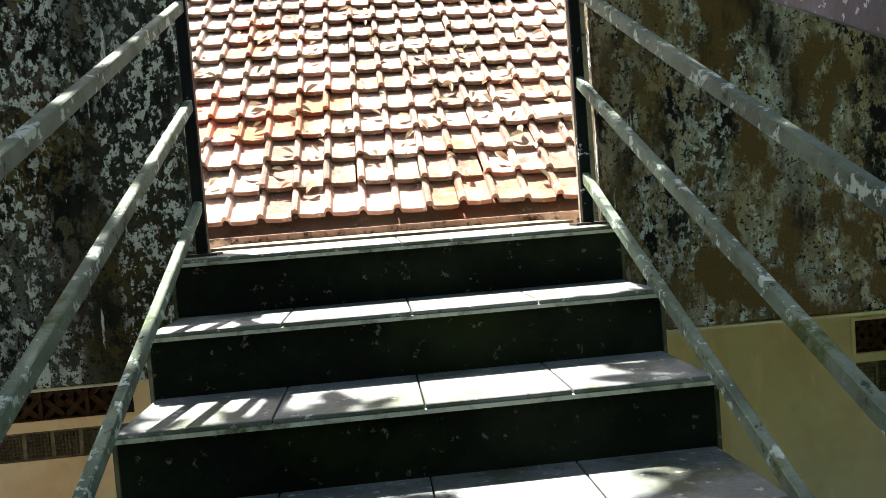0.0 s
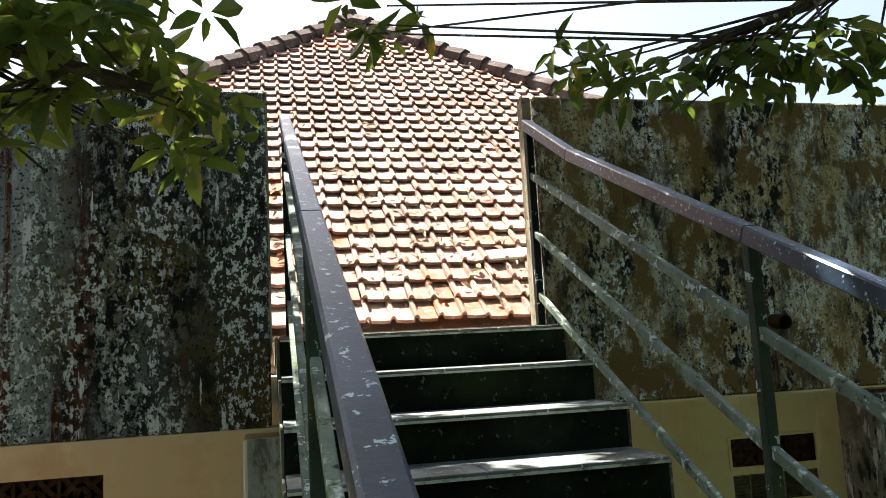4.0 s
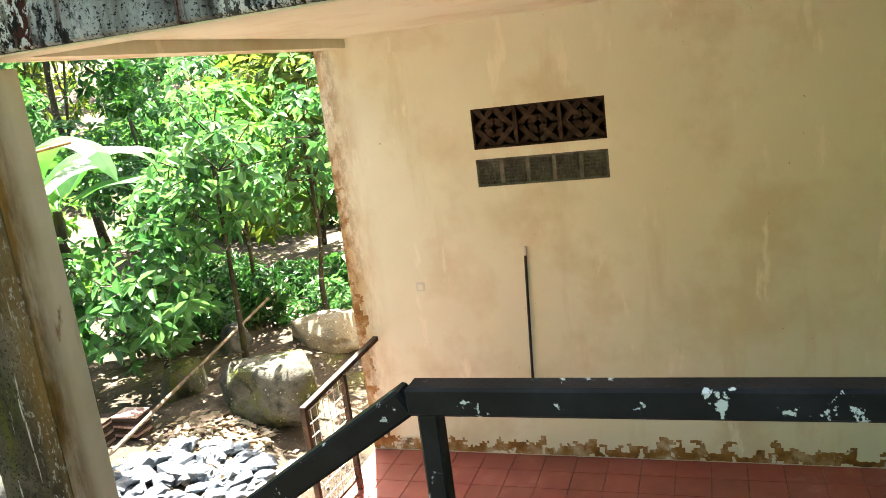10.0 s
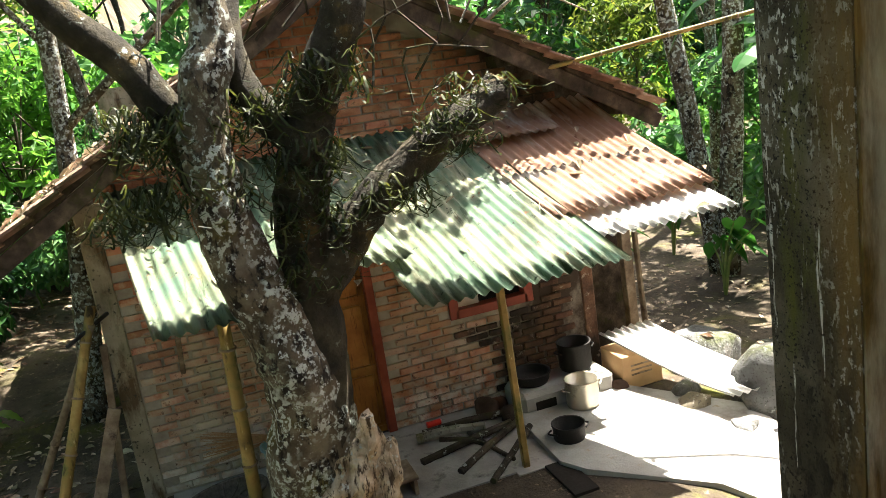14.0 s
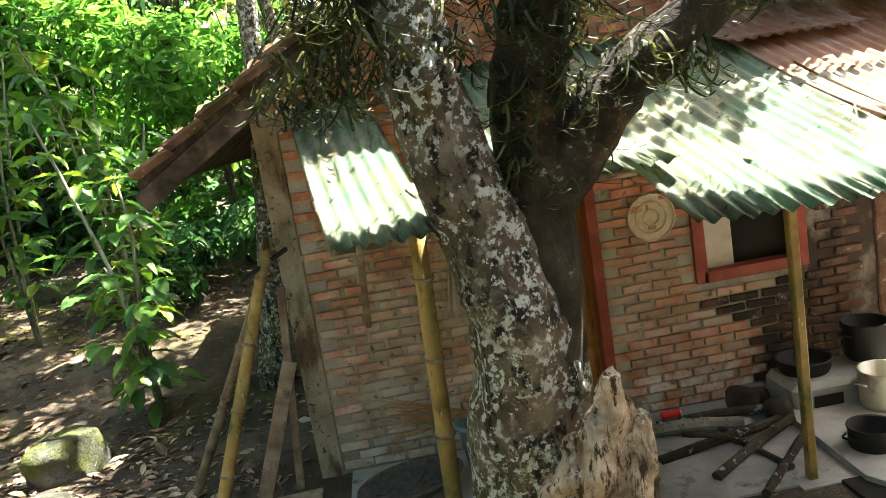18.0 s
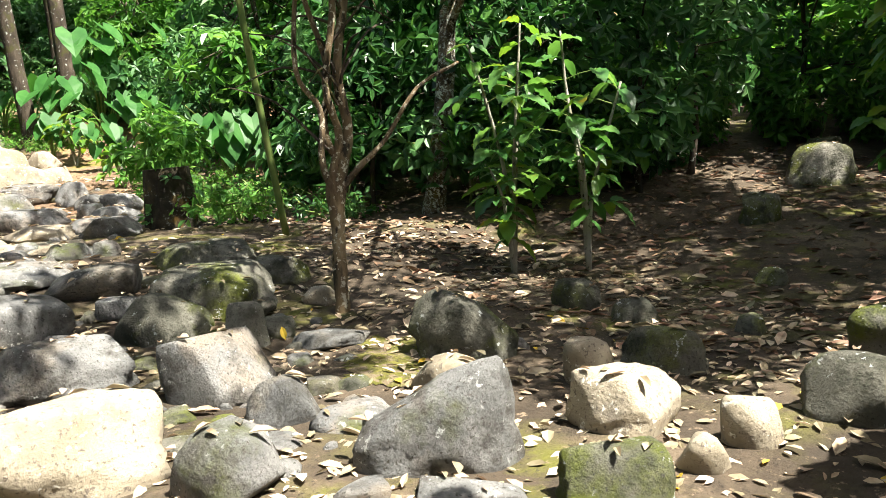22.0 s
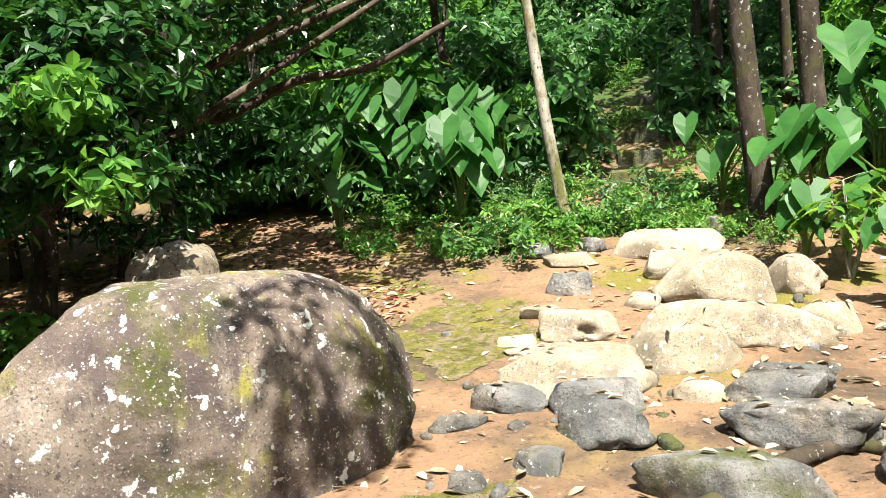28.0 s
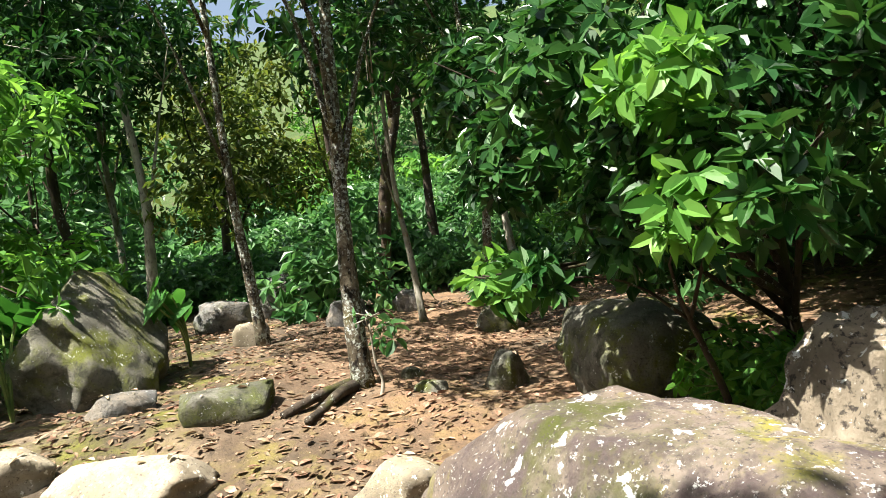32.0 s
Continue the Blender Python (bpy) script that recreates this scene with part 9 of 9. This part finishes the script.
c = [Vector((R_APEX[0] - hw, EAVE_Y, EAVE_Z - 0.06)), Vector((R_APEX[0] + hw, EAVE_Y, EAVE_Z - 0.06)), Vector((R_APEX[0] + hw, R_APEX[1] + hw, EAVE_Z - 0.06)), Vector((R_APEX[0] - hw, R_APEX[1] + hw, EAVE_Z - 0.06))]
vv = [bm.verts.new(p) for p in (*c, ap)]
for q in ((0, 1, 4), (1, 2, 4), (2, 3, 4), (3, 0, 4), (3, 2, 1, 0)):
    bm.faces.new([vv[i] for i in q])
part("roof_deck", bm, ROOF_TILE, roof)
TW, TL_ = 0.15, 0.215
slope_len = math.sqrt(1 + SLOPE * SLOPE)
prof = [(0.0, 0.006), (0.05, 0.03), (0.13, 0.036), (0.21, 0.03), (0.27, 0.006), (0.6, 0.0), (1.02, 0.003)]


def pantile(n_seed):
    d = Vector((0, 1, SLOPE)).normalized()
    up = Vector((0, -SLOPE, 1)).normalized()
    vs = []
    for s, e in ((0.0, 0.038), (1.14, 0.0)):
        for u, h in prof:
            vs.append(Vector((u * TW, 0, 0)) + d * (s * TL_) + up * (h + e))
    for u, h in prof:
        vs.append(Vector((u * TW, 0, 0)) + up * (h + 0.038 - 0.024))
    n = len(prof)
    fs = [(k, k + 1, n + k + 1, n + k) for k in range(n - 1)] + [(2 * n + k, 2 * n + k + 1, k + 1, k) for k in range(n - 1)]
    return vs, fs


tv, tf = pantile(0)
tile_mesh = raw("roof_tile", [tuple(v) for v in tv], tf, ROOF_TILE)
ROOF_PIECE = mat("clay_roof_piece", [(0.20, 0.10, 0.078), (0.32, 0.205, 0.16), (0.45, 0.35, 0.29)], 2.2, [((0.10, 0.07, 0.05), 7, 0.55, 0.68, ONE), ((0.36, 0.13, 0.07), 1.6, 0.56, 0.66, ONE), ((0.60, 0.53, 0.42), 18, 0.58, 0.68, ONE)], 0.85, 0.5, 60, vary=0.28)
tile_mesh.materials[0] = ROOF_PIECE
rows_ = int((R_APEX[1] - EAVE_Y) * slope_len / TL_)
rest_v, rest_f = [], []
rng = random.Random(9)
done = 0
for j in range(rows_):
    y = EAVE_Y + j * TL_ / slope_len
    half = R_APEX[1] - y
    x = -3.2
    while x < 4.4:
        if abs(x + TW / 2 - R_APEX[0]) < half - 0.05:
            dx, dz, tw = rng.uniform(-0.006, 0.006), rng.uniform(-0.004, 0.008), rng.uniform(-0.02, 0.02)
            if -1.35 < x < 1.75 and done < 300:
                o = new("roof_tile", tile_mesh)
                o.parent = roof
                o.location = Vector((x + dx, y, main_roof_z(y) + dz)) - roof.location
                o.rotation_euler = (0, tw, tw)
                done += 1
            else:
                b = len(rest_v)
                rest_v += [(v.x + x + dx, v.y + y, v.z + main_roof_z(y) + dz) for v in tv]
                rest_f += [tuple(b + k for k in q) for q in tf]
        x += TW
o = new("upper_tiles", raw("upper_tiles", rest_v, rest_f, ROOF_TILE))
o.data.transform(Matrix.Translation(-roof.location))
o.parent = roof
tagged(o, "upper rows of clay pantiles", kind="stuff")
for sx in (-1, 1):
    for k in range(26):
        f = k / 26
        p = Vector((R_APEX[0] + sx * hw * (1 - f), EAVE_Y + hw * f, EAVE_Z + SLOPE * hw * f))
        q = Vector((R_APEX[0] + sx * hw * (1 - f - 0.045), EAVE_Y + hw * (f + 0.045), EAVE_Z + SLOPE * hw * (f + 0.045)))
        part("hip_tile", piped([p + Vector((0, 0, 0.05)), q + Vector((0, 0, 0.03))], [0.13, 0.1], 8), DARK_TILE, roof)
part("finial", piped([ap, ap + Vector((0, 0, 0.25))], [0.14, 0.06], 8), DARK_TILE, roof, "clay ridge cap")
BROWN_STRIP = mat("brown_strip", [(0.20, 0.12, 0.10), (0.34, 0.23, 0.19), (0.46, 0.36, 0.31)], 6, [((0.05, 0.03, 0.025), 14, 0.5, 0.6, ONE)], 0.9, 0.4, 50, vary=0)
tagged(part("gutter_wall", boxed(-3.2, 4.4, 3.98, 4.1, 3.8, 4.01), BROWN_STRIP), "red-brown stained strip below the eave", "gutter", kind="structure")
tagged(part("landing_top", boxed(-0.74, 0.62, 3.5, 3.98, 3.84, 3.98), WOOD), "worn red-brown boards at the stair head", "boards", kind="structure")
litter_roof = np.array([(x, y, main_roof_z(y) + 0.07) for x, y in zip(r_.uniform(-1.2, 2.0, 260), EAVE_Y + 0.1 + np.abs(r_.normal(size=260)) * 1.3)])
a = r_.uniform(0, 6.283, 260)
L = r_.uniform(0.04, 0.1, 260)
v, f = leaf_arrays(litter_roof, unit(np.stack([np.cos(a), np.sin(a), np.sin(a) * SLOPE], 1)), unit(np.stack([r_.normal(size=260) * 0.25, -SLOPE + r_.normal(size=260) * 0.25, np.ones(260)], 1)), L, L * 0.4, 0.3)
tagged(new("roof_litter", raw("roof_litter", v.tolist(), f.tolist(), LITTER)), "dry leaves caught on the roof tiles", "leaf litter", kind="stuff")
single("broken_tile", bar((0.75, 4.62, main_roof_z(4.62) + 0.07), (1.15, 4.66, main_roof_z(4.66) + 0.06), 0.12, 0.02, (0, -SLOPE, 1)), WHITE_PLASTIC, "broken pale tile lying on the roof", "tile")

# bricks of the hut
BL, BH, JT = 0.195, 0.053, 0.010
brick_bm = boxed(-0.012, 0.012, -BL / 2, BL / 2, -BH / 2, BH / 2, bevel=0.005)
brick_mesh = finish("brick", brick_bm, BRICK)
soot_mesh = finish("brick", boxed(-0.012, 0.012, -BL / 2, BL / 2, -BH / 2, BH / 2, bevel=0.005), SOOT_SHADE_BRICK)
rest_v, rest_f = [], []
gab_v, gab_f = [], []
rng = random.Random(14)
count = 0


def loose_brick(store_v, store_f, x, y, z, half):
    b = len(store_v)
    w = half
    for dx in (-0.012, 0.012):
        for dy, dz in ((-w, -BH / 2), (w, -BH / 2), (w, BH / 2), (-w, BH / 2)):
            k = 0.92 if dx > 0 else 1.0
            store_v.append((x + dx, y + dy * k, z + dz * k))
    store_f += [tuple(b + i for i in q) for q in ((4, 5, 6, 7), (0, 1, 5, 4), (1, 2, 6, 5), (2, 3, 7, 6), (3, 0, 4, 7))]


z, course = 0.05, 0
while z < APEX_Z - 0.12:
    y = HY0 + 0.15 + (BL / 2 + JT if course % 2 else 0)
    y_hi = HY1 - 0.12
    if z > 2.38:
        y, y_hi = y - 0.15, HY1 + 0.3
    while y + BL < y_hi:
        cy = y + BL / 2
        blocked = (DOOR[0] - 0.09 < cy < DOOR[1] + 0.09 and z < DOOR[3] + 0.02) or (WIN[0] - 0.14 < cy < WIN[1] + 0.14 and WIN[2] - 0.08 < z < WIN[3] + 0.08)
        blocked |= z + 0.06 > roof_z(cy - BL / 2) or z + 0.06 > roof_z(cy + BL / 2)
        if not blocked:
            jx = rng.uniform(-0.004, 0.005)
            if z > 1.75:
                loose_brick(gab_v, gab_f, HX + 0.0 + jx, cy, z, BL / 2)
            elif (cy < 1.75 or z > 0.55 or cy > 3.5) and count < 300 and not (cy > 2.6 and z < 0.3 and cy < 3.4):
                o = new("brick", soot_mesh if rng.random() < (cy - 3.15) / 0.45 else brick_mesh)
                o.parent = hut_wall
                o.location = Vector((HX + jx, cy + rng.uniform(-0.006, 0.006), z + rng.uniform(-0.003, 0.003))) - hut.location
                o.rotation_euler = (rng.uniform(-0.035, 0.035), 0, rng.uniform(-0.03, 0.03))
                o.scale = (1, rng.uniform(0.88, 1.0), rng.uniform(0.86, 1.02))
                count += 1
            else:
                loose_brick(rest_v, rest_f, HX + jx, cy, z, BL / 2)
        y += BL + JT
    z += BH + JT
    course += 1
for nm, vs, fs, par in (("lower_bricks", rest_v, rest_f, hut), ("gable_bricks", gab_v, gab_f, hut)):
    o = new(nm, raw(nm, vs, fs, BRICK_REST))
    o.data.transform(Matrix.Translation(-hut.location))
    o.parent = par
    tagged(o, "courses of orange-red bricks", kind="stuff")

# red tiles of the open ground floor
tile_bm = boxed(-0.147, 0.147, -0.147, 0.147, -0.012, 0.0, bevel=0.003)
floor_mesh = finish("floor_tile", tile_bm, RED_TILE)
n = 0
for j in range(14):
    for i in range(20):
        x, y = -4.78 + i * 0.3, WALL_Y - 0.16 - j * 0.3
        if n < 280 and y > 3.4:
            o = new("floor_tile", floor_mesh)
            o.parent = slab
            o.location = (x, y, FLOOR_Z)
            n += 1
